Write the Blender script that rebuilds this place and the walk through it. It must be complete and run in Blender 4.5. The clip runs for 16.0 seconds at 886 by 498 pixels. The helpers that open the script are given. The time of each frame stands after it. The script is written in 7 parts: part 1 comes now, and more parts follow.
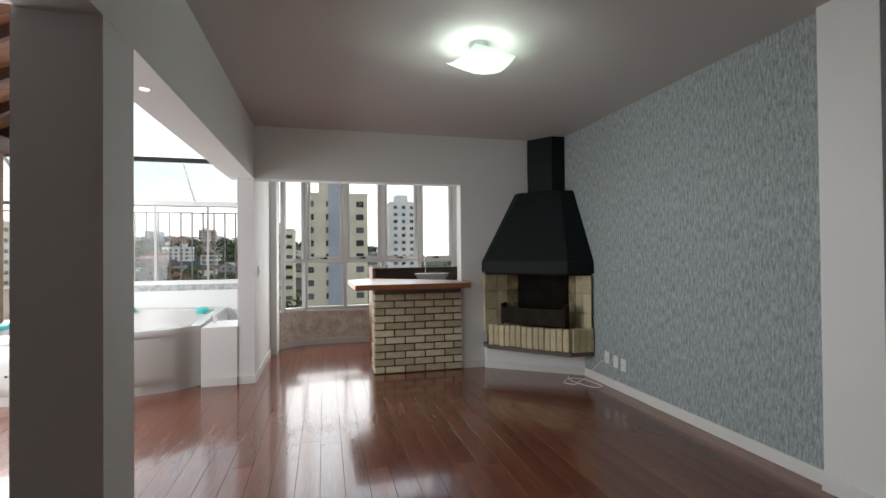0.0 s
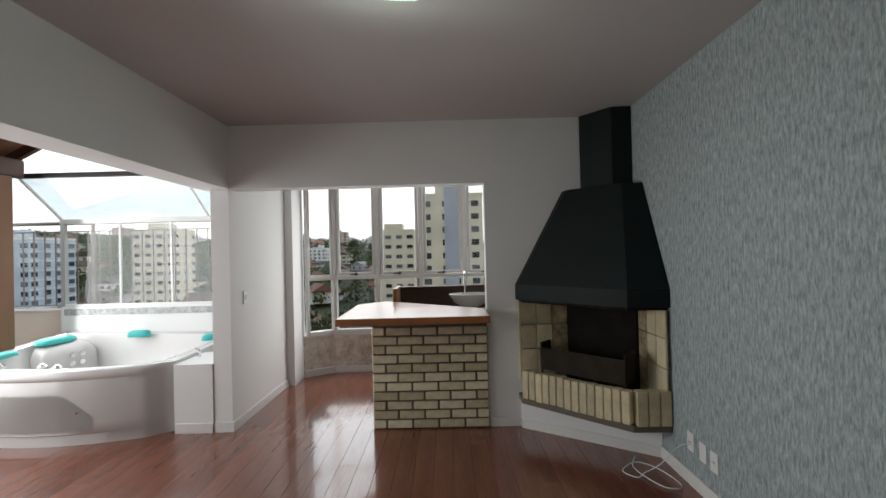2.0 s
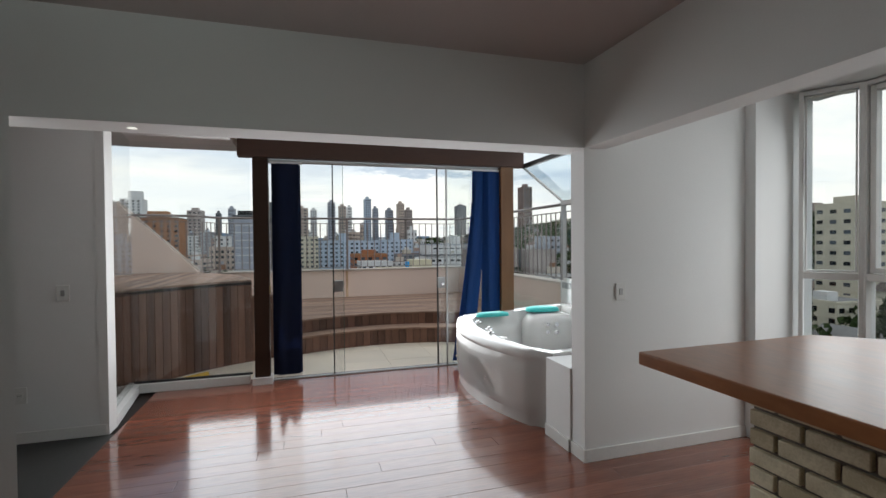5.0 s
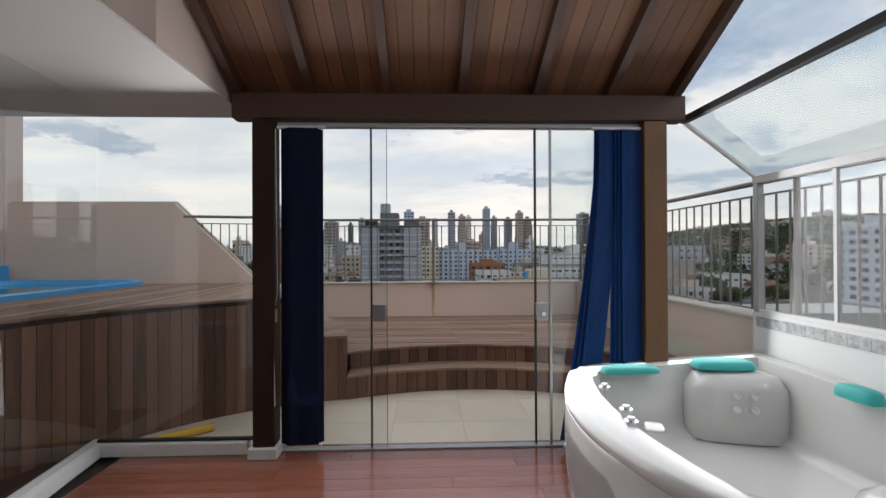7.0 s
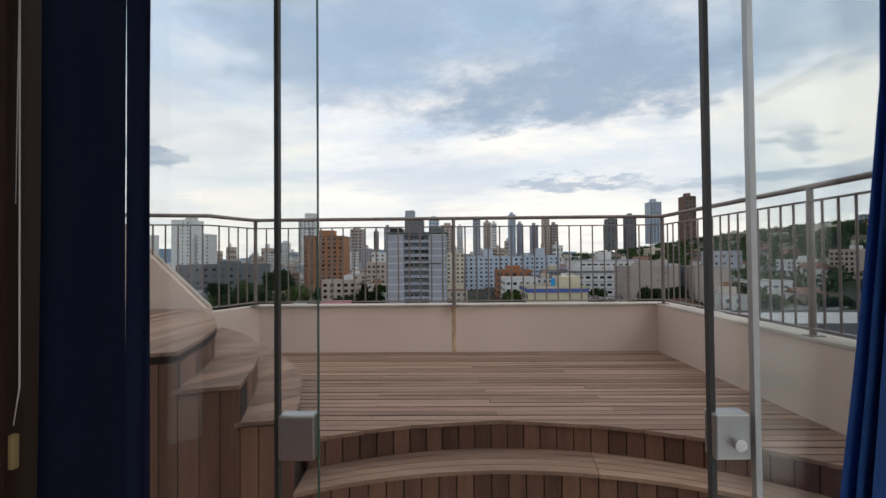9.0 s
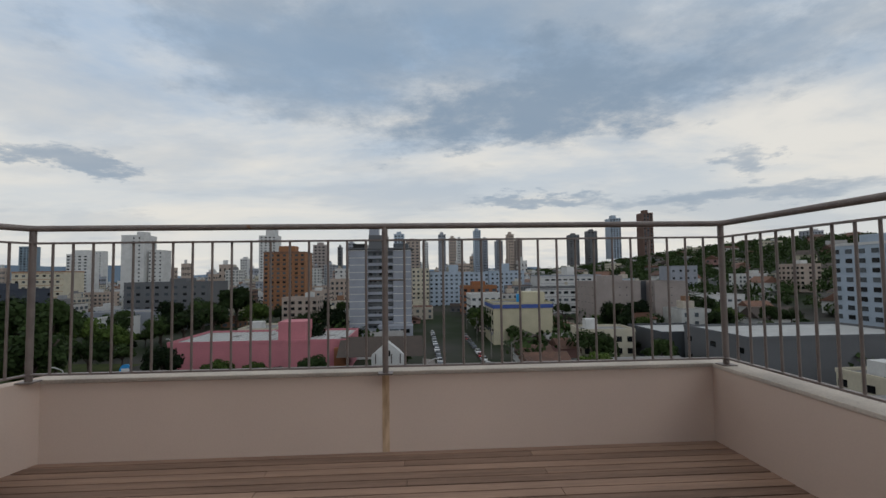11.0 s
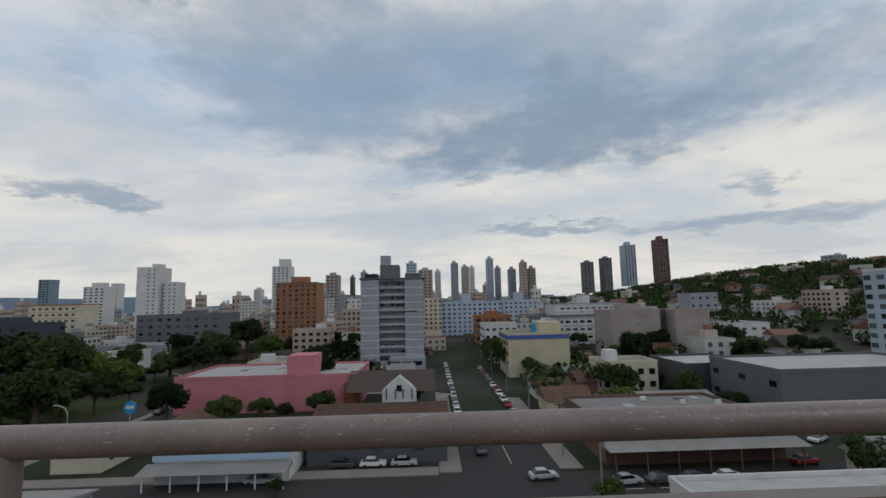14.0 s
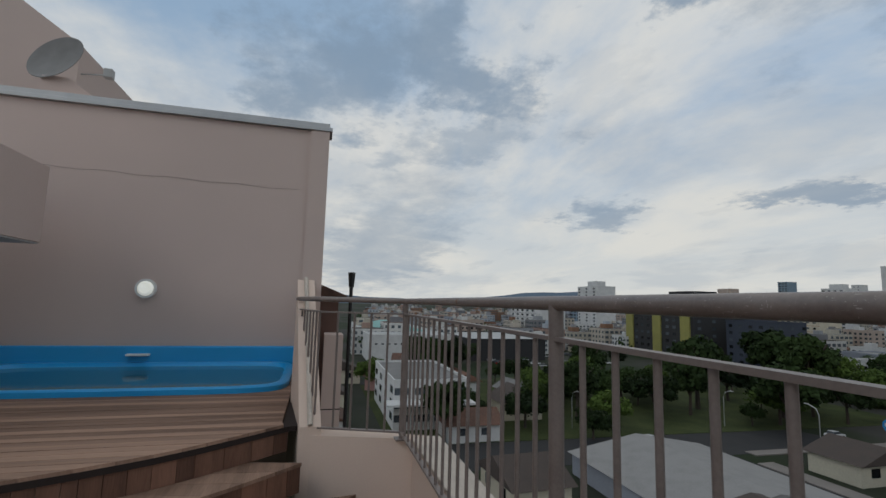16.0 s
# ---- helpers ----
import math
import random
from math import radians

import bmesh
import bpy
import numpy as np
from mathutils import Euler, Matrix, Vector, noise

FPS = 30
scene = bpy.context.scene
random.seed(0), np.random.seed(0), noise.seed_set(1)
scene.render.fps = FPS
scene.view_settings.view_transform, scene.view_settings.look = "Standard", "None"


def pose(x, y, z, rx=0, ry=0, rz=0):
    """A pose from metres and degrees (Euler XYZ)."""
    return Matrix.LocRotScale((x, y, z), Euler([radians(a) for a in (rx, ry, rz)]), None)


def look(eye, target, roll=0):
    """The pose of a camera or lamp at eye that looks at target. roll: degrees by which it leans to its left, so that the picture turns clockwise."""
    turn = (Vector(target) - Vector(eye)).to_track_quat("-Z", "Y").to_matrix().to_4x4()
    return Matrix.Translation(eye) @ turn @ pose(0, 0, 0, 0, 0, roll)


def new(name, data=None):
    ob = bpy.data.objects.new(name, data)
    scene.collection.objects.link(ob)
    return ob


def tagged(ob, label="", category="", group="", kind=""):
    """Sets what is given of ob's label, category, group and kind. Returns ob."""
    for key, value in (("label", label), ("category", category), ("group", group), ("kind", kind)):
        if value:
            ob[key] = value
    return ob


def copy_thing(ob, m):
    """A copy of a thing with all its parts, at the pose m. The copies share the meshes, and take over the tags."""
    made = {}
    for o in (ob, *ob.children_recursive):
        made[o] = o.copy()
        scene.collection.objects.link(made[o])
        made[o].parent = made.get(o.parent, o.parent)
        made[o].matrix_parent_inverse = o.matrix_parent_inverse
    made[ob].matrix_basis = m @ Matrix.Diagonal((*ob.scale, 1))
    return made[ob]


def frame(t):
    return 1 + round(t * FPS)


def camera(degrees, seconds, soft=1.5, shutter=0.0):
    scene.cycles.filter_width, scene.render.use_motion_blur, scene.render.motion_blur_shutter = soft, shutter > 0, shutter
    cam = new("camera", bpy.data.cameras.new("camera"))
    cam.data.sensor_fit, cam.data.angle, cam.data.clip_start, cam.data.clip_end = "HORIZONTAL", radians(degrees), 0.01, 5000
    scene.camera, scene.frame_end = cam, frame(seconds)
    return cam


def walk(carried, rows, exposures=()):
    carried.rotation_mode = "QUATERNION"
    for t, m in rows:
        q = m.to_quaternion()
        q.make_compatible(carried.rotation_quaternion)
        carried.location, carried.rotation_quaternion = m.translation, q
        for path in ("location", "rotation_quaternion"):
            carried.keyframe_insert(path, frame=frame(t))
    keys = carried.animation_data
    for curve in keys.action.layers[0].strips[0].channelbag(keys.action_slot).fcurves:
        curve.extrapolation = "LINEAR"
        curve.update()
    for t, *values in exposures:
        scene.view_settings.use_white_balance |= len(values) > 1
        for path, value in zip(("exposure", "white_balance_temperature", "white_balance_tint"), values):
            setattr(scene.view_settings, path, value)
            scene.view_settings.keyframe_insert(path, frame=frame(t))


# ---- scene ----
cam = camera(87.3, 16.0)
PATH = [
    (0, (-5.062, -0.691, 1.296), (-3.124, -1.186, 1.317), -0.5),
    (0.5, (-4.837, -0.914, 1.379), (-2.891, -1.374, 1.417), -0.6),
    (1, (-4.463, -1.114, 1.468), (-2.507, -1.534, 1.476), -0.8),
    (1.5, (-4.214, -1.447, 1.482), (-2.238, -1.756, 1.493), -1.1),
    (2, (-3.979, -1.858, 1.485), (-1.979, -1.845, 1.503), -1.4),
    (2.5, (-3.778, -2.251, 1.457), (-1.834, -1.782, 1.486), -1.0),
    (3, (-3.486, -2.505, 1.479), (-1.719, -1.569, 1.491), -0.8),
    (3.5, (-3.035, -2.711, 1.473), (-1.558, -1.362, 1.472), -0.5),
    (4.2, (-2.433, -2.792, 1.477), (-1.378, -1.094, 1.462), -0.4),
    (4.5, (-2.212, -2.796, 1.464), (-1.344, -0.994, 1.447), -0.3),
    (5, (-1.773, -2.665, 1.476), (-1.199, -0.749, 1.443), -0.5),
    (7.4, (-1.026, -0.337, 1.428), (-0.995, 1.663, 1.443), -0.3),
    (8.2, (-0.96, 0.483, 1.477), (-0.997, 2.483, 1.502), -0.6),
    (9, (-0.974, 1.324, 1.479), (-1.009, 3.323, 1.519), -0.5),
    (9.6, (-0.93, 1.936, 1.504), (-0.892, 3.935, 1.551), -0.7),
    (11.8, (-0.574, 4.439, 1.813), (-0.446, 6.429, 1.965), -1.1),
    (12, (-0.54, 4.668, 1.89), (-0.408, 6.657, 2.052), -1.3),
    (12.5, (-0.524, 5.21, 2.027), (-0.383, 7.197, 2.2), -1.2),
    (13, (-0.511, 5.656, 2.06), (-0.373, 7.643, 2.244), -1.4),
    (13.5, (-0.43, 5.995, 2.094), (-0.323, 7.981, 2.298), -1.4),
    (14, (-0.422, 6.13, 2.101), (-0.36, 8.116, 2.33), -1.3),
    (14.5, (-0.389, 6.168, 2.116), (-0.473, 8.149, 2.372), -1.1),
    (15, (-0.291, 6.124, 2.068), (-1.09, 7.933, 2.365), -0.7),
    (15.2, (-0.218, 6.107, 2.053), (-1.351, 7.726, 2.36), -0.5),
    (15.6, (0.002, 6.099, 1.994), (-1.659, 7.169, 2.302), 0.3),
    (16, (0.246, 6.087, 1.935), (-1.675, 6.594, 2.167), 1.5),
]
walk(cam, [(t, look(eye, target, roll)) for t, eye, target, roll in PATH],
     [(0, 1.15, 6650, 11), (1.5, 1.05, 6650, 11), (2.5, 0.93, 6650, 11), (3.5, 0.7, 6450, 9), (5, 0.52, 6450, 9), (7.4, 0.25, 6600, 13), (8.2, 0.35, 6600, 12), (9, 0.35, 6600, 12), (9.6, 0.0, 6550, 11), (11.8, -0.15, 6500, 10), (14.8, -0.17, 6450, 10), (15.5, -0.3, 6300, 9), (16, -0.28, 6350, 9)])

# ---- world and light ----
W = bpy.data.worlds.new("overcast_sky")
scene.world = W
W.use_nodes = True


# cloud banks over the town: place on the cloud layer, inverse axes, density
BANKS = (
    ((0.452, 1.878), (1.65, -0.50), (1.49, 3.51), 0.95),
    ((1.937, 2.725), (1.47, -1.04), (2.79, 4.48), 0.62),
    ((1.647, 2.193), (6.73, -4.83), (1.83, 6.36), 0.60),
    ((0.868, 3.048), (2.57, -0.72), (1.52, 7.93), 0.70),
    ((-1.616, 2.220), (4.12, 3.20), (-7.05, 5.37), 0.48),
    ((-0.442, 1.438), (2.23, 1.18), (-1.87, 2.24), 0.62),
    ((0.423, 1.342), (1.95, -0.46), (-0.19, 3.50), 0.50),
    ((1.184, 1.402), (2.88, -2.73), (2.96, 3.26), 0.50),
    ((-1.349, 0.370), (-0.34, 3.24), (-5.20, -3.21), 0.85),
    ((-1.532, -0.032), (-0.54, 4.64), (-4.09, -0.73), 0.80),
    ((-0.810, 0.757), (3.19, 4.96), (-6.92, 2.84), 0.85),
    ((-2.316, 1.617), (3.30, 4.70), (-3.86, 2.88), 0.70),
    ((-1.609, 2.258), (4.39, 3.28), (-7.36, 6.33), 0.5),
    ((-1.892, 0.519), (1.17, 4.31), (-6.23, 2.61), 0.50),
    ((-3.897, 0.454), (0.38, 1.86), (-0.72, 1.58), 0.55),
)


def build_world():
    nt = W.node_tree
    nt.nodes.clear()
    N, L = nt.nodes.new, nt.links.new
    out, bg = N("ShaderNodeOutputWorld"), N("ShaderNodeBackground")
    sky = N("ShaderNodeTexSky")
    sky.sky_type, sky.sun_disc = "NISHITA", False
    sky.sun_elevation, sky.sun_rotation = radians(38), radians(-40)
    tc, sep = N("ShaderNodeTexCoord"), N("ShaderNodeSeparateXYZ")
    L(tc.outputs["Generated"], sep.inputs[0])
    # clouds lie on a flat layer: direction divided by its height
    up = N("ShaderNodeMath"); up.operation = "MAXIMUM"; up.inputs[1].default_value = 0.0
    L(sep.outputs["Z"], up.inputs[0])
    add = N("ShaderNodeMath"); add.operation = "ADD"; add.inputs[1].default_value = 0.16
    L(up.outputs[0], add.inputs[0])
    div = N("ShaderNodeVectorMath"); div.operation = "DIVIDE"
    comb = N("ShaderNodeCombineXYZ")
    for i in range(3):
        L(add.outputs[0], comb.inputs[i])
    L(tc.outputs["Generated"], div.inputs[0]); L(comb.outputs[0], div.inputs[1])

    def cloud(scale, detail, lo, hi, shift):
        mp = N("ShaderNodeMapping"); mp.inputs["Location"].default_value = shift
        mp.inputs["Scale"].default_value = (0.75, 1.15, 0.6)
        nz = N("ShaderNodeTexNoise"); nz.inputs["Scale"].default_value = scale
        nz.inputs["Detail"].default_value = detail; nz.inputs["Roughness"].default_value = 0.58
        nz.inputs["Distortion"].default_value = 0.25
        rp = N("ShaderNodeMapRange"); rp.interpolation_type = "SMOOTHSTEP"
        rp.inputs["From Min"].default_value, rp.inputs["From Max"].default_value = lo, hi
        L(div.outputs[0], mp.inputs[0]); L(mp.outputs[0], nz.inputs["Vector"]); L(nz.outputs["Fac"], rp.inputs["Value"])
        return rp.outputs["Result"]
    grey = cloud(0.95, 10, 0.48, 0.62, (2.5, 1.7, 0.4))
    wisps = cloud(2.1, 10, 0.60, 0.66, (5.3, 0.6, 2.2))
    white = cloud(0.7, 8, 0.38, 0.62, (7.2, 4.4, 1.0))

    def mix(fac, a, b):
        m = N("ShaderNodeMix"); m.data_type = "RGBA"
        for sock, v in ((m.inputs[0], fac), (m.inputs[6], a), (m.inputs[7], b)):
            if isinstance(v, bpy.types.NodeSocket):
                L(v, sock)
            else:
                sock.default_value = v
        return m.outputs[2]
    scl = N("ShaderNodeVectorMath"); scl.operation = "SCALE"; scl.inputs["Scale"].default_value = 0.075
    L(sky.outputs[0], scl.inputs[0])
    base = mix(0.85, scl.outputs[0], (0.37, 0.52, 0.70, 1))
    base = mix(white, base, (0.82, 0.81, 0.775, 1))
    low = N("ShaderNodeMapRange"); low.interpolation_type = "SMOOTHSTEP"
    low.inputs["From Min"].default_value, low.inputs["From Max"].default_value = 0.02, 0.42
    low.inputs["To Min"].default_value, low.inputs["To Max"].default_value = 0.75, 0.0
    L(up.outputs[0], low.inputs["Value"])
    base = mix(low.outputs["Result"], base, (0.86, 0.835, 0.765, 1))
    gf = N("ShaderNodeMath"); gf.operation = "MULTIPLY"; gf.inputs[1].default_value = 0.22
    L(grey, gf.inputs[0])
    base = mix(gf.outputs[0], base, (0.28, 0.37, 0.49, 1))
    wf = N("ShaderNodeMath"); wf.operation = "MULTIPLY"; wf.inputs[1].default_value = 0.12
    L(wisps, wf.inputs[0])
    base = mix(wf.outputs[0], base, (0.30, 0.37, 0.46, 1))
    # single cloud banks of the layer: centre, the two inverse axes, density
    wn = N("ShaderNodeTexNoise"); wn.inputs["Scale"].default_value = 2.6; wn.inputs["Detail"].default_value = 9; wn.inputs["Roughness"].default_value = 0.62
    L(div.outputs[0], wn.inputs["Vector"])
    ws = N("ShaderNodeVectorMath"); ws.operation = "MULTIPLY_ADD"
    ws.inputs[1].default_value, ws.inputs[2].default_value = (1.3, 1.3, 0.0), (-0.65, -0.65, 0.0)
    L(wn.outputs["Color"], ws.inputs[0])
    wp = N("ShaderNodeVectorMath"); wp.operation = "ADD"
    L(div.outputs[0], wp.inputs[0]); L(ws.outputs[0], wp.inputs[1])

    def line(vec, r, c):
        d = N("ShaderNodeVectorMath"); d.operation = "DOT_PRODUCT"; d.inputs[1].default_value = (*r, 0)
        L(vec, d.inputs[0])
        m = N("ShaderNodeMath"); m.operation = "SUBTRACT"; m.inputs[1].default_value = r[0] * c[0] + r[1] * c[1]
        L(d.outputs["Value"], m.inputs[0])
        q = N("ShaderNodeMath"); q.operation = "MULTIPLY"
        L(m.outputs[0], q.inputs[0]); L(m.outputs[0], q.inputs[1])
        return q.outputs[0]

    # frayed edges
    fn = N("ShaderNodeTexNoise"); fn.inputs["Scale"].default_value = 4.5; fn.inputs["Detail"].default_value = 10; fn.inputs["Roughness"].default_value = 0.66
    L(div.outputs[0], fn.inputs["Vector"])
    fray = N("ShaderNodeMath"); fray.operation = "MULTIPLY_ADD"; fray.inputs[1].default_value, fray.inputs[2].default_value = 3.6, -1.8
    L(fn.outputs["Fac"], fray.inputs[0])
    for c, r1, r2, dens in BANKS:
        sm = N("ShaderNodeMath"); sm.operation = "ADD"
        L(line(wp.outputs[0], r1, c), sm.inputs[0]); L(line(wp.outputs[0], r2, c), sm.inputs[1])
        ed = N("ShaderNodeMath"); ed.operation = "ADD"
        L(sm.outputs[0], ed.inputs[0]); L(fray.outputs[0], ed.inputs[1])
        sm = ed
        rp = N("ShaderNodeMapRange"); rp.interpolation_type = "SMOOTHSTEP"
        rp.inputs["From Min"].default_value, rp.inputs["From Max"].default_value = 0.0, 2.6
        rp.inputs["To Min"].default_value, rp.inputs["To Max"].default_value = dens, 0.0
        L(sm.outputs[0], rp.inputs["Value"])
        base = mix(rp.outputs["Result"], base, (0.265, 0.355, 0.465, 1))
    L(base, bg.inputs["Color"])
    bg.inputs["Strength"].default_value = 1.0
    L(bg.outputs[0], out.inputs[0])


build_world()


def lamp(name, kind, m, energy, colour, **kw):
    d = bpy.data.lights.new(name, kind)
    d.energy, d.color = energy, colour
    for k, v in kw.items():
        if k == "size":
            d.size = v
        elif k == "size_y":
            d.shape, d.size_y = "RECTANGLE", v
        elif k == "angle":
            d.angle = v
        elif k == "radius":
            d.shadow_soft_size = v
    ob = new(name, d)
    ob.matrix_world = m
    return ob


lamp("sun", "SUN", pose(0, 0, 60, 52, 0, 40), 0.5, (1, 0.95, 0.88), angle=radians(25))
# daylight entering through the glass front and the bay window
lamp("glass_front_daylight", "AREA", look((-0.8, 2.45, 1.35), (-0.8, -3, 0.9)), 52, (0.95, 0.98, 1), size=4.2, size_y=2.0)
lamp("bay_window_daylight", "AREA", look((1.85, -1.2, 1.35), (-3, -1.6, 0.9)), 11.5, (0.95, 0.98, 1), size=2.1, size_y=1.9)
lamp("side_glass_daylight", "AREA", look((1.36, 1.6, 1.5), (-2, 1.2, 0.8)), 1.5, (0.95, 0.98, 1), size=1.7, size_y=0.9)
lamp("ceiling_bulb", "POINT", pose(-2.28, -1.65, 2.46), 6.0, (0.86, 1.0, 0.93), radius=0.05)

# ---- materials ----


def material(name, colour, rough=0.6, metal=0.0, vary=0.12, scale=4.0, fine=60.0, bump=0.02, stretch=(1, 1, 1), tint=None, rand=0.0, spec=0.5, coat=0.0, emit=0.0):
    """Principled surface with colour variation at two scales and a fine relief."""
    m = bpy.data.materials.new(name)
    m.use_nodes = True
    nt = m.node_tree
    N, L = nt.nodes.new, nt.links.new
    p = nt.nodes["Principled BSDF"]
    tc, mp = N("ShaderNodeTexCoord"), N("ShaderNodeMapping")
    mp.inputs["Scale"].default_value = stretch
    L(tc.outputs["Object"], mp.inputs[0])
    big, small = N("ShaderNodeTexNoise"), N("ShaderNodeTexNoise")
    big.inputs["Scale"].default_value, small.inputs["Scale"].default_value = scale, fine
    big.inputs["Detail"].default_value, small.inputs["Detail"].default_value = 4, 5
    L(mp.outputs[0], big.inputs["Vector"]); L(mp.outputs[0], small.inputs["Vector"])
    av = N("ShaderNodeMath"); av.operation = "MULTIPLY_ADD"; av.inputs[1].default_value = 0.4
    L(small.outputs["Fac"], av.inputs[0])
    sc = N("ShaderNodeMath"); sc.operation = "MULTIPLY"; sc.inputs[1].default_value = 0.6
    L(big.outputs["Fac"], sc.inputs[0]); L(sc.outputs[0], av.inputs[2])
    fac = av.outputs[0]
    if rand:
        oi = N("ShaderNodeObjectInfo")
        ra = N("ShaderNodeMath"); ra.operation = "MULTIPLY_ADD"; ra.inputs[1].default_value = rand
        sub = N("ShaderNodeMath"); sub.operation = "SUBTRACT"; sub.inputs[1].default_value = 0.5
        L(oi.outputs["Random"], sub.inputs[0]); L(sub.outputs[0], ra.inputs[0]); L(fac, ra.inputs[2])
        fac = ra.outputs[0]
    cr = N("ShaderNodeValToRGB")
    c = Vector(colour)
    t = Vector(tint) if tint else c
    a, b = c * (1 - vary), t * (1 + vary)
    cr.color_ramp.elements[0].position, cr.color_ramp.elements[1].position = 0.25, 0.75
    cr.color_ramp.elements[0].color = (*a, 1)
    cr.color_ramp.elements[1].color = (*[min(v, 0.95) for v in b], 1)
    L(fac, cr.inputs[0]); L(cr.outputs[0], p.inputs["Base Color"])
    p.inputs["Metallic"].default_value = metal
    p.inputs["Specular IOR Level"].default_value = spec
    p.inputs["Coat Weight"].default_value = coat
    p.inputs["Coat Roughness"].default_value = 0.06
    rr = N("ShaderNodeMapRange")
    rr.inputs["To Min"].default_value, rr.inputs["To Max"].default_value = max(0.02, rough * 0.8), min(1, rough * 1.2)
    L(big.outputs["Fac"], rr.inputs["Value"]); L(rr.outputs[0], p.inputs["Roughness"])
    if bump:
        bp = N("ShaderNodeBump"); bp.inputs["Strength"].default_value = 0.6; bp.inputs["Distance"].default_value = bump
        L(fac, bp.inputs["Height"]); L(bp.outputs[0], p.inputs["Normal"])
    if emit:
        L(cr.outputs[0], p.inputs["Emission Color"]); p.inputs["Emission Strength"].default_value = emit
    return m


def glass_material(name, tint=(1, 1, 1), base=0.05, top=0.55):
    m = bpy.data.materials.new(name)
    m.use_nodes = True
    nt = m.node_tree
    nt.nodes.clear()
    N, L = nt.nodes.new, nt.links.new
    out, mx, tr, gl = N("ShaderNodeOutputMaterial"), N("ShaderNodeMixShader"), N("ShaderNodeBsdfTransparent"), N("ShaderNodeBsdfGlossy")
    tr.inputs[0].default_value = (*tint, 1)
    gl.inputs["Roughness"].default_value = 0.01
    lw = N("ShaderNodeLayerWeight"); lw.inputs[0].default_value = 0.5
    pw = N("ShaderNodeMath"); pw.operation = "POWER"; pw.inputs[1].default_value = 4
    L(lw.outputs["Facing"], pw.inputs[0])
    ma = N("ShaderNodeMath"); ma.operation = "MULTIPLY_ADD"; ma.inputs[1].default_value, ma.inputs[2].default_value = top, base
    L(pw.outputs[0], ma.inputs[0]); L(ma.outputs[0], mx.inputs[0])
    L(tr.outputs[0], mx.inputs[1]); L(gl.outputs[0], mx.inputs[2]); L(mx.outputs[0], out.inputs[0])
    return m


M = {}
M["white"] = material("white_wall_paint", (0.78, 0.78, 0.77), 0.7, vary=0.04, scale=1.2, fine=120, bump=0.002)
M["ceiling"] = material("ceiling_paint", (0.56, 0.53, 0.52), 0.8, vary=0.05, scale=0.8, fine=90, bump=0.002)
M["texture"] = material("combed_blue_grey_plaster", (0.105, 0.145, 0.152), 0.9, vary=0.25, scale=64, fine=170, bump=0.011, stretch=(1, 1, 0.24), tint=(0.45, 0.505, 0.505))
M["plank"] = material("varnished_red_wood", (0.165, 0.058, 0.037), 0.17, vary=0.24, scale=2.2, fine=26, bump=0.0009, stretch=(0.25, 3, 1), tint=(0.25, 0.09, 0.057), rand=0.14, coat=0.45)
M["gap"] = material("dark_joint", (0.02, 0.012, 0.01), 0.9, bump=0)
M["slate"] = material("dark_slate", (0.045, 0.045, 0.042), 0.5, vary=0.3, scale=6, fine=50, bump=0.004)
M["black"] = material("black_hood_paint", (0.006, 0.011, 0.011), 0.6, vary=0.25, scale=3, fine=90, bump=0.001, spec=0.22)
M["brick"] = material("cream_brick", (0.56, 0.475, 0.31), 0.8, vary=0.16, scale=14, fine=110, bump=0.006, tint=(0.68, 0.61, 0.45), rand=0.5)
M["mortar"] = material("grey_brown_mortar", (0.15, 0.125, 0.10), 0.95, vary=0.2, scale=20, fine=140, bump=0.006)
M["firebrick"] = material("firebrick_tile", (0.52, 0.46, 0.30), 0.75, vary=0.2, scale=9, fine=70, bump=0.004, tint=(0.60, 0.52, 0.34), rand=0.35)
M["smoked"] = material("smoke_stained_tile", (0.03, 0.025, 0.015), 0.8, vary=0.6, scale=9, fine=30, bump=0.003, tint=(0.36, 0.29, 0.17))
M["soot"] = material("sooty_masonry", (0.006, 0.0055, 0.005), 0.95, vary=0.6, scale=7, fine=60, bump=0.004, tint=(0.018, 0.016, 0.013), spec=0.15)
M["iron"] = material("rusty_iron", (0.006, 0.005, 0.0045), 0.8, vary=0.5, scale=8, fine=60, bump=0.003, tint=(0.030, 0.022, 0.014), spec=0.25)
M["wood_top"] = material("varnished_bar_wood", (0.23, 0.085, 0.032), 0.30, vary=0.22, scale=2.5, fine=30, bump=0.0006, stretch=(3, 0.4, 1), tint=(0.33, 0.13, 0.05), coat=0.1)
M["orange_wood"] = material("orange_varnished_wood", (0.24, 0.11, 0.04), 0.4, vary=0.2, scale=4, fine=40, bump=0.001, stretch=(3, 3, 0.4))
M["dark_wood"] = material("dark_brown_wood", (0.055, 0.030, 0.018), 0.4, vary=0.3, scale=4, fine=40, bump=0.001, stretch=(3, 0.5, 1))
M["beam"] = material("brown_beam_wood", (0.058, 0.024, 0.014), 0.55, vary=0.3, scale=3, fine=36, bump=0.002, stretch=(0.5, 3, 3), rand=0.2)
M["post"] = material("brown_post_wood", (0.135, 0.062, 0.023), 0.5, vary=0.25, scale=3, fine=36, bump=0.002, stretch=(4, 4, 0.4), rand=0.3)
M["lining"] = material("roof_lining_boards", (0.165, 0.070, 0.034), 0.55, vary=0.3, scale=3, fine=40, bump=0.002, stretch=(4, 0.4, 1), rand=0.4)
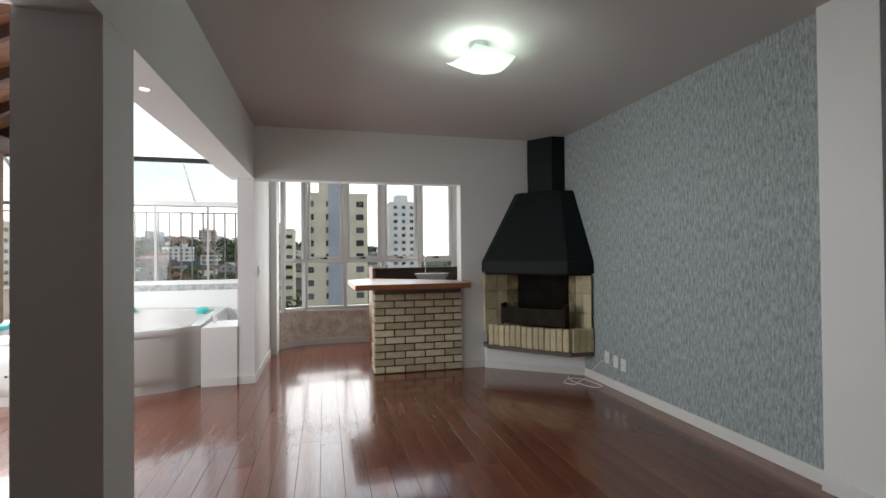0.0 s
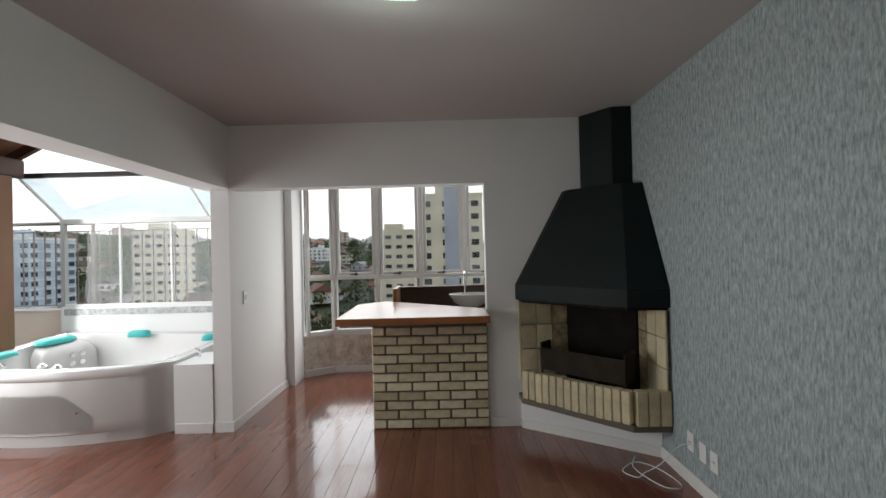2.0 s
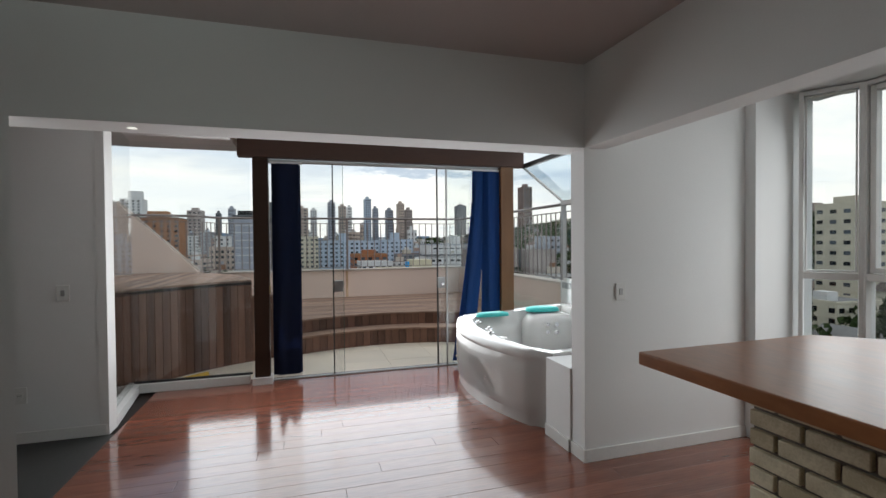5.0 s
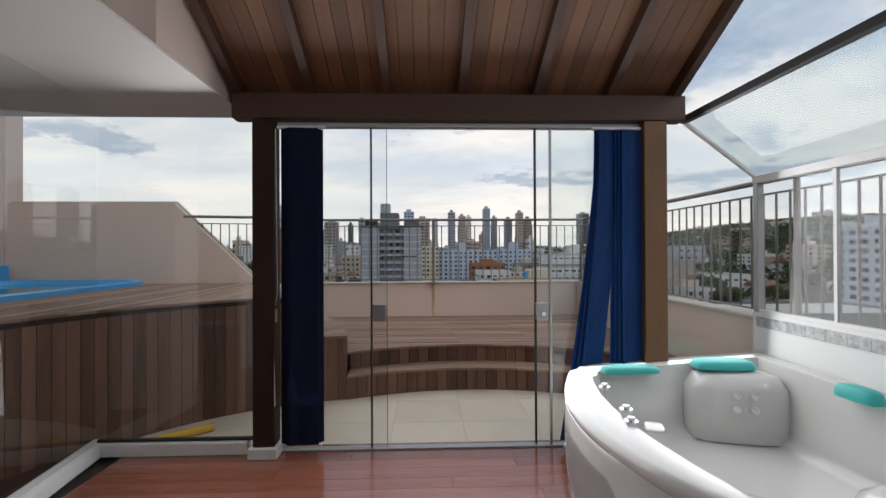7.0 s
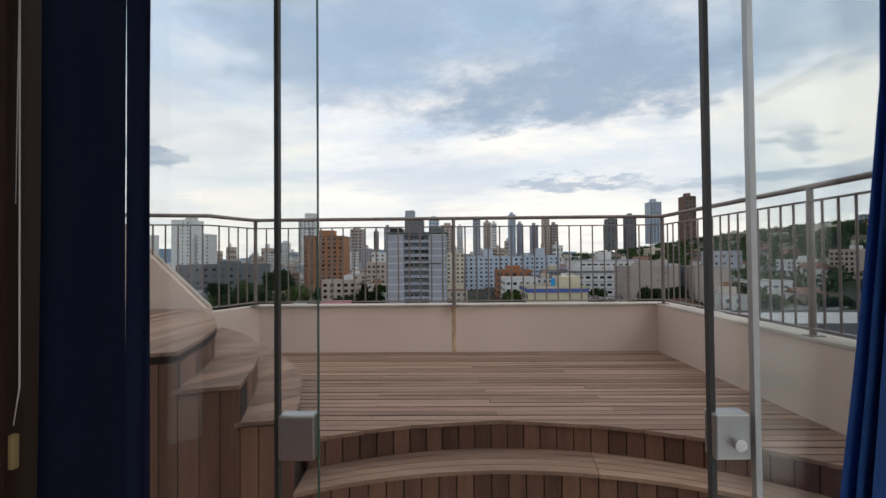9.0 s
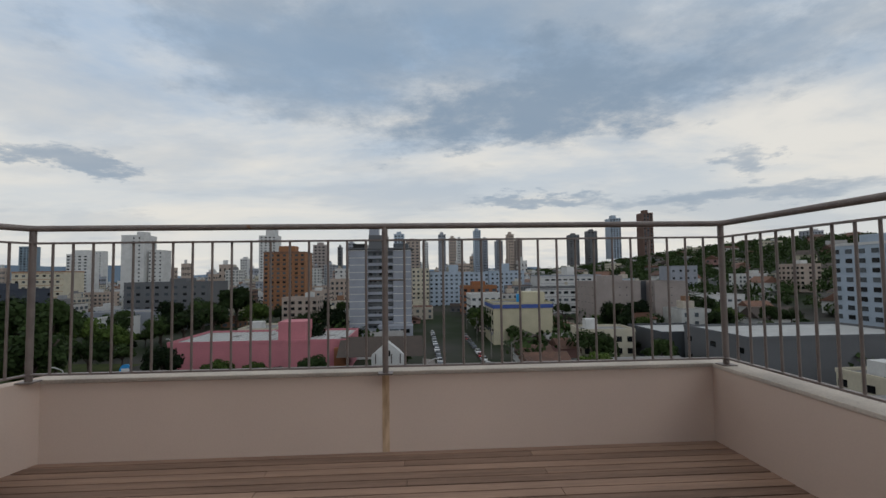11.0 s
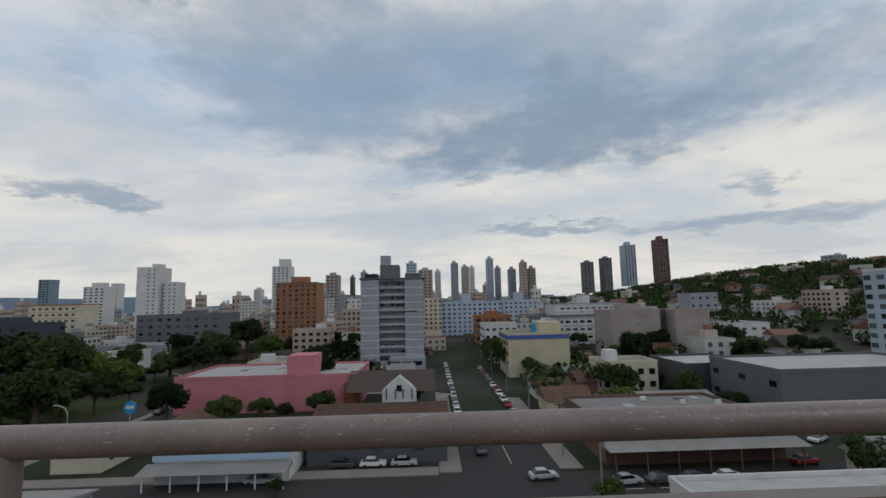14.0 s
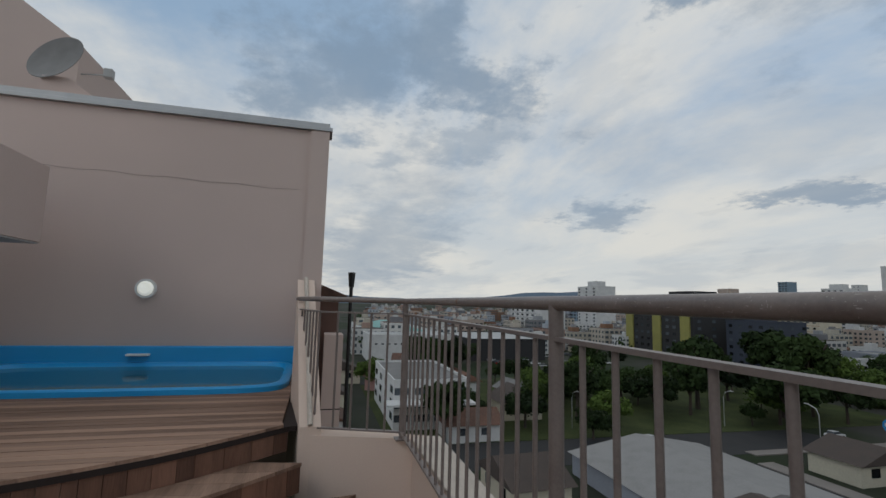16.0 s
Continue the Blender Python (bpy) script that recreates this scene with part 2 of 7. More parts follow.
M["deck"] = material("weathered_deck_wood", (0.195, 0.114, 0.078), 0.75, vary=0.30, scale=3, fine=34, bump=0.003, stretch=(0.3, 5, 1), rand=0.3, tint=(0.29, 0.185, 0.132))
M["deck_y"] = material("weathered_platform_wood", (0.195, 0.114, 0.078), 0.75, vary=0.30, scale=3, fine=34, bump=0.003, stretch=(5, 0.3, 1), rand=0.4, tint=(0.29, 0.185, 0.132))
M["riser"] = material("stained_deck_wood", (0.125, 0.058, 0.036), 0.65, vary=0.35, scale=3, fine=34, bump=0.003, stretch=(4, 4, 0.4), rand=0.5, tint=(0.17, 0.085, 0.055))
M["cream_wall"] = material("cream_rendered_wall", (0.62, 0.49, 0.41), 0.85, vary=0.06, scale=1.5, fine=90, bump=0.003)
M["taupe_wall"] = material("taupe_rendered_wall", (0.55, 0.44, 0.395), 0.85, vary=0.06, scale=0.8, fine=90, bump=0.003)
M["coping"] = material("stained_coping", (0.50, 0.44, 0.38), 0.85, vary=0.3, scale=3, fine=60, bump=0.004)
M["tile"] = material("cream_floor_tile", (0.70, 0.62, 0.51), 0.45, vary=0.10, scale=2.5, fine=40, bump=0.001, rand=0.3)
M["joint"] = material("pale_tile_joint", (0.42, 0.36, 0.29), 0.8, vary=0.2, scale=4, bump=0)
M["rail"] = material("taupe_painted_steel", (0.145, 0.113, 0.10), 0.42, vary=0.18, scale=9, fine=120, bump=0.001, tint=(0.19, 0.155, 0.14))
M["alu"] = material("grey_aluminium", (0.42, 0.42, 0.42), 0.4, 0.6, vary=0.1, bump=0)
M["dark_alu"] = material("dark_gasket", (0.03, 0.03, 0.03), 0.6, vary=0.1, bump=0)
M["white_alu"] = material("white_painted_frame", (0.74, 0.73, 0.71), 0.45, vary=0.05, scale=3, bump=0.0005)
M["chrome"] = material("chrome", (0.75, 0.75, 0.76), 0.12, 1.0, vary=0.04, bump=0)
M["steel"] = material("brushed_lock_steel", (0.36, 0.36, 0.36), 0.35, 0.8, vary=0.08, bump=0)
M["tub"] = material("white_acrylic", (0.60, 0.59, 0.575), 0.16, vary=0.02, scale=2, bump=0, coat=0.4)
M["teal"] = material("teal_pillow_foam", (0.03, 0.42, 0.40), 0.5, vary=0.06, scale=6, bump=0.0005)
# left blind: its darkness against the light is put into the colour
M["curtain_shaded"] = material("shaded_blue_blind_fabric", (0.004, 0.015, 0.058), 0.8, vary=0.25, scale=6, fine=160, bump=0.001, stretch=(1, 1, 0.3))
# right blind: daylight glowing through the fabric, painted in as brighter blue
M["curtain_backlit"] = material("backlit_blue_blind_fabric", (0.008, 0.058, 0.235), 0.8, vary=0.25, scale=6, fine=160, bump=0.001, stretch=(1, 1, 0.3))
M["plastic"] = material("white_plastic", (0.75, 0.75, 0.73), 0.4, vary=0.03, bump=0)
M["blackplastic"] = material("black_plastic", (0.02, 0.02, 0.02), 0.4, vary=0.1, bump=0)
M["pool"] = material("blue_pool_fibreglass", (0.02, 0.33, 0.70), 0.3, vary=0.08, scale=2, bump=0)
M["water"] = material("pool_water", (0.03, 0.12, 0.16), 0.06, vary=0.1, scale=2, fine=9, bump=0.006)
M["noodle"] = material("yellow_foam", (0.75, 0.47, 0.06), 0.7, vary=0.08, scale=10, bump=0.001)
M["glass"] = glass_material("clear_glass", (0.965, 0.98, 0.98), 0.04)
M["roof_glass"] = glass_material("grey_roof_glass", (0.80, 0.85, 0.87), 0.04, 0.2)
M["diffuser"] = material("frosted_lamp_glass", (0.72, 0.86, 0.78), 0.3, vary=0.05, bump=0, emit=0.2)
M["spot"] = material("lit_lamp_glass", (0.85, 0.85, 0.7), 0.2, vary=0.3, scale=20, bump=0, emit=0.6)

M["stain"] = material("damp_stained_paint", (0.60, 0.46, 0.34), 0.9, vary=0.35, scale=9, fine=40, bump=0.004, tint=(0.76, 0.72, 0.66))

# ---- mesh helpers ----


def add_box(bm, x0, y0, z0, x1, y1, z1):
    vs = [bm.verts.new((x, y, z)) for z in (z0, z1) for x, y in ((x0, y0), (x1, y0), (x1, y1), (x0, y1))]
    for f in ((3, 2, 1, 0), (4, 5, 6, 7), (0, 1, 5, 4), (1, 2, 6, 5), (2, 3, 7, 6), (3, 0, 4, 7)):
        bm.faces.new([vs[i] for i in f])
    return vs


def box(x0, y0, z0, x1, y1, z1, bevel=0.0, seg=2):
    bm = bmesh.new()
    add_box(bm, min(x0, x1), min(y0, y1), min(z0, z1), max(x0, x1), max(y0, y1), max(z0, z1))
    if bevel:
        bmesh.ops.bevel(bm, geom=bm.edges[:], offset=bevel, segments=seg, profile=0.5, affect="EDGES")
    return bm


def prism(pts, z0, z1, bevel=0.0):
    """A plan polygon (counter-clockwise) raised from z0 to z1."""
    bm = bmesh.new()
    lo = [bm.verts.new((x, y, z0)) for x, y in pts]
    hi = [bm.verts.new((x, y, z1)) for x, y in pts]
    n = len(pts)
    bm.faces.new(lo[::-1]); bm.faces.new(hi)
    for i in range(n):
        bm.faces.new((lo[i], lo[(i + 1) % n], hi[(i + 1) % n], hi[i]))
    bmesh.ops.recalc_face_normals(bm, faces=bm.faces[:])
    if bevel:
        bmesh.ops.bevel(bm, geom=[e for e in bm.edges], offset=bevel, segments=2, profile=0.5, affect="EDGES")
    return bm


def rod(a, b, r, seg=12, r2=None):
    bm = bmesh.new()
    a, b = Vector(a), Vector(b)
    d = b - a
    bmesh.ops.create_cone(bm, cap_ends=True, segments=seg, radius1=r, radius2=r if r2 is None else r2, depth=d.length,
                          matrix=Matrix.Translation((a + b) / 2) @ d.to_track_quat("Z", "Y").to_matrix().to_4x4())
    return bm


def tube(points, r, seg=10):
    """A round bar swept along points."""
    bm = bmesh.new()
    P = [Vector(p) for p in points]
    rings = []
    for i, p in enumerate(P):
        d = (P[min(i + 1, len(P) - 1)] - P[max(i - 1, 0)]).normalized()
        side = d.cross(Vector((0, 0, 1)) if abs(d.z) < 0.95 else Vector((1, 0, 0))).normalized()
        up = side.cross(d)
        rings.append([bm.verts.new(p + r * (math.cos(a) * side + math.sin(a) * up)) for a in (2 * math.pi * k / seg for k in range(seg))])
    for q, s in zip(rings, rings[1:]):
        for k in range(seg):
            bm.faces.new((q[k], q[(k + 1) % seg], s[(k + 1) % seg], s[k]))
    bm.faces.new(rings[0][::-1]); bm.faces.new(rings[-1])
    bmesh.ops.recalc_face_normals(bm, faces=bm.faces[:])
    return bm


def join(*bms):
    out = bmesh.new()
    for b in bms:
        me = bpy.data.meshes.new("tmp")
        b.to_mesh(me); b.free()
        out.from_mesh(me)
        bpy.data.meshes.remove(me)
    return out


def mesh_of(name, bm, mat, smooth=None):
    me = bpy.data.meshes.new(name)
    bm.to_mesh(me); bm.free()
    me.materials.append(M[mat] if isinstance(mat, str) else mat)
    if smooth:
        me.polygons.foreach_set("use_smooth", [True] * len(me.polygons))
        me.set_sharp_from_angle(angle=radians(smooth))
    return me


def thing(name, label, category, at=(0, 0, 0), group="", kind=""):
    ob = new(name)
    ob.matrix_world = Matrix.Translation(at)
    return tagged(ob, label, category, group, kind)


def part(name, bm, mat, parent, label="", smooth=None):
    """One mesh under a thing or part; its coordinates are the world's."""
    ob = new(name, mesh_of(name, bm, mat, smooth))
    ob.parent = parent
    m = parent.matrix_basis.copy()
    if parent.parent:
        m = parent.parent.matrix_basis @ m
    ob.data.transform(m.inverted())
    return tagged(ob, label)


def solo(name, bm, mat, label, category, group="", kind="", smooth=None):
    return tagged(new(name, mesh_of(name, bm, mat, smooth)), label, category, group, kind)


def structure(name, bm, mat, label, category):
    return solo(name, bm, mat, label, category, kind="structure")


def wall_with_hole(axis, c0, c1, u0, u1, z0, z1, holes):
    """A wall slab (axis x or y is its thickness c0..c1) along u with rectangular holes (ua, ub, za, zb)."""
    us = sorted({u0, u1, *[h[0] for h in holes], *[h[1] for h in holes]})
    zs = sorted({z0, z1, *[h[2] for h in holes], *[h[3] for h in holes]})
    bm = bmesh.new()
    for a, b in zip(us, us[1:]):
        for c, d in zip(zs, zs[1:]):
            if any(h[0] <= (a + b) / 2 <= h[1] and h[2] <= (c + d) / 2 <= h[3] for h in holes):
                continue
            if axis == "x":
                add_box(bm, c0, a, c, c1, b, d)
            else:
                add_box(bm, a, c0, c, b, c1, d)
    bmesh.ops.remove_doubles(bm, verts=bm.verts[:], dist=0.0005)
    seen, kill = {}, []
    for f in bm.faces:
        k = tuple(round(v, 3) for v in f.calc_center_median())
        if k in seen:
            kill += [f, seen[k]]
        seen[k] = f
    bmesh.ops.delete(bm, geom=list(set(kill)), context="FACES_ONLY")
    return bm


# ---- main numbers ----
H_CEIL, H_BEAM = 2.625, 2.08
Y_S = -3.36            # combed plaster wall
X_W = -7.2             # far end of the room
Y_G = 2.62             # glass front
X_E = 1.44             # outer glass beside the tub
Y_P, X_P = 6.82, 1.42  # inner faces of the terrace parapets
Z_DECK, Z_PAR, Z_RAIL = 0.378, 0.932, 1.943
PIT, R1 = Vector((-0.65, 1.40)), 2.77     # curved lower step of the terrace
PIT2, R2 = Vector((-0.65, 1.98)), 2.50    # curved edge of the deck
CLAD, RC = Vector((-1.47, 1.50)), 2.45    # curved boarding below the pool platform
Z_TER = -0.05                             # tiled terrace floor
Z_PLAT = 1.0
Z_GROUND = -24.0

# ---- room shell ----
floor = structure("floor", box(X_W, Y_S, -0.20, 1.44, 2.70, -0.022), "gap", "dark sub-floor joints under varnished red-brown planks", "floor")
structure("floor_slate", box(X_W, 0.26, -0.021, -3.2, 1.5, 0.001), "slate", "dark slate floor in the passage", "floor")
structure("wall_south", box(X_W, Y_S - 0.2, 0, 0.2, Y_S, H_CEIL), "texture", "combed blue-grey textured plaster wall", "wall")
structure("column", box(-3.42, Y_S, 0.0, -3.12, Y_S + 0.055, H_CEIL, 0.004), "white", "white painted column on the textured wall", "column")
structure("wall_east", wall_with_hole("x", 0.0, 0.16, Y_S, 0.0, 0, H_CEIL, [(-2.195, 0.0, 0, H_BEAM)]), "white", "white painted wall with a wide opening to the bay", "wall")
structure("wall_west", box(X_W - 0.2, Y_S - 0.2, 0, X_W, 1.7, H_CEIL), "white", "white painted end wall", "wall")
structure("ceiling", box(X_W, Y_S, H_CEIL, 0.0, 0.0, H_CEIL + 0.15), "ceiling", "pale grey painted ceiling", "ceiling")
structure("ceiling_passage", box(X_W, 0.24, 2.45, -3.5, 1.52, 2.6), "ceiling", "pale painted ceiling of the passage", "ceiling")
structure("beam_north", box(X_W, 0.0, H_BEAM, 0.158, 0.24, 4.1), "white", "deep white painted beam above the opening", "beam")
structure("pillar_west", prism([(-3.335, 0.002), (-3.085, 0.002), (-3.11, 0.05), (-3.335, 0.255)], 0, H_BEAM), "white", "white painted pillar under the beam", "pillar")
structure("wall_pillar_east", join(box(0.0, 0.002, 0, 0.16, 0.16, H_BEAM), box(0.16, 0.002, 0, 2.06, 0.16, 2.75)), "white", "white painted wall between bay and hot tub", "wall")
structure("ledge", box(-0.012, 0.162, 0, 0.5, 0.50, 0.585, 0.004), "white", "low white painted ledge beside the hot tub", "ledge")
structure("wall_passage", box(X_W, 1.52, 0, -3.24, 1.66, 2.6), "white", "white painted wall with switch and socket", "wall")
structure("wall_far_passage", box(X_W - 0.2, 1.66, 0, X_W, 1.9, 2.6), "white", "white painted wall end", "wall")


def baseboard(name, pts, h=0.085, t=0.014):
    """A skirting of height h along a plan polyline, on its left side."""
    bms = []
    for (xa, ya), (xb, yb) in zip(pts, pts[1:]):
        d = Vector((xb - xa, yb - ya)).normalized()
        n = Vector((-d.y, d.x)) * t
        bms.append(prism([(xa, ya), (xb, yb), (xb + n.x, yb + n.y), (xa + n.x, ya + n.y)], 0.0, h, 0.003))
    return structure(name, join(*bms), "white_alu", "white painted skirting board", "skirting")


baseboard("baseboard_south", [(X_W, Y_S + 0.001), (-3.425, Y_S + 0.001)])
baseboard("baseboard_south_east", [(-3.115, Y_S + 0.001), (-0.25, Y_S + 0.001)])
baseboard("baseboard_column", [(-3.42, Y_S + 0.056), (-3.12, Y_S + 0.056)])
baseboard("baseboard_east", [(-0.001, -2.46), (-0.001, -2.205)])
baseboard("baseboard_pillar", [(1.37, 0.001), (-0.001, 0.001)])
baseboard("baseboard_ledge", [(-0.001, -0.013), (-0.001, 0.158)])
baseboard("baseboard_ledge_low", [(-0.013, 0.162), (-0.013, 0.49)])
baseboard("baseboard_passage", [(-3.25, 1.519), (X_W, 1.519)])

# planks of the room, running along the room
PLANK_W = 0.135


def plank_mesh(length):
    return mesh_of("plank", box(0, 0.0008, -0.022, length - 0.0015, PLANK_W - 0.0008, 0.0, 0.0007, 1), "plank")


# ---- bay with window ----
H_BAY = 2.55
structure("ceiling_bay", box(0.16, -3.3, H_BAY, 2.1, 0.0, H_BAY + 0.2), "white", "white painted bay ceiling", "ceiling")
structure("floor_bay", box(0.0, -3.3, -0.2, 2.1, 0.0, -0.022), "gap", "dark sub-floor joints in the bay", "floor")
structure("column_bay", box(1.37, -0.085, 0, 1.74, 0.0, H_BAY, 0.003), "white", "white painted bay corner column", "column")
structure("wall_bay_facet", prism([(1.72, -0.09), (1.935, -0.42), (2.06, -0.42), (2.06, -0.0), (1.74, -0.0)], 0, 0.50), "stain", "stained white low wall under the bay window", "wall")
structure("wall_bay_low", box(1.935, -3.3, 0, 2.06, -0.422, 0.50), "stain", "damp-stained white wall under the bay window", "wall")
structure("wall_bay_end", box(0.16, -3.3, 0, 2.06, -2.85, H_BAY), "white", "white painted end wall of the bay", "wall")
baseboard("baseboard_bay_facet", [(1.935, -0.42), (1.72, -0.09)])
baseboard("baseboard_bay", [(1.934, -2.84), (1.934, -0.42)])


def bay_window(name, a, b, z0, zt, z1, sash):
    """One window bay between plan points a and b: lower fixed pane, transom, upper sash with handle."""
    a, b = Vector((*a, 0)), Vector((*b, 0))
    u = (b - a).normalized()
    L = (b - a).length
    win = tagged(new(name), "white painted steel window with a tilting upper sash" if sash else "narrow white painted fixed window", "window", kind="structure")
    win.matrix_world = Matrix.Translation(a) @ Matrix.Rotation(math.atan2(u.y, u.x), 4, "Z")

    def loc(nm, bm, mat, par=None, label=""):
        ob = new(nm, mesh_of(nm, bm, mat)); ob.parent = par or win
        return tagged(ob, label)
    t = 0.05
    f = 0.028
    fr = join(box(0, -t, z0, f, t, z1, 0.004), box(L - f, -t, z0, L, t, z1, 0.004), box(f, -t, z0, L - f, t, z0 + 0.05, 0.004),
              box(f, -t, z1 - 0.03, L - f, t, z1, 0.004), box(f, -t, zt - 0.025, L - f, t, zt + 0.025, 0.004))
    loc("window_frame", fr, "white_alu")
    p = loc("pane", box(f, -0.003, z0 + 0.05, L - f, 0.003, zt - 0.025), "glass")
    p.visible_shadow = False
    s = 0.036 if sash else 0.012
    g = f + 0.006
    sa = loc("sash", join(box(g, -0.03, zt + 0.03, g + s, 0.03, z1 - 0.035, 0.004), box(L - g - s, -0.03, zt + 0.03, L - g, 0.03, z1 - 0.035, 0.004),
                          box(g + s, -0.03, zt + 0.03, L - g - s, 0.03, zt + 0.03 + s, 0.004), box(g + s, -0.03, z1 - 0.035 - s, L - g - s, 0.03, z1 - 0.035, 0.004)), "white_alu")
    p = loc("pane", box(g + s, -0.002, zt + 0.03 + s, L - g - s, 0.004, z1 - 0.035 - s), "glass", sa)
    p.visible_shadow = False
    if sash:
        loc("handle", join(box(L / 2 - 0.045, -0.062, zt + 0.036, L / 2 + 0.03, -0.034, zt + 0.052, 0.003), box(L / 2 - 0.075, -0.075, zt + 0.034, L / 2 - 0.02, -0.058, zt + 0.048, 0.003), rod((L / 2, -0.06, zt + 0.03), (L / 2, -0.03, zt + 0.055), 0.012)), "blackplastic", label="black window handle")
    return win


ZS, ZTR, ZTOP = 0.50, 1.205, H_BAY - 0.01
bay_window("window_1", (1.75, -0.12), (1.945, -0.42), ZS, ZTR, ZTOP, False)
for i in range(4):
    bay_window("window_%d" % (i + 2), (1.955, -0.43 - 0.555 * i), (1.955, -0.43 - 0.555 * (i + 1)), ZS, ZTR, ZTOP, True)
structure("wall_bay_right", box(1.9, -2.85, ZS, 2.06, -2.655, H_BAY), "white", "white painted wall beside the bay window", "wall")
solo("window_sill", prism([(1.70, -0.09), (1.90, -0.41), (1.90, -2.83), (1.955, -2.83), (1.955, -0.43), (1.75, -0.09)][::-1], 0.475, 0.498, 0.003), "white_alu", "white painted sill under the bay window", "sill", kind="structure")

# ---- bar counter ----
bar = thing("bar_counter", "cream brick bar pier with varnished wooden worktop", "bar counter", (0.1, -1.7, 0))
part("worktop", prism([(-0.39, -0.985), (-0.37, -2.19), (0.14, -2.19), (0.78, -1.40), (0.93, -1.20), (0.66, -0.96)], 0.935, 0.991, 0.006), "wood_top", bar, "varnished reddish wood worktop")
core = part("brick_pier", box(-0.012, -2.188, 0, 0.22, -1.215, 0.934), "mortar", bar, "mortar core of the brick pier")
# small sealed bricks in running bond on the front and the open side
BL, BH, BJ = 0.205, 0.062, 0.0165
brick_cache = {}


def brick_obj(l, d, name, parent, m, h=None, mat="brick"):
    h = h or BH
    k = (round(l, 3), round(d, 3), round(h, 3), mat)
    if k not in brick_cache:
        brick_cache[k] = mesh_of(name, box(-d / 2, -l / 2, -h / 2, d / 2, l / 2, h / 2, 0.004, 1), mat)
    ob = new(name, brick_cache[k])
    ob.parent = parent
    inv = parent.parent.matrix_basis.inverted() if parent.parent else parent.matrix_basis.inverted()
    ob.matrix_basis = inv @ m
    return ob


rows = 12
for r in range(rows):
    z = 0.012 + BH / 2 + r * (BH + BJ)
    if z + BH / 2 > 0.935:
        break
    y = -1.212
    first = BL if r % 2 else BL * 0.5
    while y > -2.17:
        l = min(first, y + 2.188)
        first = BL
        if l > 0.03:
            brick_obj(l, 0.05, "brick", core, pose(-0.010 + random.uniform(-0.003, 0.003), y - l / 2, z, 0, 0, random.uniform(-0.8, 0.8)))
        y -= l + BJ
    for x0, x1 in ((0.0, 0.11), (0.125, 0.22)) if r % 2 else ((0.0, 0.21),):
        brick_obj(x1 - x0, 0.03, "brick", core, pose((x0 + x1) / 2, -1.218, z, 0, 0, 90))

# ---- sink cabinet behind the bar ----
sink = thing("sink_cabinet", "wooden bar sink cabinet with raised splashback", "cabinet", (1.2, -2.0, 0))
part("side_panel", box(0.92, -1.32, 0, 1.42, -1.285, 1.12, 0.004), "orange_wood", sink, "orange varnished end panel")
part("splashback", box(1.36, -2.84, 0.86, 1.40, -1.322, 1.085, 0.003), "dark_wood", sink, "dark brown splashback")
part("cap", box(1.33, -2.84, 1.087, 1.43, -1.322, 1.11, 0.004), "beam", sink)
part("top", box(0.94, -2.84, 0.84, 1.358, -1.322, 0.87, 0.003), "dark_wood", sink)
part("front_panel", box(0.96, -2.84, 0.0, 0.985, -1.322, 0.838), "dark_wood", sink)
basin = thing("wash_basin", "white oval ceramic basin on the bar sink cabinet", "basin", (1.16, -2.2, 0.87))


def bowl(cx, cy, z0, z1, rx, ry, t=0.015, seg=28):
    bm = bmesh.new()
    rings = []
    prof = [(0.35, z0), (0.8, z0 + (z1 - z0) * 0.45), (1.0, z1 - 0.012), (1.05, z1), (1.0, z1 + 0.004), (0.93, z1 - 0.02), (0.72, z0 + (z1 - z0) * 0.5), (0.3, z0 + 0.02)]
    for k, z in prof:
        rings.append([bm.verts.new((cx + rx * k * math.cos(a), cy + ry * k * math.sin(a), z)) for a in (2 * math.pi * i / seg for i in range(seg))])
    for q, s in zip(rings, rings[1:]):
        for i in range(seg):
            bm.faces.new((q[i], q[(i + 1) % seg], s[(i + 1) % seg], s[i]))
    bm.faces.new(rings[0][::-1]); bm.faces.new(rings[-1])
    bmesh.ops.recalc_face_normals(bm, faces=bm.faces[:])
    return bm


part("bowl", bowl(1.16, -2.12, 0.872, 1.03, 0.17, 0.24), "tub", basin, smooth=40)
tap = thing("tap", "chrome swan-neck tap beside the basin", "tap", (1.31, -2.12, 0.87))
part("spout", tube([(1.31, -2.06, 0.872), (1.31, -2.06, 1.20), (1.30, -2.06, 1.25), (1.27, -2.06, 1.27), (1.23, -2.06, 1.25), (1.22, -2.06, 1.21)], 0.011), "chrome", tap, smooth=40)
part("lever", tube([(1.31, -2.06, 1.0), (1.31, -2.0, 1.03)], 0.007), "chrome", tap)

# ---- corner fireplace ----
fire = thing("fireplace", "corner fireplace with black hood and cream brick hearth", "fireplace", (-0.3, -2.95, 0))


def loft(lower, upper, z0, z1):
    bm = bmesh.new()
    lo = [bm.verts.new((x, y, z0)) for x, y in lower]
    hi = [bm.verts.new((x, y, z1)) for x, y in upper]
    n = len(lo)
    bm.faces.new(lo[::-1]); bm.faces.new(hi)
    for i in range(n):
        bm.faces.new((lo[i], lo[(i + 1) % n], hi[(i + 1) % n], hi[i]))
    bmesh.ops.recalc_face_normals(bm, faces=bm.faces[:])
    return bm


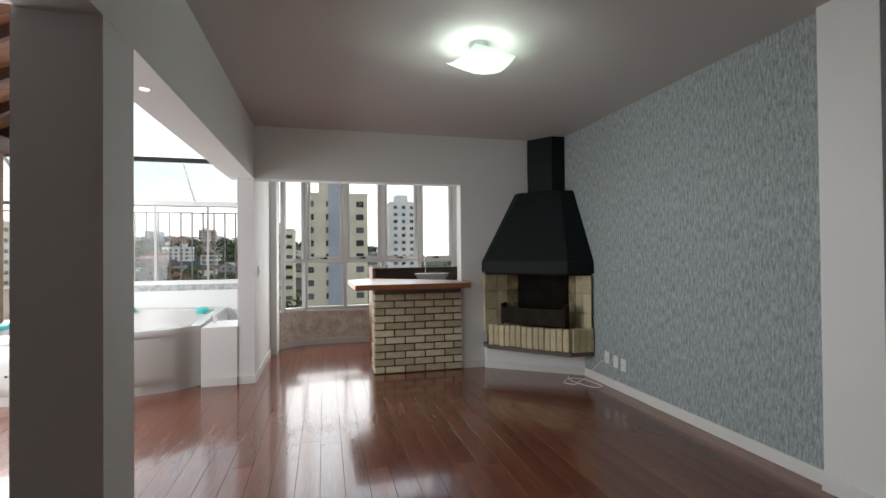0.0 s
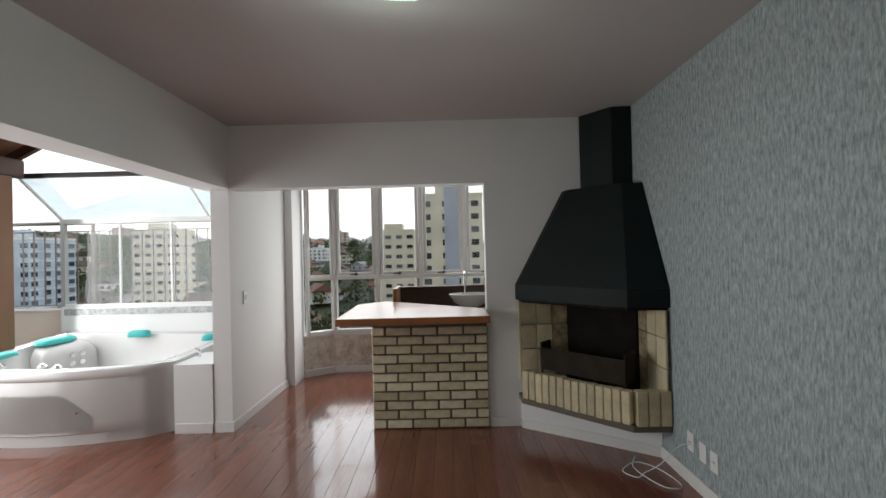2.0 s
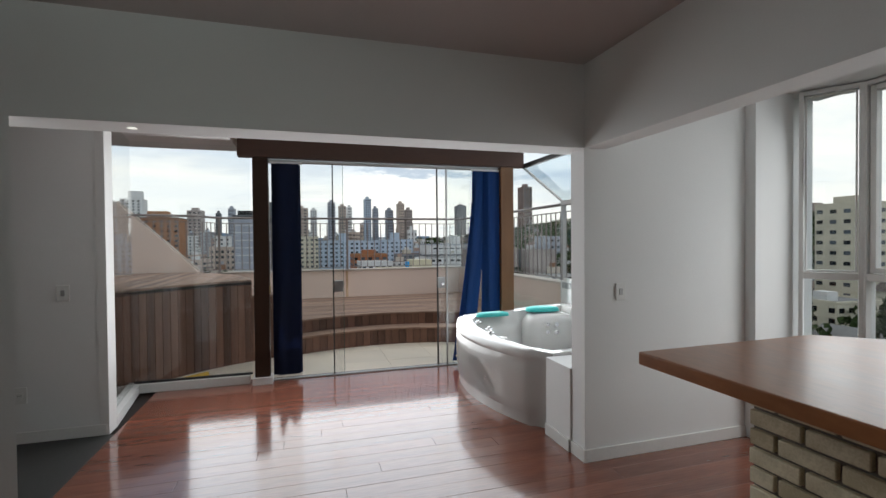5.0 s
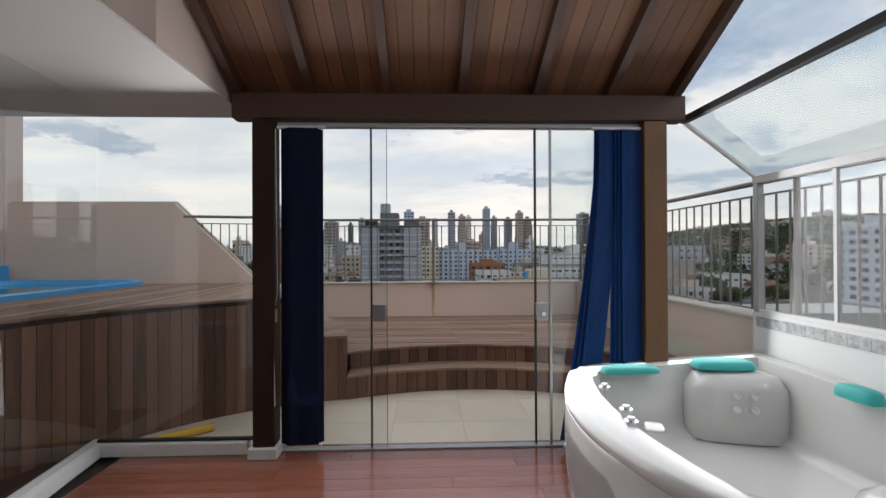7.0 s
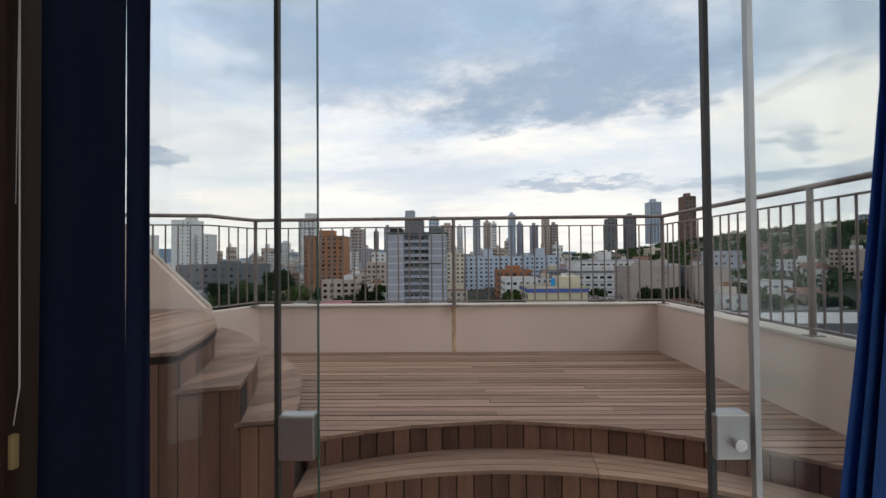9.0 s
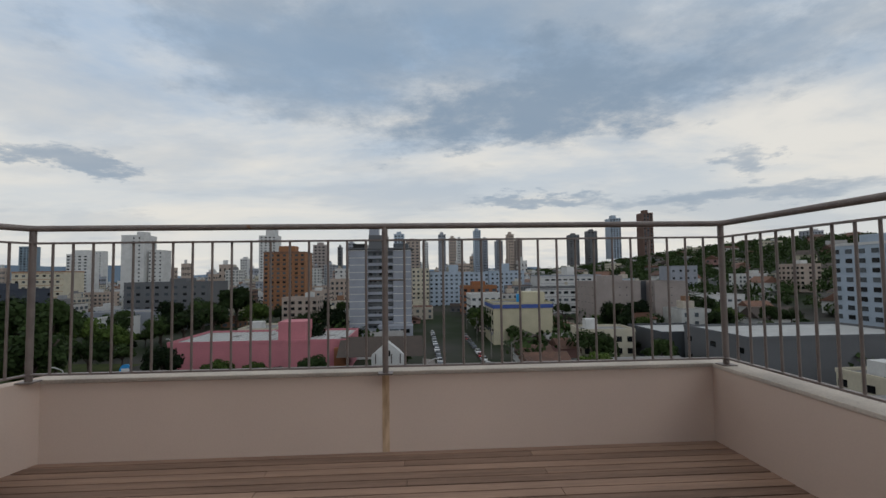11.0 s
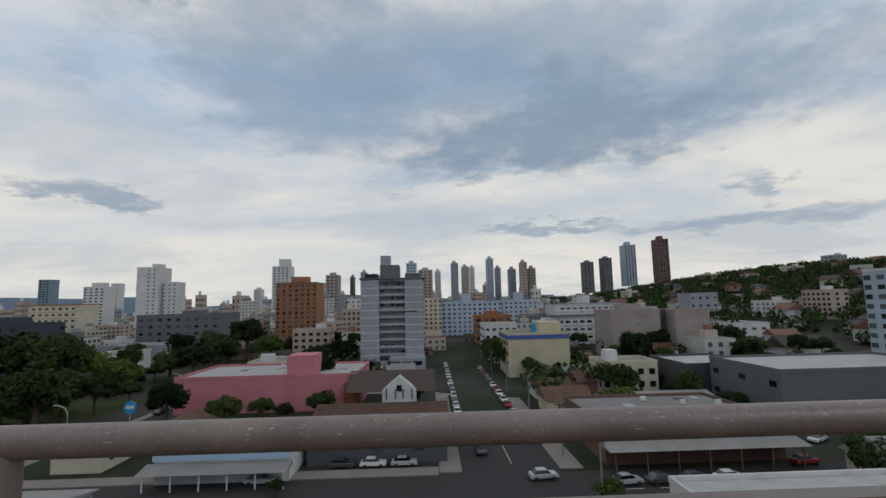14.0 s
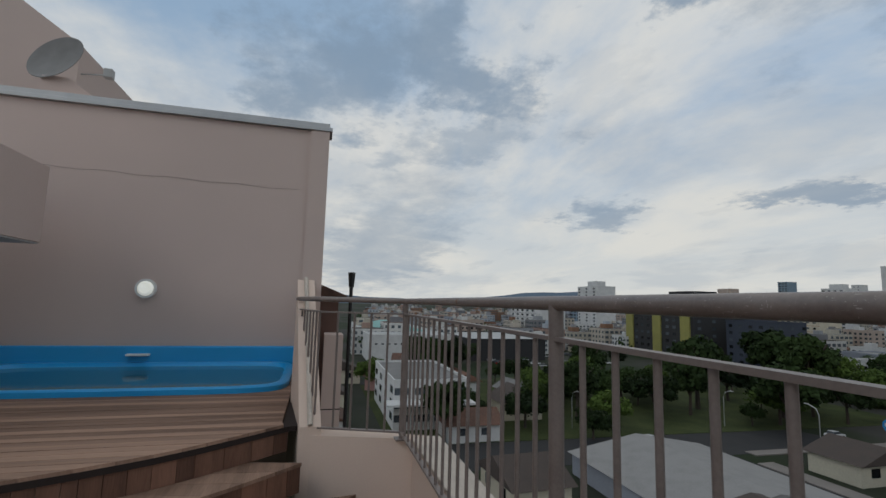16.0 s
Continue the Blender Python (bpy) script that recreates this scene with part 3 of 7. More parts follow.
YS = Y_S + 0.002
FOOT = [(-0.002, -2.45), (-0.155, -2.45), (-0.82, -3.10), (-0.83, YS), (-0.002, YS)]
part("hood_band", prism([(-0.002, -2.44), (-0.09, -2.44), (-0.81, -3.08), (-0.845, YS), (-0.002, YS)], 1.08, 1.21, 0.003), "black", fire, "black painted hood rim")
part("hood", loft([(-0.002, -2.445), (-0.085, -2.445), (-0.805, -3.085), (-0.84, YS), (-0.002, YS)], [(-0.002, -2.86), (-0.11, -2.87), (-0.45, -3.2), (-0.455, YS), (-0.002, YS)], 1.211, 1.985), "black", fire, "black painted tapering hood")
part("chimney", prism([(-0.002, -3.02), (-0.02, -3.02), (-0.27, -3.20), (-0.275, YS), (-0.002, YS)], 1.986, H_CEIL - 0.002, 0.003), "black", fire, "black painted flue")
part("foot_wall", prism([(-0.002, -2.47), (-0.05, -2.47), (-0.25, -2.78), (-0.66, YS), (-0.002, YS)][::-1], 0.0, 0.235), "white", fire, "white painted foot under the hearth")
part("foot_skirting", prism([(-0.052, -2.46), (-0.265, -2.775), (-0.675, YS), (-0.66, YS), (-0.25, -2.785), (-0.04, -2.47)], 0.0, 0.075), "white_alu", fire)
part("hearth_slab", prism([(-0.002, -2.45), (-0.15, -2.45), (-0.815, -3.10), (-0.825, YS), (-0.002, YS)], 0.236, 0.285, 0.004), "mortar", fire, "grey cement hearth slab")
part("hearth_bed", prism([(-0.002, -2.50), (-0.13, -2.52), (-0.75, -3.12), (-0.76, YS), (-0.002, YS)], 0.286, 0.40), "soot", fire)
# upright bricks along the hearth edge
a, b = Vector((-0.15, -2.475)), Vector((-0.80, -3.10))
hearth = part("hearth_brickwork", prism([(-0.14, -2.50), (-0.78, -3.115), (-0.77, -3.13), (-0.12, -2.515)][::-1], 0.287, 0.50), "mortar", fire)
u = (b - a).normalized()
ang = math.degrees(math.atan2(u.y, u.x)) - 90
n = 14
for i in range(n):
    c = a + (b - a) * ((i + 0.5) / n)
    brick_obj((b - a).length / n - 0.007, 0.07, "brick", hearth, pose(c.x + random.uniform(-0.003, 0.003), c.y, 0.40 + random.uniform(-0.004, 0.004), 0, random.uniform(-1, 1), ang), 0.225, "firebrick")
for i in range(3):
    brick_obj(0.072, 0.07, "brick", hearth, pose(-0.805, -3.155 - 0.08 * i, 0.40, 0, 0, 0), 0.235, "firebrick")
# firebox lining of cream tiles with sooty back
part("firebox_back", prism([(-0.005, -2.87), (-0.045, -2.87), (-0.385, -3.31), (-0.385, YS), (-0.005, YS)][::-1], 0.401, 1.079), "soot", fire, "soot-blackened firebox back")
part("firebox_roof", prism([(-0.01, -2.47), (-0.09, -2.47), (-0.79, -3.09), (-0.80, YS), (-0.01, YS)], 1.06, 1.079), "soot", fire)
for k in range(4):
    z0 = 0.402 + 0.205 * (k - 1) + 0.06
    z1 = min(z0 + 0.198, 1.058)
    z0 = max(z0, 0.402)
    for i in range(3):
        y0 = -2.475 - 0.132 * i
        part("tile", box(-0.050, y0 - 0.127, z0, -0.036, y0, z1, 0.002), "firebrick" if i < 2 else "smoked", fire)
        x0 = -0.835 + 0.148 * i
        part("tile", box(x0, -3.335, z0, x0 + 0.142, -3.321, z1, 0.002), "firebrick" if i < 2 else "smoked", fire)
for z in range(2):
    part("edge_tile", box(-0.05, -2.473, 0.402 + 0.33 * z, -0.004, -2.46, 0.728 + 0.33 * z, 0.002), "firebrick", fire)
grate = thing("fire_grate", "rusty iron fire basket on the hearth", "grate", (-0.4, -2.9, 0.4))
g0, g1 = Vector((-0.17, -2.62)), Vector((-0.70, -3.10))
gd = (g1 - g0).normalized(); gn = Vector((gd.y, -gd.x)) * 0.008
part("front_plate", prism([tuple(g0), tuple(g1), tuple(g1 + gn), tuple(g0 + gn)], 0.52, 0.70, 0.002), "iron", grate)
for nm, q in (("end_plate", g0), ("end_plate", g1)):
    q2 = q - Vector((gd.y, -gd.x)) * 0.0 + Vector((0.14, -0.12))
    part(nm, prism([tuple(q), (q.x + 0.012, q.y + 0.01), (q2.x + 0.012, q2.y + 0.01), tuple(q2)], 0.52, 0.735, 0.002), "iron", grate)
for i in range(4):
    q = g0 + (g1 - g0) * (i / 3)
    part("leg", rod((q.x, q.y, 0.401), (q.x, q.y, 0.53), 0.009, 8), "iron", grate)


def plate(name, label, category, x, y, z, facing, w=0.075, h=0.115, holes=True, kind_="socket"):
    """A wall plate; facing is the yaw its front looks to."""
    t = tagged(new(name), label, category)
    t.matrix_world = pose(x, y, z, 0, 0, facing)

    def loc(nm, bm, mat, lab=""):
        ob = new(nm, mesh_of(nm, bm, mat)); ob.parent = t
        return tagged(ob, lab)
    loc("plate", box(0, -w / 2, -h / 2, 0.009, w / 2, h / 2, 0.003), "plastic")
    if kind_ == "socket":
        loc("insert", box(0.009, -0.02, -0.02, 0.0115, 0.02, 0.02, 0.002), "plastic")
        for dy in (-0.009, 0.0, 0.009):
            loc("pin_hole", rod((0.0112, dy, 0), (0.0128, dy, 0), 0.0028, 8), "blackplastic")
    elif kind_ == "switch":
        loc("rocker", box(0.009, -0.013, -0.022, 0.0135, 0.013, 0.022, 0.002), "alu")
    return t


plate("cable_socket", "white wall socket with a plugged cable", "socket", -1.06, Y_S, 0.272, 90, kind_="socket")
plate("power_socket", "white wall socket on the textured wall", "socket", -1.20, Y_S, 0.262, 90, kind_="blank")
plate("power_socket", "white wall socket on the textured wall", "socket", -1.315, Y_S, 0.255, 90, kind_="socket")
plate("light_switch", "white wall switch plate in the bay", "switch", 0.275, 0.0, 1.126, -90, kind_="switch")
plate("light_switch", "white double switch plate on the passage wall", "switch", -3.52, 1.518, 1.11, -90, 0.085, 0.12, kind_="switch")
plate("wall_socket", "white socket plate on the passage wall", "socket", -3.80, 1.518, 0.36, -90, 0.085, 0.12, kind_="socket")

# ---- ceiling lamp ----
cl = thing("ceiling_lamp", "square wavy frosted glass ceiling lamp, lit", "ceiling lamp", (-2.28, -1.65, H_CEIL))
bm = bmesh.new()
n = 24
vs = {}
for i in range(n + 1):
    for j in range(n + 1):
        uu, vv = i / n * 2 - 1, j / n * 2 - 1
        r = max(abs(uu), abs(vv))
        z = H_CEIL - 0.165 + 0.085 * (0.55 * (uu * uu + vv * vv) - 0.30 * (uu * uu * vv * vv) + 0.22 * (uu * uu - vv * vv))
        c_, s_ = math.cos(0.35), math.sin(0.35)
        k = 0.178 * (1 - 0.09 * abs(uu * vv))
        vs[i, j] = bm.verts.new((-2.28 + k * (uu * c_ - vv * s_), -1.65 + k * (uu * s_ + vv * c_), z))
for i in range(n):
    for j in range(n):
        bm.faces.new((vs[i, j], vs[i + 1, j], vs[i + 1, j + 1], vs[i, j + 1]))
bmesh.ops.solidify(bm, geom=bm.faces[:], thickness=0.005)
part("shade", bm, "diffuser", cl, "frosted green-white glass shade", smooth=60)
part("base", rod((-2.28, -1.65, H_CEIL - 0.075), (-2.28, -1.65, H_CEIL - 0.001), 0.06, 24), "white_alu", cl)
part("finial", rod((-2.28, -1.65, H_CEIL - 0.18), (-2.28, -1.65, H_CEIL - 0.16), 0.009, 12), "chrome", cl)

# ---- glazed room: pergola and glass ----
SL = 0.5


def slope_z(y):
    return 2.53 + SL * (2.56 - y)


pergola = thing("pergola_roof", "brown wooden lean-to roof with boarded lining", "roof", (-0.8, 2.56, 2.36))
part("front_beam", box(-2.42, 2.51, 2.372, 0.82, 2.63, 2.552, 0.006), "beam", pergola, "brown wooden front beam")
for i, x in enumerate((-2.38, -1.87, -1.335, -0.80, -0.265, 0.27, 0.76)):
    part("rafter", loft([(x - 0.028, 2.72), (x + 0.028, 2.72), (x + 0.028, 0.24), (x - 0.028, 0.24)], [(x - 0.028, 2.72), (x + 0.028, 2.72), (x + 0.028, 0.24), (x - 0.028, 0.24)], 0, 0.1), "beam", pergola)
    me = pergola.children[-1].data
    for v in me.vertices:
        w = v.co + Vector((-0.8, 2.56, 2.36))
        v.co.z += slope_z(w.y) - 0.005
for i in range(33):
    x0 = -2.42 + i * 0.0985
    ob = part("lining_board", loft([(x0 + 0.001, 2.74), (x0 + 0.0965, 2.74), (x0 + 0.0965, 0.24), (x0 + 0.001, 0.24)], [(x0 + 0.001, 2.74), (x0 + 0.0965, 2.74), (x0 + 0.0965, 0.24), (x0 + 0.001, 0.24)], 0, 0.018), "lining", pergola)
    for v in ob.data.vertices:
        w = v.co + Vector((-0.8, 2.56, 2.36))
        v.co.z += slope_z(w.y) + 0.097
structure("roof_cover", loft([(-2.44, 2.76), (0.83, 2.76), (0.83, 0.24), (-2.44, 0.24)], [(-2.44, 2.76), (0.83, 2.76), (0.83, 0.24), (-2.44, 0.24)], 0, 0.05), "mortar", "dark roof covering over the lean-to", "roof")
for v in bpy.data.objects["roof_cover"].data.vertices:
    v.co.z += slope_z(v.co.y) + 0.118
M["post_dark"] = material("dark_brown_post_wood", (0.034, 0.016, 0.009), 0.65, spec=0.25, vary=0.3, scale=3, fine=36, bump=0.002, stretch=(4, 4, 0.4))
post_l = solo("wooden_post", box(-2.275, 2.50, 0.075, -2.125, 2.64, 2.364, 0.006), "post_dark", "dark brown wooden post between glass panels", "post", "posts of the glass front")
post_r = solo("wooden_post", box(0.508, 2.50, 0.0, 0.675, 2.64, 2.364, 0.006), "post", "light brown wooden post behind the hot tub", "post", "posts of the glass front")
solo("post_plinth", box(-2.30, 2.47, 0, -2.10, 2.66, 0.074, 0.004), "white_alu", "white plinth under the wooden post", "plinth", kind="structure")
structure("roof_block", wall_with_hole("y", 1.66, 2.95, -6.1, -2.45, 2.51, 3.4, []), "taupe_wall", "taupe rendered roof overhang with pale soffit", "roof")
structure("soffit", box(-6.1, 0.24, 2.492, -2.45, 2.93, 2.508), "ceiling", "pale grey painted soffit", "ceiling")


def pane(name, bm, label, category="glass panel"):
    ob = solo(name, bm, "glass", label, category, kind="structure")
    ob.visible_shadow = False
    return ob


def edge_strip(x, y, z0, z1, mat="alu", w=0.012, d=0.022):
    return box(x - w / 2, y - d / 2, z0, x + w / 2, y + d / 2, z1)


# fixed left panel with white sill, and the short side panel
structure("glass_sill", prism([(-2.33, 2.56), (-2.33, 2.68), (-3.47, 2.68), (-3.44, 2.56)][::-1], 0, 0.085, 0.004), "white_alu", "white painted glass sill", "sill")
structure("glass_sill_side", prism([(-3.235, 1.668), (-3.345, 2.558), (-3.47, 2.675), (-3.36, 1.668)], 0, 0.084), "white_alu", "white painted glass sill on the short side", "sill")
structure("glass_jamb", box(-3.30, 1.51, 0.0, -3.236, 1.665, 2.49), "white_alu", "white painted jamb of the side glass", "jamb")
pane("glass_panel_fixed", box(-3.40, 2.615, 0.085, -2.31, 2.625, 2.49), "clear fixed glass panel beside the wooden post")
pane("glass_panel_side", prism([(-3.30, 1.66), (-3.41, 2.61), (-3.40, 2.61), (-3.29, 1.66)][::-1], 0.085, 2.49), "clear fixed side glass panel")
structure("glass_track_low", box(-3.40, 2.605, 0.086, -2.31, 2.635, 0.105), "dark_alu", "dark glazing channel on the sill", "channel")
structure("glass_track_top", box(-2.13, 2.585, 2.335, 0.53, 2.66, 2.364, 0.003), "alu", "aluminium sliding track above the glass doors", "track")
structure("glass_track_floor", box(-2.13, 2.59, -0.002, 0.62, 2.655, 0.012, 0.002), "alu", "aluminium floor track of the glass doors", "track")
pane("glass_panel_1", box(-2.13, 2.612, 0.012, -1.46, 2.620, 2.335), "clear tempered glass leaf behind the blind")
d1 = thing("glass_door", "clear sliding glass door leaf with steel lock", "door", (-1.44, 2.64, 0.012), kind="")
p_ = part("leaf", box(-1.475, 2.626, 0.012, -1.35, 2.634, 2.335), "glass", d1); p_.visible_shadow = False
part("edge", join(edge_strip(-1.462, 2.622, 0.012, 2.335)), "dark_alu", d1, "dark edge seal")
M["glass_edge"] = material("green_glass_edge", (0.04, 0.11, 0.09), 0.2, vary=0.1, bump=0)
part("glass_edge", box(-1.352, 2.6255, 0.012, -1.348, 2.6345, 2.335), "glass_edge", d1, "green polished glass edge")
part("lock", box(-1.455, 2.60, 0.925, -1.355, 2.648, 1.05, 0.006), "steel", d1, "square steel lock case")
d2 = thing("glass_door", "clear sliding glass door leaf standing open with steel lock", "door", (-0.2, 2.64, 0.012))
p_ = part("leaf", box(-0.255, 2.632, 0.012, 0.52, 2.640, 2.335), "glass", d2); p_.visible_shadow = False
part("edge", edge_strip(-0.256, 2.636, 0.012, 2.335, w=0.014), "dark_alu", d2, "dark edge seal")
part("lock", box(-0.262, 2.606, 0.925, -0.165, 2.664, 1.05, 0.006), "steel", d2, "square steel lock case")
part("key_cylinder", rod((-0.205, 2.585, 0.972), (-0.205, 2.606, 0.972), 0.016, 16), "chrome", d2)
pane("glass_panel_2", box(-0.15, 2.610, 0.012, 0.53, 2.618, 2.335), "clear tempered glass leaf beside the open door")
structure("glass_edge", edge_strip(-0.148, 2.614, 0.012, 2.335, w=0.016), "alu", "aluminium edge of the glass leaf", "seal")
# glass beside and above the hot tub
pane("glass_panel_3", prism([(0.675, 2.61), (1.42, 2.61), (1.42, 2.62), (0.675, 2.62)], 0.60, 1.955), "clear glass beside the wooden post")
bm = bmesh.new()
v_ = [bm.verts.new((x, y, z)) for y in (2.61, 2.62) for x, z in ((0.675, 1.957), (1.42, 1.957), (0.87, 2.36), (0.675, 2.36))]
for f in ((3, 2, 1, 0), (4, 5, 6, 7), (0, 1, 5, 4), (1, 2, 6, 5), (2, 3, 7, 6), (3, 0, 4, 7)):
    bm.faces.new([v_[i] for i in f])
pane("glass_gable", bm, "clear glass gable beside the lean-to")
pane("glass_panel_side_east", box(1.425, 0.16, 0.99, 1.433, 2.60, 1.93), "clear glass screen above the tub wall")
bm = loft([(0.86, 0.24), (1.45, 0.24), (1.45, 2.62), (0.86, 2.62)], [(0.86, 0.24), (1.45, 0.24), (1.45, 2.62), (0.86, 2.62)], 0, 0.008)
for v in bm.verts:
    v.co.z += 2.41 - (v.co.x - 0.86) * 0.745
pane("glass_roof", bm, "clear sloping glass roof above the hot tub", "glass roof").data.materials[0] = M["roof_glass"]
frame_e = thing("glass_frame", "grey aluminium frame of the tub glazing", "frame", (1.43, 1.4, 0.97), kind="structure")
part("corner_post", box(1.405, 2.59, 0.97, 1.455, 2.64, 1.97, 0.003), "alu", frame_e)
part("top_rail", box(1.40, 0.16, 1.93, 1.46, 2.64, 1.985, 0.004), "white_alu", frame_e, "white top rail")
part("bottom_rail", box(1.41, 0.16, 0.965, 1.45, 2.59, 0.99, 0.003), "white_alu", frame_e)
for y in (0.75, 1.35, 1.95):
    part("mullion", box(1.418, y - 0.012, 0.991, 1.442, y + 0.012, 1.929), "alu", frame_e)
part("ridge_bar", box(0.84, 0.24, 2.375, 0.885, 2.62, 2.425, 0.003), "dark_alu", frame_e, "dark upper roof bar")
part("gable_bar", tube([(0.87, 2.615, 2.385), (1.43, 2.615, 1.965)], 0.018, 8), "white_alu", frame_e)
part("roof_bar", tube([(0.87, 0.9, 2.395), (1.43, 0.9, 1.975)], 0.015, 8), "white_alu", frame_e)
structure("tub_wall", box(1.40, 0.16, 0, 1.56, 2.64, 0.965), "white", "low white wall beside the hot tub", "wall")
structure("tub_wall_north", box(0.675, 2.60, 0, 1.40, 2.66, 0.60), "cream_wall", "low cream wall behind the hot tub", "wall")
M["tile_band"] = material("patterned_border_tile", (0.22, 0.25, 0.28), 0.35, vary=0.4, scale=22, fine=60, bump=0.001, tint=(0.46, 0.46, 0.45))
for i in range(16):
    y = 0.20 + 0.15 * i
    solo("border_tile", box(1.392, y, 0.865, 1.399, y + 0.147, 0.94, 0.001, 1), "tile_band", "patterned grey border tile on the tub wall", "tile", "border tiles", kind="structure")

# ---- planks ----
plank_cache = {}
y = Y_S
r = 0
while y < 2.58:
    x0 = X_W if y < 0.24 else -3.2
    x1 = 2.0 if -2.85 < y < -0.05 else 0.0 if y < 0 else 1.4
    if y > 0.1:
        x1 = 0.1 if y > 0.5 else 0.0
    x = x0 - (r * 0.73 % 1.9)
    while x < x1:
        l = (2.1, 2.6, 3.0)[(r * 7 + int(x * 3)) % 3]
        a_, b_ = max(x, x0), min(x + l, x1)
        if b_ - a_ > 0.02:
            k = round(b_ - a_, 2)
            if k not in plank_cache:
                plank_cache[k] = plank_mesh(k)
            ob = new("plank", plank_cache[k])
            ob.parent = floor
            ob.matrix_basis = pose(a_, y, random.uniform(-0.0004, 0.0004), random.uniform(-0.09, 0.09), 0, 0)
        x += l
    y += PLANK_W
    r += 1

# ---- hot tub ----
def tub_outline(k, n=40):
    """Plan of the corner tub, bowed towards the room; k moves the bowed front outwards."""
    pts = [(1.39, 0.52), (1.39, 2.58)]
    for i in range(n + 1):
        t = i / n
        y = 2.56 - 2.04 * t
        s = math.sin(math.pi * t)
        pts.append((0.06 - k * 0.30 * s ** 0.8 - (0.05 if 0.05 < t < 0.95 else 0) * k, y))
    return pts


tubt = thing("hot_tub", "white acrylic corner whirlpool tub with teal headrests", "hot tub", (0.7, 1.55, 0))


TUB_PROFILE = [(0.90, 0.0), (0.90, 0.085), (0.95, 0.095), (0.975, 0.17), (0.995, 0.27), (1.0, 0.38), (0.985, 0.48), (0.94, 0.525), (0.985, 0.535), (1.0, 0.56), (0.96, 0.592), (0.88, 0.603)]


def tub_x(t, z):
    """The bowed front of the tub at the share t of its length and the height z."""
    k = 1.0
    for (k0, z0), (k1, z1) in zip(TUB_PROFILE, TUB_PROFILE[1:]):
        if z0 <= z <= z1:
            k = k0 + (k1 - k0) * (z - z0) / max(1e-6, z1 - z0)
    return 0.06 - k * 0.30 * math.sin(math.pi * t) ** 0.8 - 0.05 * k


def tub_shell():
    bm = bmesh.new()
    prof = TUB_PROFILE
    rings = []
    for k, z in prof:
        o = tub_outline(k)
        ring = []
        for x, y in o:
            lift = 0.0
            if z > 0.5:
                lift = 0.03 * max(0, (x - 0.2)) + 0.035 * max(0.0, (y - 1.7)) * max(0, x)
            ring.append(bm.verts.new((x, y, z + lift)))
        rings.append(ring)
    # rim shelf and basin
    for inset, z in ((0.10, 0.60), (0.155, 0.59), (0.20, 0.50), (0.27, 0.25), (0.40, 0.18)):
        o = tub_outline(0.8)
        cx, cy = 0.62, 1.55
        ring = []
        for x, y in o:
            d = Vector((x - cx, y - cy)); L_ = d.length
            d = d * max(0.12, (L_ - inset) / L_)
            lift = (0.03 * max(0, (x - 0.2)) + 0.035 * max(0.0, (y - 1.7)) * max(0, x)) if z > 0.5 else 0
            ring.append(bm.verts.new((cx + d.x, cy + d.y, z + lift)))
        rings.append(ring)
    m = len(rings[0])
    for q, s in zip(rings, rings[1:]):
        for i in range(m):
            bm.faces.new((q[i], q[(i + 1) % m], s[(i + 1) % m], s[i]))
    bm.faces.new(rings[0][::-1]); bm.faces.new(rings[-1])
    bmesh.ops.recalc_face_normals(bm, faces=bm.faces[:])
    return bm


part("shell", tub_shell(), "tub", tubt, smooth=50)


def hump(cx, cy, z, rx, ry, h, rz=0, n=20):
    """A low rounded cushion."""
    bm = bmesh.new()
    rings = []
    for k, zz in ((1, 0), (1.0, 0.35), (0.93, 0.75), (0.75, 0.95), (0.4, 1.0)):
        ring = []
        for i in range(n):
            a = 2 * math.pi * i / n
            c, s = math.cos(a), math.sin(a)
            px = rx * k * math.copysign(abs(c) ** 0.6, c)
            py = ry * k * math.copysign(abs(s) ** 0.6, s)
            ring.append(bm.verts.new((cx + px * math.cos(rz) - py * math.sin(rz), cy + px * math.sin(rz) + py * math.cos(rz), z + h * zz)))
        rings.append(ring)
    for q, s in zip(rings, rings[1:]):
        for i in range(n):
            bm.faces.new((q[i], q[(i + 1) % n], s[(i + 1) % n], s[i]))
    bm.faces.new(rings[0][::-1]); bm.faces.new(rings[-1])
    bmesh.ops.recalc_face_normals(bm, faces=bm.faces[:])
    return bm


part("back_seat", hump(1.03, 2.33, 0.19, 0.33, 0.22, 0.43, -0.25), "tub", tubt, smooth=50)
part("seat_block", hump(1.05, 0.95, 0.22, 0.30, 0.33, 0.20, 0.2), "tub", tubt, smooth=50)
part("headrest", hump(0.33, 2.36, 0.60, 0.20, 0.075, 0.045, 0.03), "teal", tubt, "teal foam headrest", smooth=50)
part("headrest", hump(0.96, 2.33, 0.632, 0.20, 0.10, 0.055, -0.12), "teal", tubt, "teal foam headrest", smooth=50)
part("headrest", hump(1.24, 1.62, 0.63, 0.055, 0.12, 0.07, 0.05), "teal", tubt, "teal foam headrest", smooth=50)
part("headrest", hump(1.12, 0.74, 0.615, 0.18, 0.07, 0.055, 0.15), "teal", tubt, "teal foam headrest", smooth=50)
for x, y, z in ((0.94, 2.145, 0.50), (1.04, 2.12, 0.50), (0.94, 2.145, 0.41), (1.04, 2.12, 0.41), (1.22, 1.2, 0.40)):
    part("jet", join(rod((x, y, z), (x - 0.025, y - 0.03, z + 0.004), 0.024, 16), rod((x - 0.025, y - 0.03, z + 0.004), (x - 0.032, y - 0.038, z + 0.005), 0.013, 12)), "chrome", tubt, "chrome water jet", smooth=40)
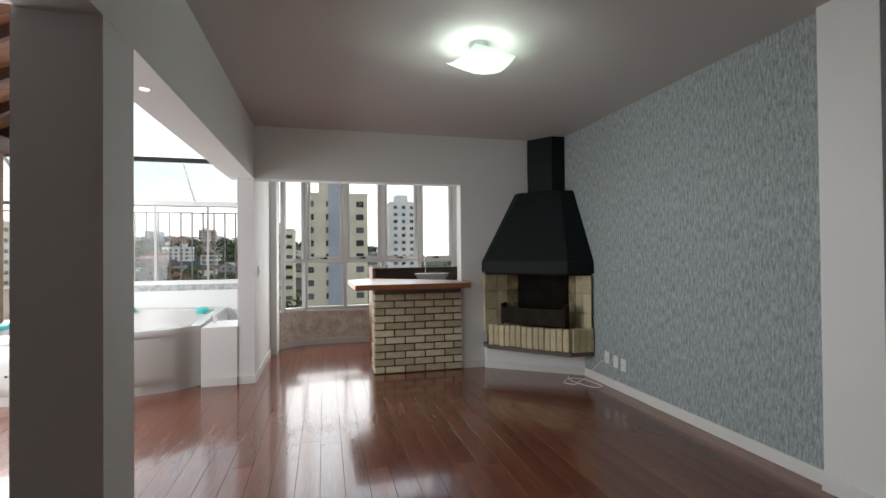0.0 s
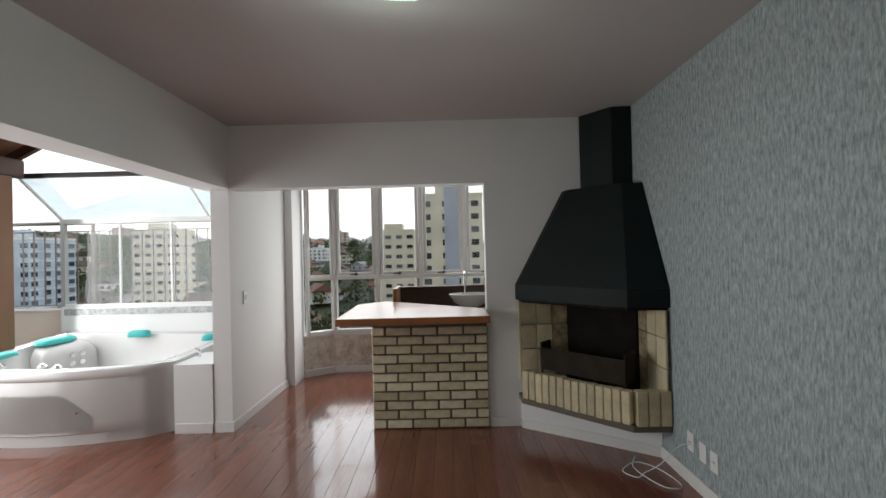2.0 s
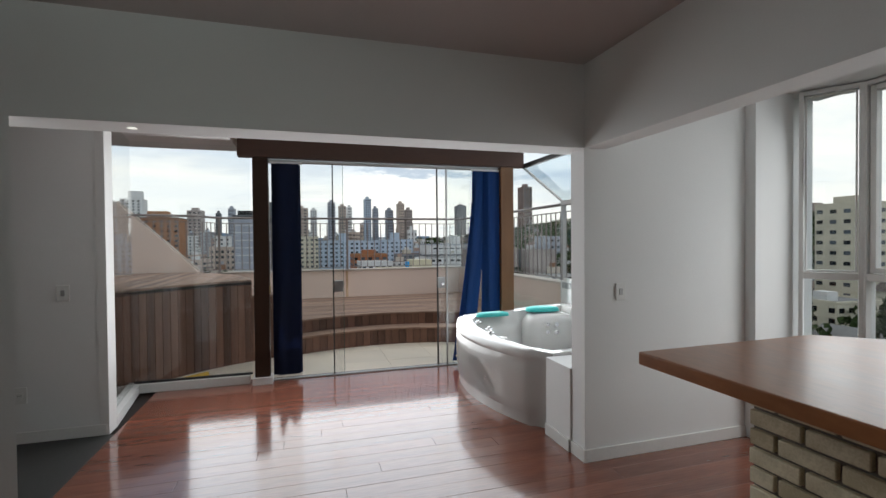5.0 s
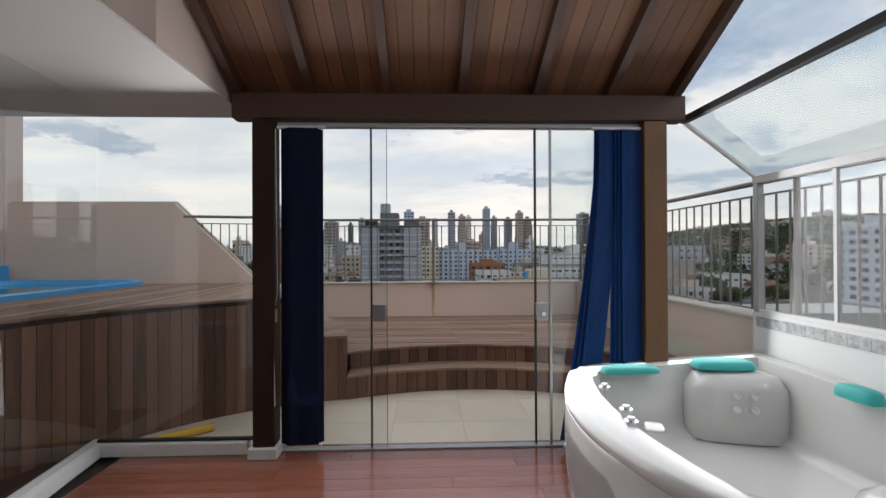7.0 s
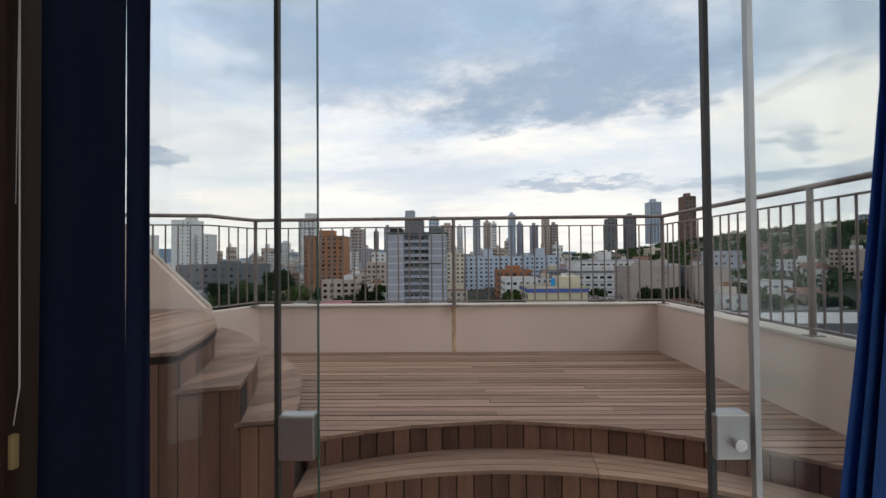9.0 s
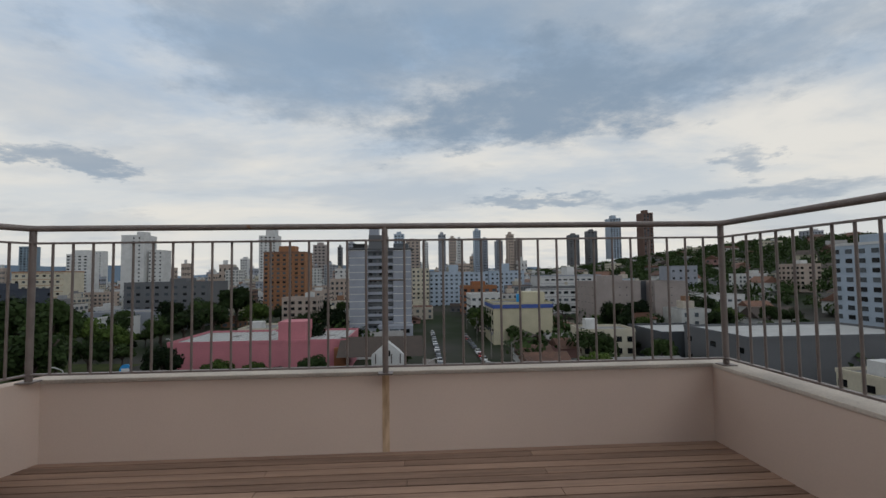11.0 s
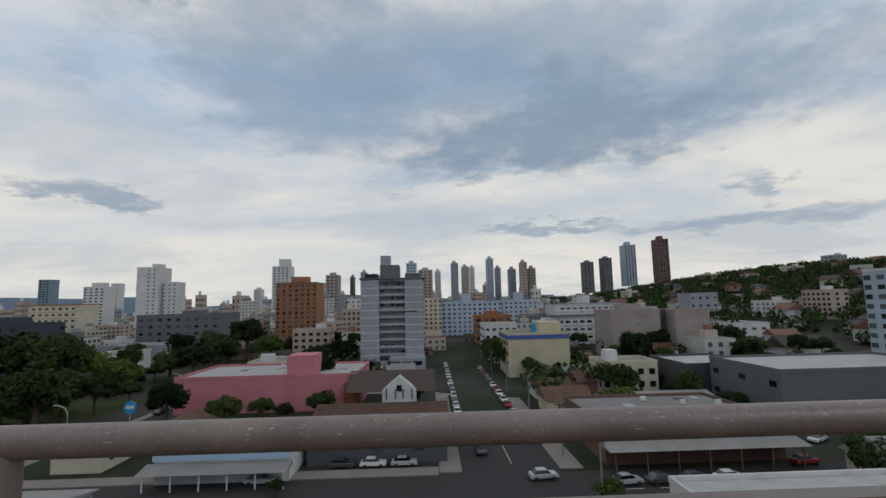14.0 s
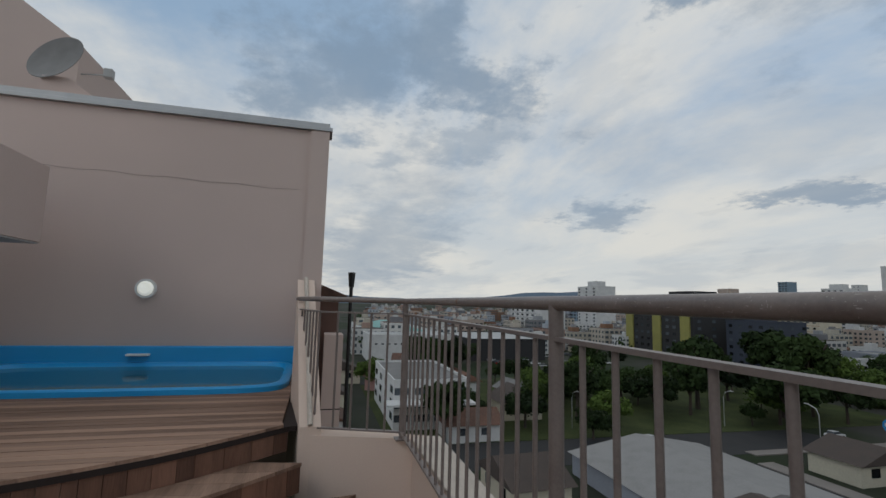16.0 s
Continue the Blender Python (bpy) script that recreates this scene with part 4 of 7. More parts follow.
for x, y in ((0.02, 2.02), (-0.07, 1.45), (-0.02, 1.62)):
    part("control_knob", join(rod((x, y, 0.592), (x, y, 0.605), 0.034, 20), rod((x, y, 0.605), (x, y, 0.622), 0.018, 16)), "chrome", tubt, "chrome air control", smooth=40)
part("drain_cover", hump(0.13, 1.62, 0.50, 0.075, 0.05, 0.012, 1.2), "tub", tubt, smooth=50)
# service hatch lines and studs on the bowed apron
bm = bmesh.new()
grid = []
for i in range(17):
    t = 0.30 + 0.44 * i / 16
    row = []
    for j in range(9):
        z = 0.12 + 0.30 * j / 8
        if t > 0.64:
            z = 0.12 + (0.30 * (1 - (t - 0.64) / 0.16)) * j / 8
        row.append(bm.verts.new((tub_x(t, z) - 0.005, 2.56 - 2.04 * t, z)))
    grid.append(row)
for q, r in zip(grid, grid[1:]):
    for j in range(8):
        bm.faces.new((q[j], q[j + 1], r[j + 1], r[j]))
bmesh.ops.solidify(bm, geom=bm.faces[:], thickness=0.004)
bmesh.ops.recalc_face_normals(bm, faces=bm.faces[:])
part("service_hatch", bm, "tub", tubt, "white service hatch on the bowed apron", smooth=40)
for t in (0.29, 0.695):
    x = 0.06 - 0.30 * math.sin(math.pi * t) ** 0.8 - 0.055
    part("stud", rod((x, 2.56 - 2.04 * t, 0.27), (x - 0.008, 2.56 - 2.04 * t, 0.27), 0.011, 12), "chrome", tubt)
tt = thing("tub_tap", "chrome tub tap on the white ledge", "tap", (0.25, 0.44, 0.585))
part("body", rod((0.28, 0.43, 0.586), (0.28, 0.43, 0.65), 0.016, 14), "chrome", tt, smooth=40)
part("lever", tube([(0.28, 0.43, 0.65), (0.28, 0.47, 0.665)], 0.008), "chrome", tt)
solo("recessed_spot", join(rod((-2.62, 0.12, 2.0795), (-2.62, 0.12, 2.076), 0.022, 20)), "spot", "small lit recessed spotlight under the beam", "spotlight")


# ---- vertical blinds ----
M["holder"] = material("yellowed_plastic", (0.40, 0.30, 0.14), 0.5, vary=0.08, bump=0)
def slat(x0, x1, y0, y1, z0, z1, sway=0.0, n=10):
    """One fabric vane, gently curved over its width and swinging out at the foot."""
    bm = bmesh.new()
    rows_ = []
    for j in range(7):
        t = j / 6
        z = z1 + (z0 - z1) * t
        sh = sway * max(0.0, (t - 0.12) / 0.88) ** 1.25
        rows_.append([bm.verts.new((x0 + (x1 - x0) * i / n + sh, y0 + (y1 - y0) * i / n + 0.008 * math.sin(math.pi * i / n) + 0.004 * math.sin(5 * t + i), z)) for i in range(n + 1)])
    for q, s in zip(rows_, rows_[1:]):
        for i in range(n):
            bm.faces.new((q[i], q[i + 1], s[i + 1], s[i]))
    bmesh.ops.solidify(bm, geom=bm.faces[:], thickness=0.0015)
    return bm


bl = thing("vertical_blind", "blue fabric vertical blind, against-the-light shade in its colour, drawn to one side", "blind", (-1.95, 2.57, 0.05), "blinds of the glass front")
part("head_rail", box(-2.12, 2.552, 2.315, -1.78, 2.59, 2.334, 0.002), "white_alu", bl)
for i in range(7):
    x = -2.095 + 0.012 * i
    part("vane", slat(x, x + 0.20, 2.568 - 0.009 * i, 2.576 - 0.009 * i, 0.075, 2.31, 0.0), "curtain_shaded", bl, smooth=60)
part("vane", slat(-1.838, -1.80, 2.54, 2.585, 0.075, 2.31, 0.0), "curtain_shaded", bl, smooth=60)
for i in range(16):
    x = -2.085 + 0.018 * i
    part("weight_clip", box(x, 2.535, 0.05, x + 0.009, 2.547, 0.078), "plastic", bl)
part("cord", tube([(-2.125, 2.535, 2.3), (-2.127, 2.53, 1.6), (-2.14, 2.53, 1.15), (-2.13, 2.53, 1.02), (-2.11, 2.53, 1.15), (-2.115, 2.53, 1.7), (-2.12, 2.53, 2.3)], 0.0022, 6), "white_alu", bl)
part("cord_holder", box(-2.142, 2.515, 0.94, -2.112, 2.535, 1.03, 0.004), M["holder"], bl, "yellowed plastic cord holder")
br = thing("vertical_blind", "blue fabric vertical blind, backlit glow in its colour, gathered and parted at the foot", "blind", (0.35, 2.57, 0.05), "blinds of the glass front")
part("head_rail", box(0.15, 2.552, 2.315, 0.525, 2.59, 2.334, 0.002), "white_alu", br)
for i in range(3):
    x = 0.160 + 0.014 * i
    part("vane", slat(x, x + 0.165, 2.55 - 0.012 * i, 2.585 - 0.012 * i, 0.06, 2.31, -0.265 + 0.03 * i), "curtain_backlit", br, smooth=60)
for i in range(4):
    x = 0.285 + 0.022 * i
    part("vane", slat(x, x + 0.165, 2.55 - 0.010 * i, 2.585 - 0.010 * i, 0.06, 2.31, -0.03 + 0.008 * i), "curtain_backlit", br, smooth=60)

# ---- terrace ----
terrace = structure("terrace_floor", box(-4.2, 2.66, -0.25, 1.40, 4.3, Z_TER - 0.0025), "joint", "cement bed under cream terrace tiles", "floor")
tile_me = mesh_of("tile", box(0, 0, Z_TER - 0.018, 0.597, 0.597, Z_TER, 0.001, 1), "tile")
for i in range(9):
    for j in range(3):
        ob = new("tile", tile_me)
        ob.parent = terrace
        ob.matrix_basis = pose(-3.75 + 0.6 * i, 2.665 + 0.6 * j, random.uniform(-0.0008, 0.0008))


def on_clad(x):
    return CLAD.y + math.sqrt(max(0.0, RC * RC - (x - CLAD.x) ** 2))


def arc_pts(r, a0, a1, n, c=PIT):
    return [(c.x + r * math.cos(a0 + (a1 - a0) * i / n), c.y + r * math.sin(a0 + (a1 - a0) * i / n)) for i in range(n + 1)]


X_ST = -1.86           # where the curved step meets the corner steps
A_R, A_L = math.acos((X_P - PIT.x) / R1), math.acos((X_ST - PIT.x) / R1)
B_R, B_L = math.acos((X_P - PIT2.x) / R2), math.acos((X_ST - PIT2.x) / R2)
steps = thing("deck_step", "curved timber terrace step with board riser", "step", (-0.5, 4.0, Z_TER))
n = 34
for i in range(n):
    for c_, r0, ar, al, za, zb in ((PIT, R1, A_R, A_L, Z_TER, 0.165), (PIT2, R2, B_R, B_L, 0.19, 0.353)):
        a0, a1 = ar + (al - ar) * (i + 0.03) / n, ar + (al - ar) * (i + 0.97) / n
        o = [(c_.x + r * math.cos(a), c_.y + r * math.sin(a)) for r, a in ((r0 + 0.02, a0), (r0 + 0.035, a0), (r0 + 0.035, a1), (r0 + 0.02, a1))]
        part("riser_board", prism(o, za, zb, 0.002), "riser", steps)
for k in range(4):
    for h in range(2):
        def on_tread(u, f):
            a, b = A_R + (A_L - A_R) * u, B_R + (B_L - B_R) * u
            p = PIT + R1 * Vector((math.cos(a), math.sin(a)))
            q = PIT2 + (R2 + 0.03) * Vector((math.cos(b), math.sin(b)))
            return tuple(p.lerp(q, f))
        us = [(h + 0.998 * i / 14) / 2 for i in range(15)]
        part("tread_board", prism([on_tread(u, k / 4 + 0.01) for u in us] + [on_tread(u, (k + 1) / 4 - 0.01) for u in us][::-1], 0.166, 0.19), "deck", steps)
part("backing", prism(arc_pts(R1 + 0.04, A_R, A_L, 24) + arc_pts(R1 + 0.6, A_R, A_L, 24)[::-1], Z_TER, 0.16), "gap", steps)
deck = thing("deck", "weathered grey-brown timber terrace deck", "deck", (-0.9, 5.6, 0.36))
part("backing", prism(arc_pts(R2 + 0.04, B_R, B_L, 24, PIT2) + [(-3.3, 6.8), (1.42, 6.8)], 0.16, 0.353), "gap", deck)
BW = 0.0935
y = 3.3
while y < Y_P - 0.03:
    y1 = min(y + BW - 0.013, Y_P - 0.005)
    xl = -2.0 - (y - 3.8) * 0.45 - 0.25
    segs = []

    def lim(yy, side):
        q = R2 * R2 - (yy - PIT2.y) ** 2
        return PIT2.x + side * math.sqrt(q) if q > 0 else None
    if lim(y, 1) is None:
        segs.append([(xl, y), (X_P, y), (X_P, y1), (xl, y1)])
    else:
        for side, xe in ((-1, xl), (1, X_P)):
            p0, p1 = lim(y, side), lim(y1, side)
            if p1 is None:
                p1 = PIT2.x
            mid = lim((y + y1) / 2, side) or PIT2.x
            if side * (xe - p1) > 0.01:
                s = [(p0, y), (mid, (y + y1) / 2), (p1, y1), (xe, y1), (xe, y)] if side * (xe - p0) > 0 else [(xe, y1 - 0.01), (p1, y1), (xe, y1)]
                if len(s) == 5:
                    segs.append(s)
    for s in segs:
        cut = []
        if len(s) == 4:
            c = -0.9 + ((y * 37) % 2.6 - 1.3)
            cut = [[(xl, y), (c - 0.002, y), (c - 0.002, y1), (xl, y1)], [(c + 0.002, y), (X_P, y), (X_P, y1), (c + 0.002, y1)]]
        for q in cut or [s]:
            dz = random.uniform(-0.0015, 0.0015)
            part("deck_board", prism(q, Z_DECK - 0.024 + dz, Z_DECK + dz), "deck", deck)
    y += BW


# corner steps up to the pool platform
def smooth_curve(p, n=14):
    P = [Vector(q) for q in p]
    out = []
    for i in range(len(P) - 1):
        a, b, c, d = P[max(i - 1, 0)], P[i], P[i + 1], P[min(i + 2, len(P) - 1)]
        for k in range(n):
            t = k / n
            out.append(0.5 * ((2 * b) + (c - a) * t + (2 * a - 5 * b + 4 * c - d) * t * t + (3 * b - a - 3 * c + d) * t ** 3))
    return out + [P[-1]]



# loose white cable looped on the floor below its socket
pts = smooth_curve([(-1.06, Y_S + 0.014, 0.26), (-0.98, Y_S + 0.05, 0.20), (-0.88, -3.24, 0.05), (-0.90, -3.13, 0.008), (-0.955, -3.06, 0.006), (-0.86, -3.0, 0.006), (-0.74, -3.13, 0.006), (-0.84, -3.225, 0.014), (-1.0, -3.285, 0.006), (-1.10, -3.27, 0.006), (-1.09, -3.18, 0.006), (-0.98, -3.11, 0.014), (-0.82, -3.085, 0.014), (-0.66, -3.16, 0.006)], 8)
solo("cable", tube(pts, 0.0038, 6), "plastic", "loose white cable looped on the floor", "cable", smooth=60)

EDGES = (
    (0.59, [(-1.86, on_clad(-1.86)), (-1.99, 4.44), (-2.20, 5.02), (-2.70, 5.85), (-3.22, 6.42)]),
    (0.795, [(-2.135, on_clad(-2.135)), (-2.30, 4.47), (-2.49, 4.95), (-2.80, 5.48), (-3.31, 6.04)]),
    (1.0, [(-2.42, on_clad(-2.42)), (-2.58, 4.40), (-2.76, 4.83), (-3.05, 5.31), (-3.58, 5.93)]),
)
z_prev = Z_DECK
for k, (z, e) in enumerate(EDGES):
    c = smooth_curve(e)
    st = thing("corner_step" if k < 2 else "pool_platform", "fan-shaped timber step up to the pool" if k < 2 else "raised timber pool surround with board cladding", "step" if k < 2 else "deck", (e[0][0], e[0][1], 0), "corner steps" if k < 2 else "")
    if k < 2:
        nx = smooth_curve(EDGES[k + 1][1])
        front = [(x, on_clad(x)) for x in np.linspace(e[0][0], EDGES[k + 1][1][0][0], 6)]
    # tread boards across the fan
    m = len(c) - 1
    if k < 2:
        nb = 13
        for i in range(nb):
            i0, i1 = c[int(i * m / nb)], c[int((i + 1) * m / nb)]
            j0, j1 = nx[int(max(0, i - 1.2) * m / nb)], nx[int(max(0, i - 0.2) * m / nb)]
            g = (i1 - i0).normalized() * 0.003
            j0 = j0 + (j0 - i0).normalized() * 0.03
            j1 = j1 + (j1 - i1).normalized() * 0.03
            if i == 0:
                j0 = Vector(front[-1])
            part("tread_board", prism([tuple(i0 + g), tuple(i1 - g), tuple(j1 - g), tuple(j0 + g)], z - 0.024, z), "deck", st)
    # riser boards along the edge
    nb = 20
    for i in range(nb):
        a_, b_ = c[int(i * m / nb)], c[int((i + 1) * m / nb)]
        d = (b_ - a_).normalized()
        nrm = Vector((d.y, -d.x)) * -0.02
        q = [a_ + d * 0.002, b_ - d * 0.002]
        sh = Vector((d.y, -d.x)) * -0.012
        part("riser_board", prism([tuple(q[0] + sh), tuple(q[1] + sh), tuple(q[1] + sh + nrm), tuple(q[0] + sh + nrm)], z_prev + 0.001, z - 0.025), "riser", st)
    # upright boards facing the pit
    xa = e[0][0]
    xb = EDGES[k + 1][1][0][0] if k < 2 else None
    a0 = math.acos((xa - CLAD.x) / RC)
    a1 = math.acos((xb - CLAD.x) / RC) if k < 2 else radians(175)
    nb = max(3, int((a1 - a0) * RC / 0.088))
    for i in range(nb):
        b0, b1 = a0 + (a1 - a0) * (i + 0.02) / nb, a0 + (a1 - a0) * (i + 0.98) / nb
        q = [(CLAD.x + r * math.cos(a), CLAD.y + r * math.sin(a)) for r, a in ((RC + 0.002, b0), (RC + 0.022, b0), (RC + 0.022, b1), (RC + 0.002, b1))]
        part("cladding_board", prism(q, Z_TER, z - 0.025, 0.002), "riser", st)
    part("backing", prism(arc_pts(RC + 0.025, a0, a1, 20, CLAD) + arc_pts(RC + 0.26, a0, a1, 20, CLAD)[::-1], Z_TER, z - 0.03), "gap", st)
    z_prev = z
plat = st
c = smooth_curve(EDGES[2][1])
rim = [(CLAD.x + RC * math.cos(a), CLAD.y + RC * math.sin(a)) for a in np.linspace(radians(175), math.acos((-2.42 - CLAD.x) / RC), 18)]
part("top_backing", prism(rim + [tuple(v) for v in c] + [(-3.6, 6.1), (-4.5, 5.88), (-6.88, 5.88), (-6.88, 1.72), (-3.6, 1.72)], 0.94, Z_PLAT - 0.022), "gap", plat)


def top_limit(x):
    """How far north and south the platform reaches at x."""
    q = RC * RC - (x - CLAD.x) ** 2
    lo = max(1.72, CLAD.y + math.sqrt(q)) if q > 0 else 1.72
    hi = 5.87
    if x > c[-1].x:
        for p, q in zip(c, c[1:]):
            if q.x <= x <= p.x:
                hi = p.y + (q.y - p.y) * (x - p.x) / (q.x - p.x)
    return lo, hi


x = -6.88
while x < -2.45:
    x1 = x + 0.0895
    (l0, h0), (l1, h1) = top_limit(x), top_limit(min(x1, -2.425))
    if h0 > l0 + 0.02 and h1 > l1:
        part("platform_board", prism([(x, l0), (min(x1, -2.425), l1), (min(x1, -2.425), h1), (x, h0)], Z_PLAT - 0.021, Z_PLAT + random.uniform(-0.001, 0.001)), "deck_y", plat)
    x += 0.0955

# pool shell: a blue moulded rim proud of the platform, and its water
poolt = thing("swimming_pool", "small blue fibreglass pool set in a timber platform", "pool", (-5.8, 4.1, 0.9))


def pool_plan(s):
    pts = []
    for i in range(40):
        a = 2 * math.pi * i / 40
        ca, sa = math.cos(a), math.sin(a)
        pts.append((-5.83 + (1.04 + s) * math.copysign(abs(ca) ** 0.3, ca), 4.05 + (1.78 + s) * math.copysign(abs(sa) ** 0.3, sa)))
    return pts


bm = bmesh.new()
rings = [[bm.verts.new((x, y, z)) for x, y in pool_plan(s)] for s, z in ((0, Z_PLAT - 0.01), (0, 1.05), (-0.03, 1.066), (-0.09, 1.06), (-0.11, 1.02), (-0.13, Z_PLAT + 0.001))]
for q, s in zip(rings, rings[1:]):
    for i in range(40):
        bm.faces.new((q[i], q[(i + 1) % 40], s[(i + 1) % 40], s[i]))
part("rim", bm, "pool", poolt, "light blue pool rim", smooth=50)
part("back_wall", box(-6.89, 2.2, Z_PLAT, -6.80, 5.84, 1.27, 0.02), "pool", poolt, "blue pool upstand against the wall")
part("water", prism(pool_plan(-0.12), 1.004, 1.012), "water", poolt, "still dark pool water")
part("inlet", box(-6.80, 3.72, 1.15, -6.70, 3.98, 1.175, 0.006), "plastic", poolt, "white water inlet")
# foam noodle
solo("pool_noodle", tube([(-3.32, 2.74, -0.016), (-3.18, 2.86, -0.016), (-3.02, 3.0, -0.016), (-2.84, 3.15, -0.016)], 0.034, 14), "noodle", "yellow foam pool noodle lying on the terrace", "pool noodle", smooth=50)

# ---- parapets and walls of the terrace ----
structure("parapet_north", box(-3.3, Y_P, -3, X_P + 0.2, Y_P + 0.2, Z_PAR - 0.03), "cream_wall", "cream rendered parapet with rust streak", "parapet")
structure("parapet_north_coping", box(-3.32, Y_P - 0.006, Z_PAR - 0.029, X_P + 0.21, Y_P + 0.22, Z_PAR, 0.006), "coping", "stained pale parapet coping", "coping")
M["rust"] = material("rust_streak", (0.36, 0.19, 0.075), 0.9, vary=0.5, scale=9, fine=40, bump=0.001, stretch=(1, 1, 0.2), tint=(0.55, 0.40, 0.27))
structure("rust_streak", box(-0.975, Y_P - 0.003, Z_DECK, -0.925, Y_P - 0.0005, Z_PAR - 0.03), "rust", "rust streak below a railing post", "stain")
structure("parapet_east", box(X_P, 0.0, -3, X_P + 0.2, Y_P - 0.002, Z_PAR - 0.03), "cream_wall", "cream rendered parapet", "parapet")
structure("parapet_east_coping", box(X_P - 0.006, 2.64, Z_PAR - 0.029, X_P + 0.21, Y_P - 0.008, Z_PAR, 0.006), "coping", "stained pale parapet coping", "coping")
structure("parapet_west", prism([(-3.26, Y_P), (-3.30, Y_P + 0.2), (-3.66, 6.2), (-3.5, 6.02)], -3, Z_PAR - 0.001), "cream_wall", "short cream rendered parapet", "parapet")
bm = bmesh.new()
v_ = []
for (x, y, z) in ((-3.48, 6.00, Z_PAR + 0.06), (-4.60, 5.88, 2.13), (-6.89, 5.88, 2.13)):
    for dy in (0.0, 0.16):
        v_.append([bm.verts.new((x, y + dy, zz)) for zz in (-3, z)])
for i in (0, 2):
    a_, b_, c_, d_ = v_[i], v_[i + 1], v_[i + 2], v_[i + 3]
    bm.faces.new((a_[0], c_[0], c_[1], a_[1])); bm.faces.new((b_[0], b_[1], d_[1], d_[0])); bm.faces.new((a_[1], c_[1], d_[1], b_[1]))
    if i == 0:
        bm.faces.new((a_[0], a_[1], b_[1], b_[0]))
    else:
        bm.faces.new((c_[0], d_[0], d_[1], c_[1]))
bmesh.ops.recalc_face_normals(bm, faces=bm.faces[:])
structure("wing_wall", bm, "cream_wall", "cream rendered wing wall with sloping top", "wall")
structure("wing_coping", tube([(-3.47, 6.08, Z_PAR + 0.075), (-4.60, 5.96, 2.145), (-6.89, 5.96, 2.145)], 0.02, 6), "coping", "metal coping on the wing wall", "coping")
structure("tall_wall", box(-7.2, -2, -3, -6.9, 5.98, 4.50), "taupe_wall", "tall taupe rendered neighbouring wall with fine cracks", "wall")
structure("tall_wall_pilaster", box(-7.2, 5.84, -3, -6.86, 6.12, 4.50), "taupe_wall", "taupe rendered corner pilaster", "pilaster")
structure("tall_wall_coping", join(box(-7.25, -2, 4.501, -6.84, 6.16, 4.56, 0.004), box(-7.25, -2, 4.561, -6.87, 6.12, 4.63, 0.004)), "alu", "grey sheet-metal coping on the tall wall", "coping")
structure("tall_wall_crack", tube([(-6.898, 2.2 + 0.22 * i, 3.62 + 0.012 * math.sin(i * 1.7) - 0.004 * i) for i in range(17)], 0.0018, 5), "mortar", "fine horizontal crack across the taupe wall", "crack")
structure("upper_block", join(box(-12, -3, -3, -9.3, 1.6, 6.5), loft([(-12, -3), (-9.3, -3), (-9.3, 1.6), (-12, 1.6)], [(-12, -3), (-9.3, -3), (-9.3, -2.8), (-12, -2.8)], 6.5, 9.6)), "taupe_wall", "taupe rendered roof block behind the wall", "wall")
bk = thing("bulkhead_lamp", "round wall lamp on the taupe wall above the pool", "wall lamp", (-6.9, 3.83, 2.03))
part("ring", rod((-6.899, 3.83, 2.03), (-6.85, 3.83, 2.03), 0.13, 28), "plastic", bk)
part("glass", rod((-6.85, 3.83, 2.03), (-6.82, 3.83, 2.03), 0.098, 24, 0.07), "spot", bk, "lit clear lamp glass")

# ---- railing ----
def worn_rail():
    """Painted steel with thin pale scratches and rust spots."""
    m = material("scratched_taupe_steel", (0.145, 0.113, 0.10), 0.38, vary=0.22, scale=9, fine=120, bump=0.001, tint=(0.20, 0.165, 0.148))
    nt = m.node_tree
    N, L = nt.nodes.new, nt.links.new
    p = nt.nodes["Principled BSDF"]
    col = p.inputs["Base Color"].links[0].from_socket
    for stretch, scale, lo, hi, paint in (((0.6, 3, 2.4), 95, 0.67, 0.71, (0.40, 0.37, 0.34, 1)), ((3, 0.9, 2), 105, 0.68, 0.71, (0.38, 0.35, 0.32, 1)), ((1, 1, 1), 14, 0.70, 0.74, (0.16, 0.075, 0.03, 1))):
        tc, mp, nz, rp, mx = N("ShaderNodeTexCoord"), N("ShaderNodeMapping"), N("ShaderNodeTexNoise"), N("ShaderNodeMapRange"), N("ShaderNodeMix")
        mp.inputs["Scale"].default_value = stretch
        mp.inputs["Rotation"].default_value = (0.2, 0.3, 0.5)
        nz.inputs["Scale"].default_value, nz.inputs["Detail"].default_value = scale, 3
        rp.inputs["From Min"].default_value, rp.inputs["From Max"].default_value = lo, hi
        mx.data_type = "RGBA"
        mx.inputs[7].default_value = paint
        L(tc.outputs["Object"], mp.inputs[0]); L(mp.outputs[0], nz.inputs["Vector"]); L(nz.outputs["Fac"], rp.inputs["Value"])
        L(rp.outputs["Result"], mx.inputs[0]); L(col, mx.inputs[6])
        col = mx.outputs[2]
    L(col, p.inputs["Base Color"])
    return m


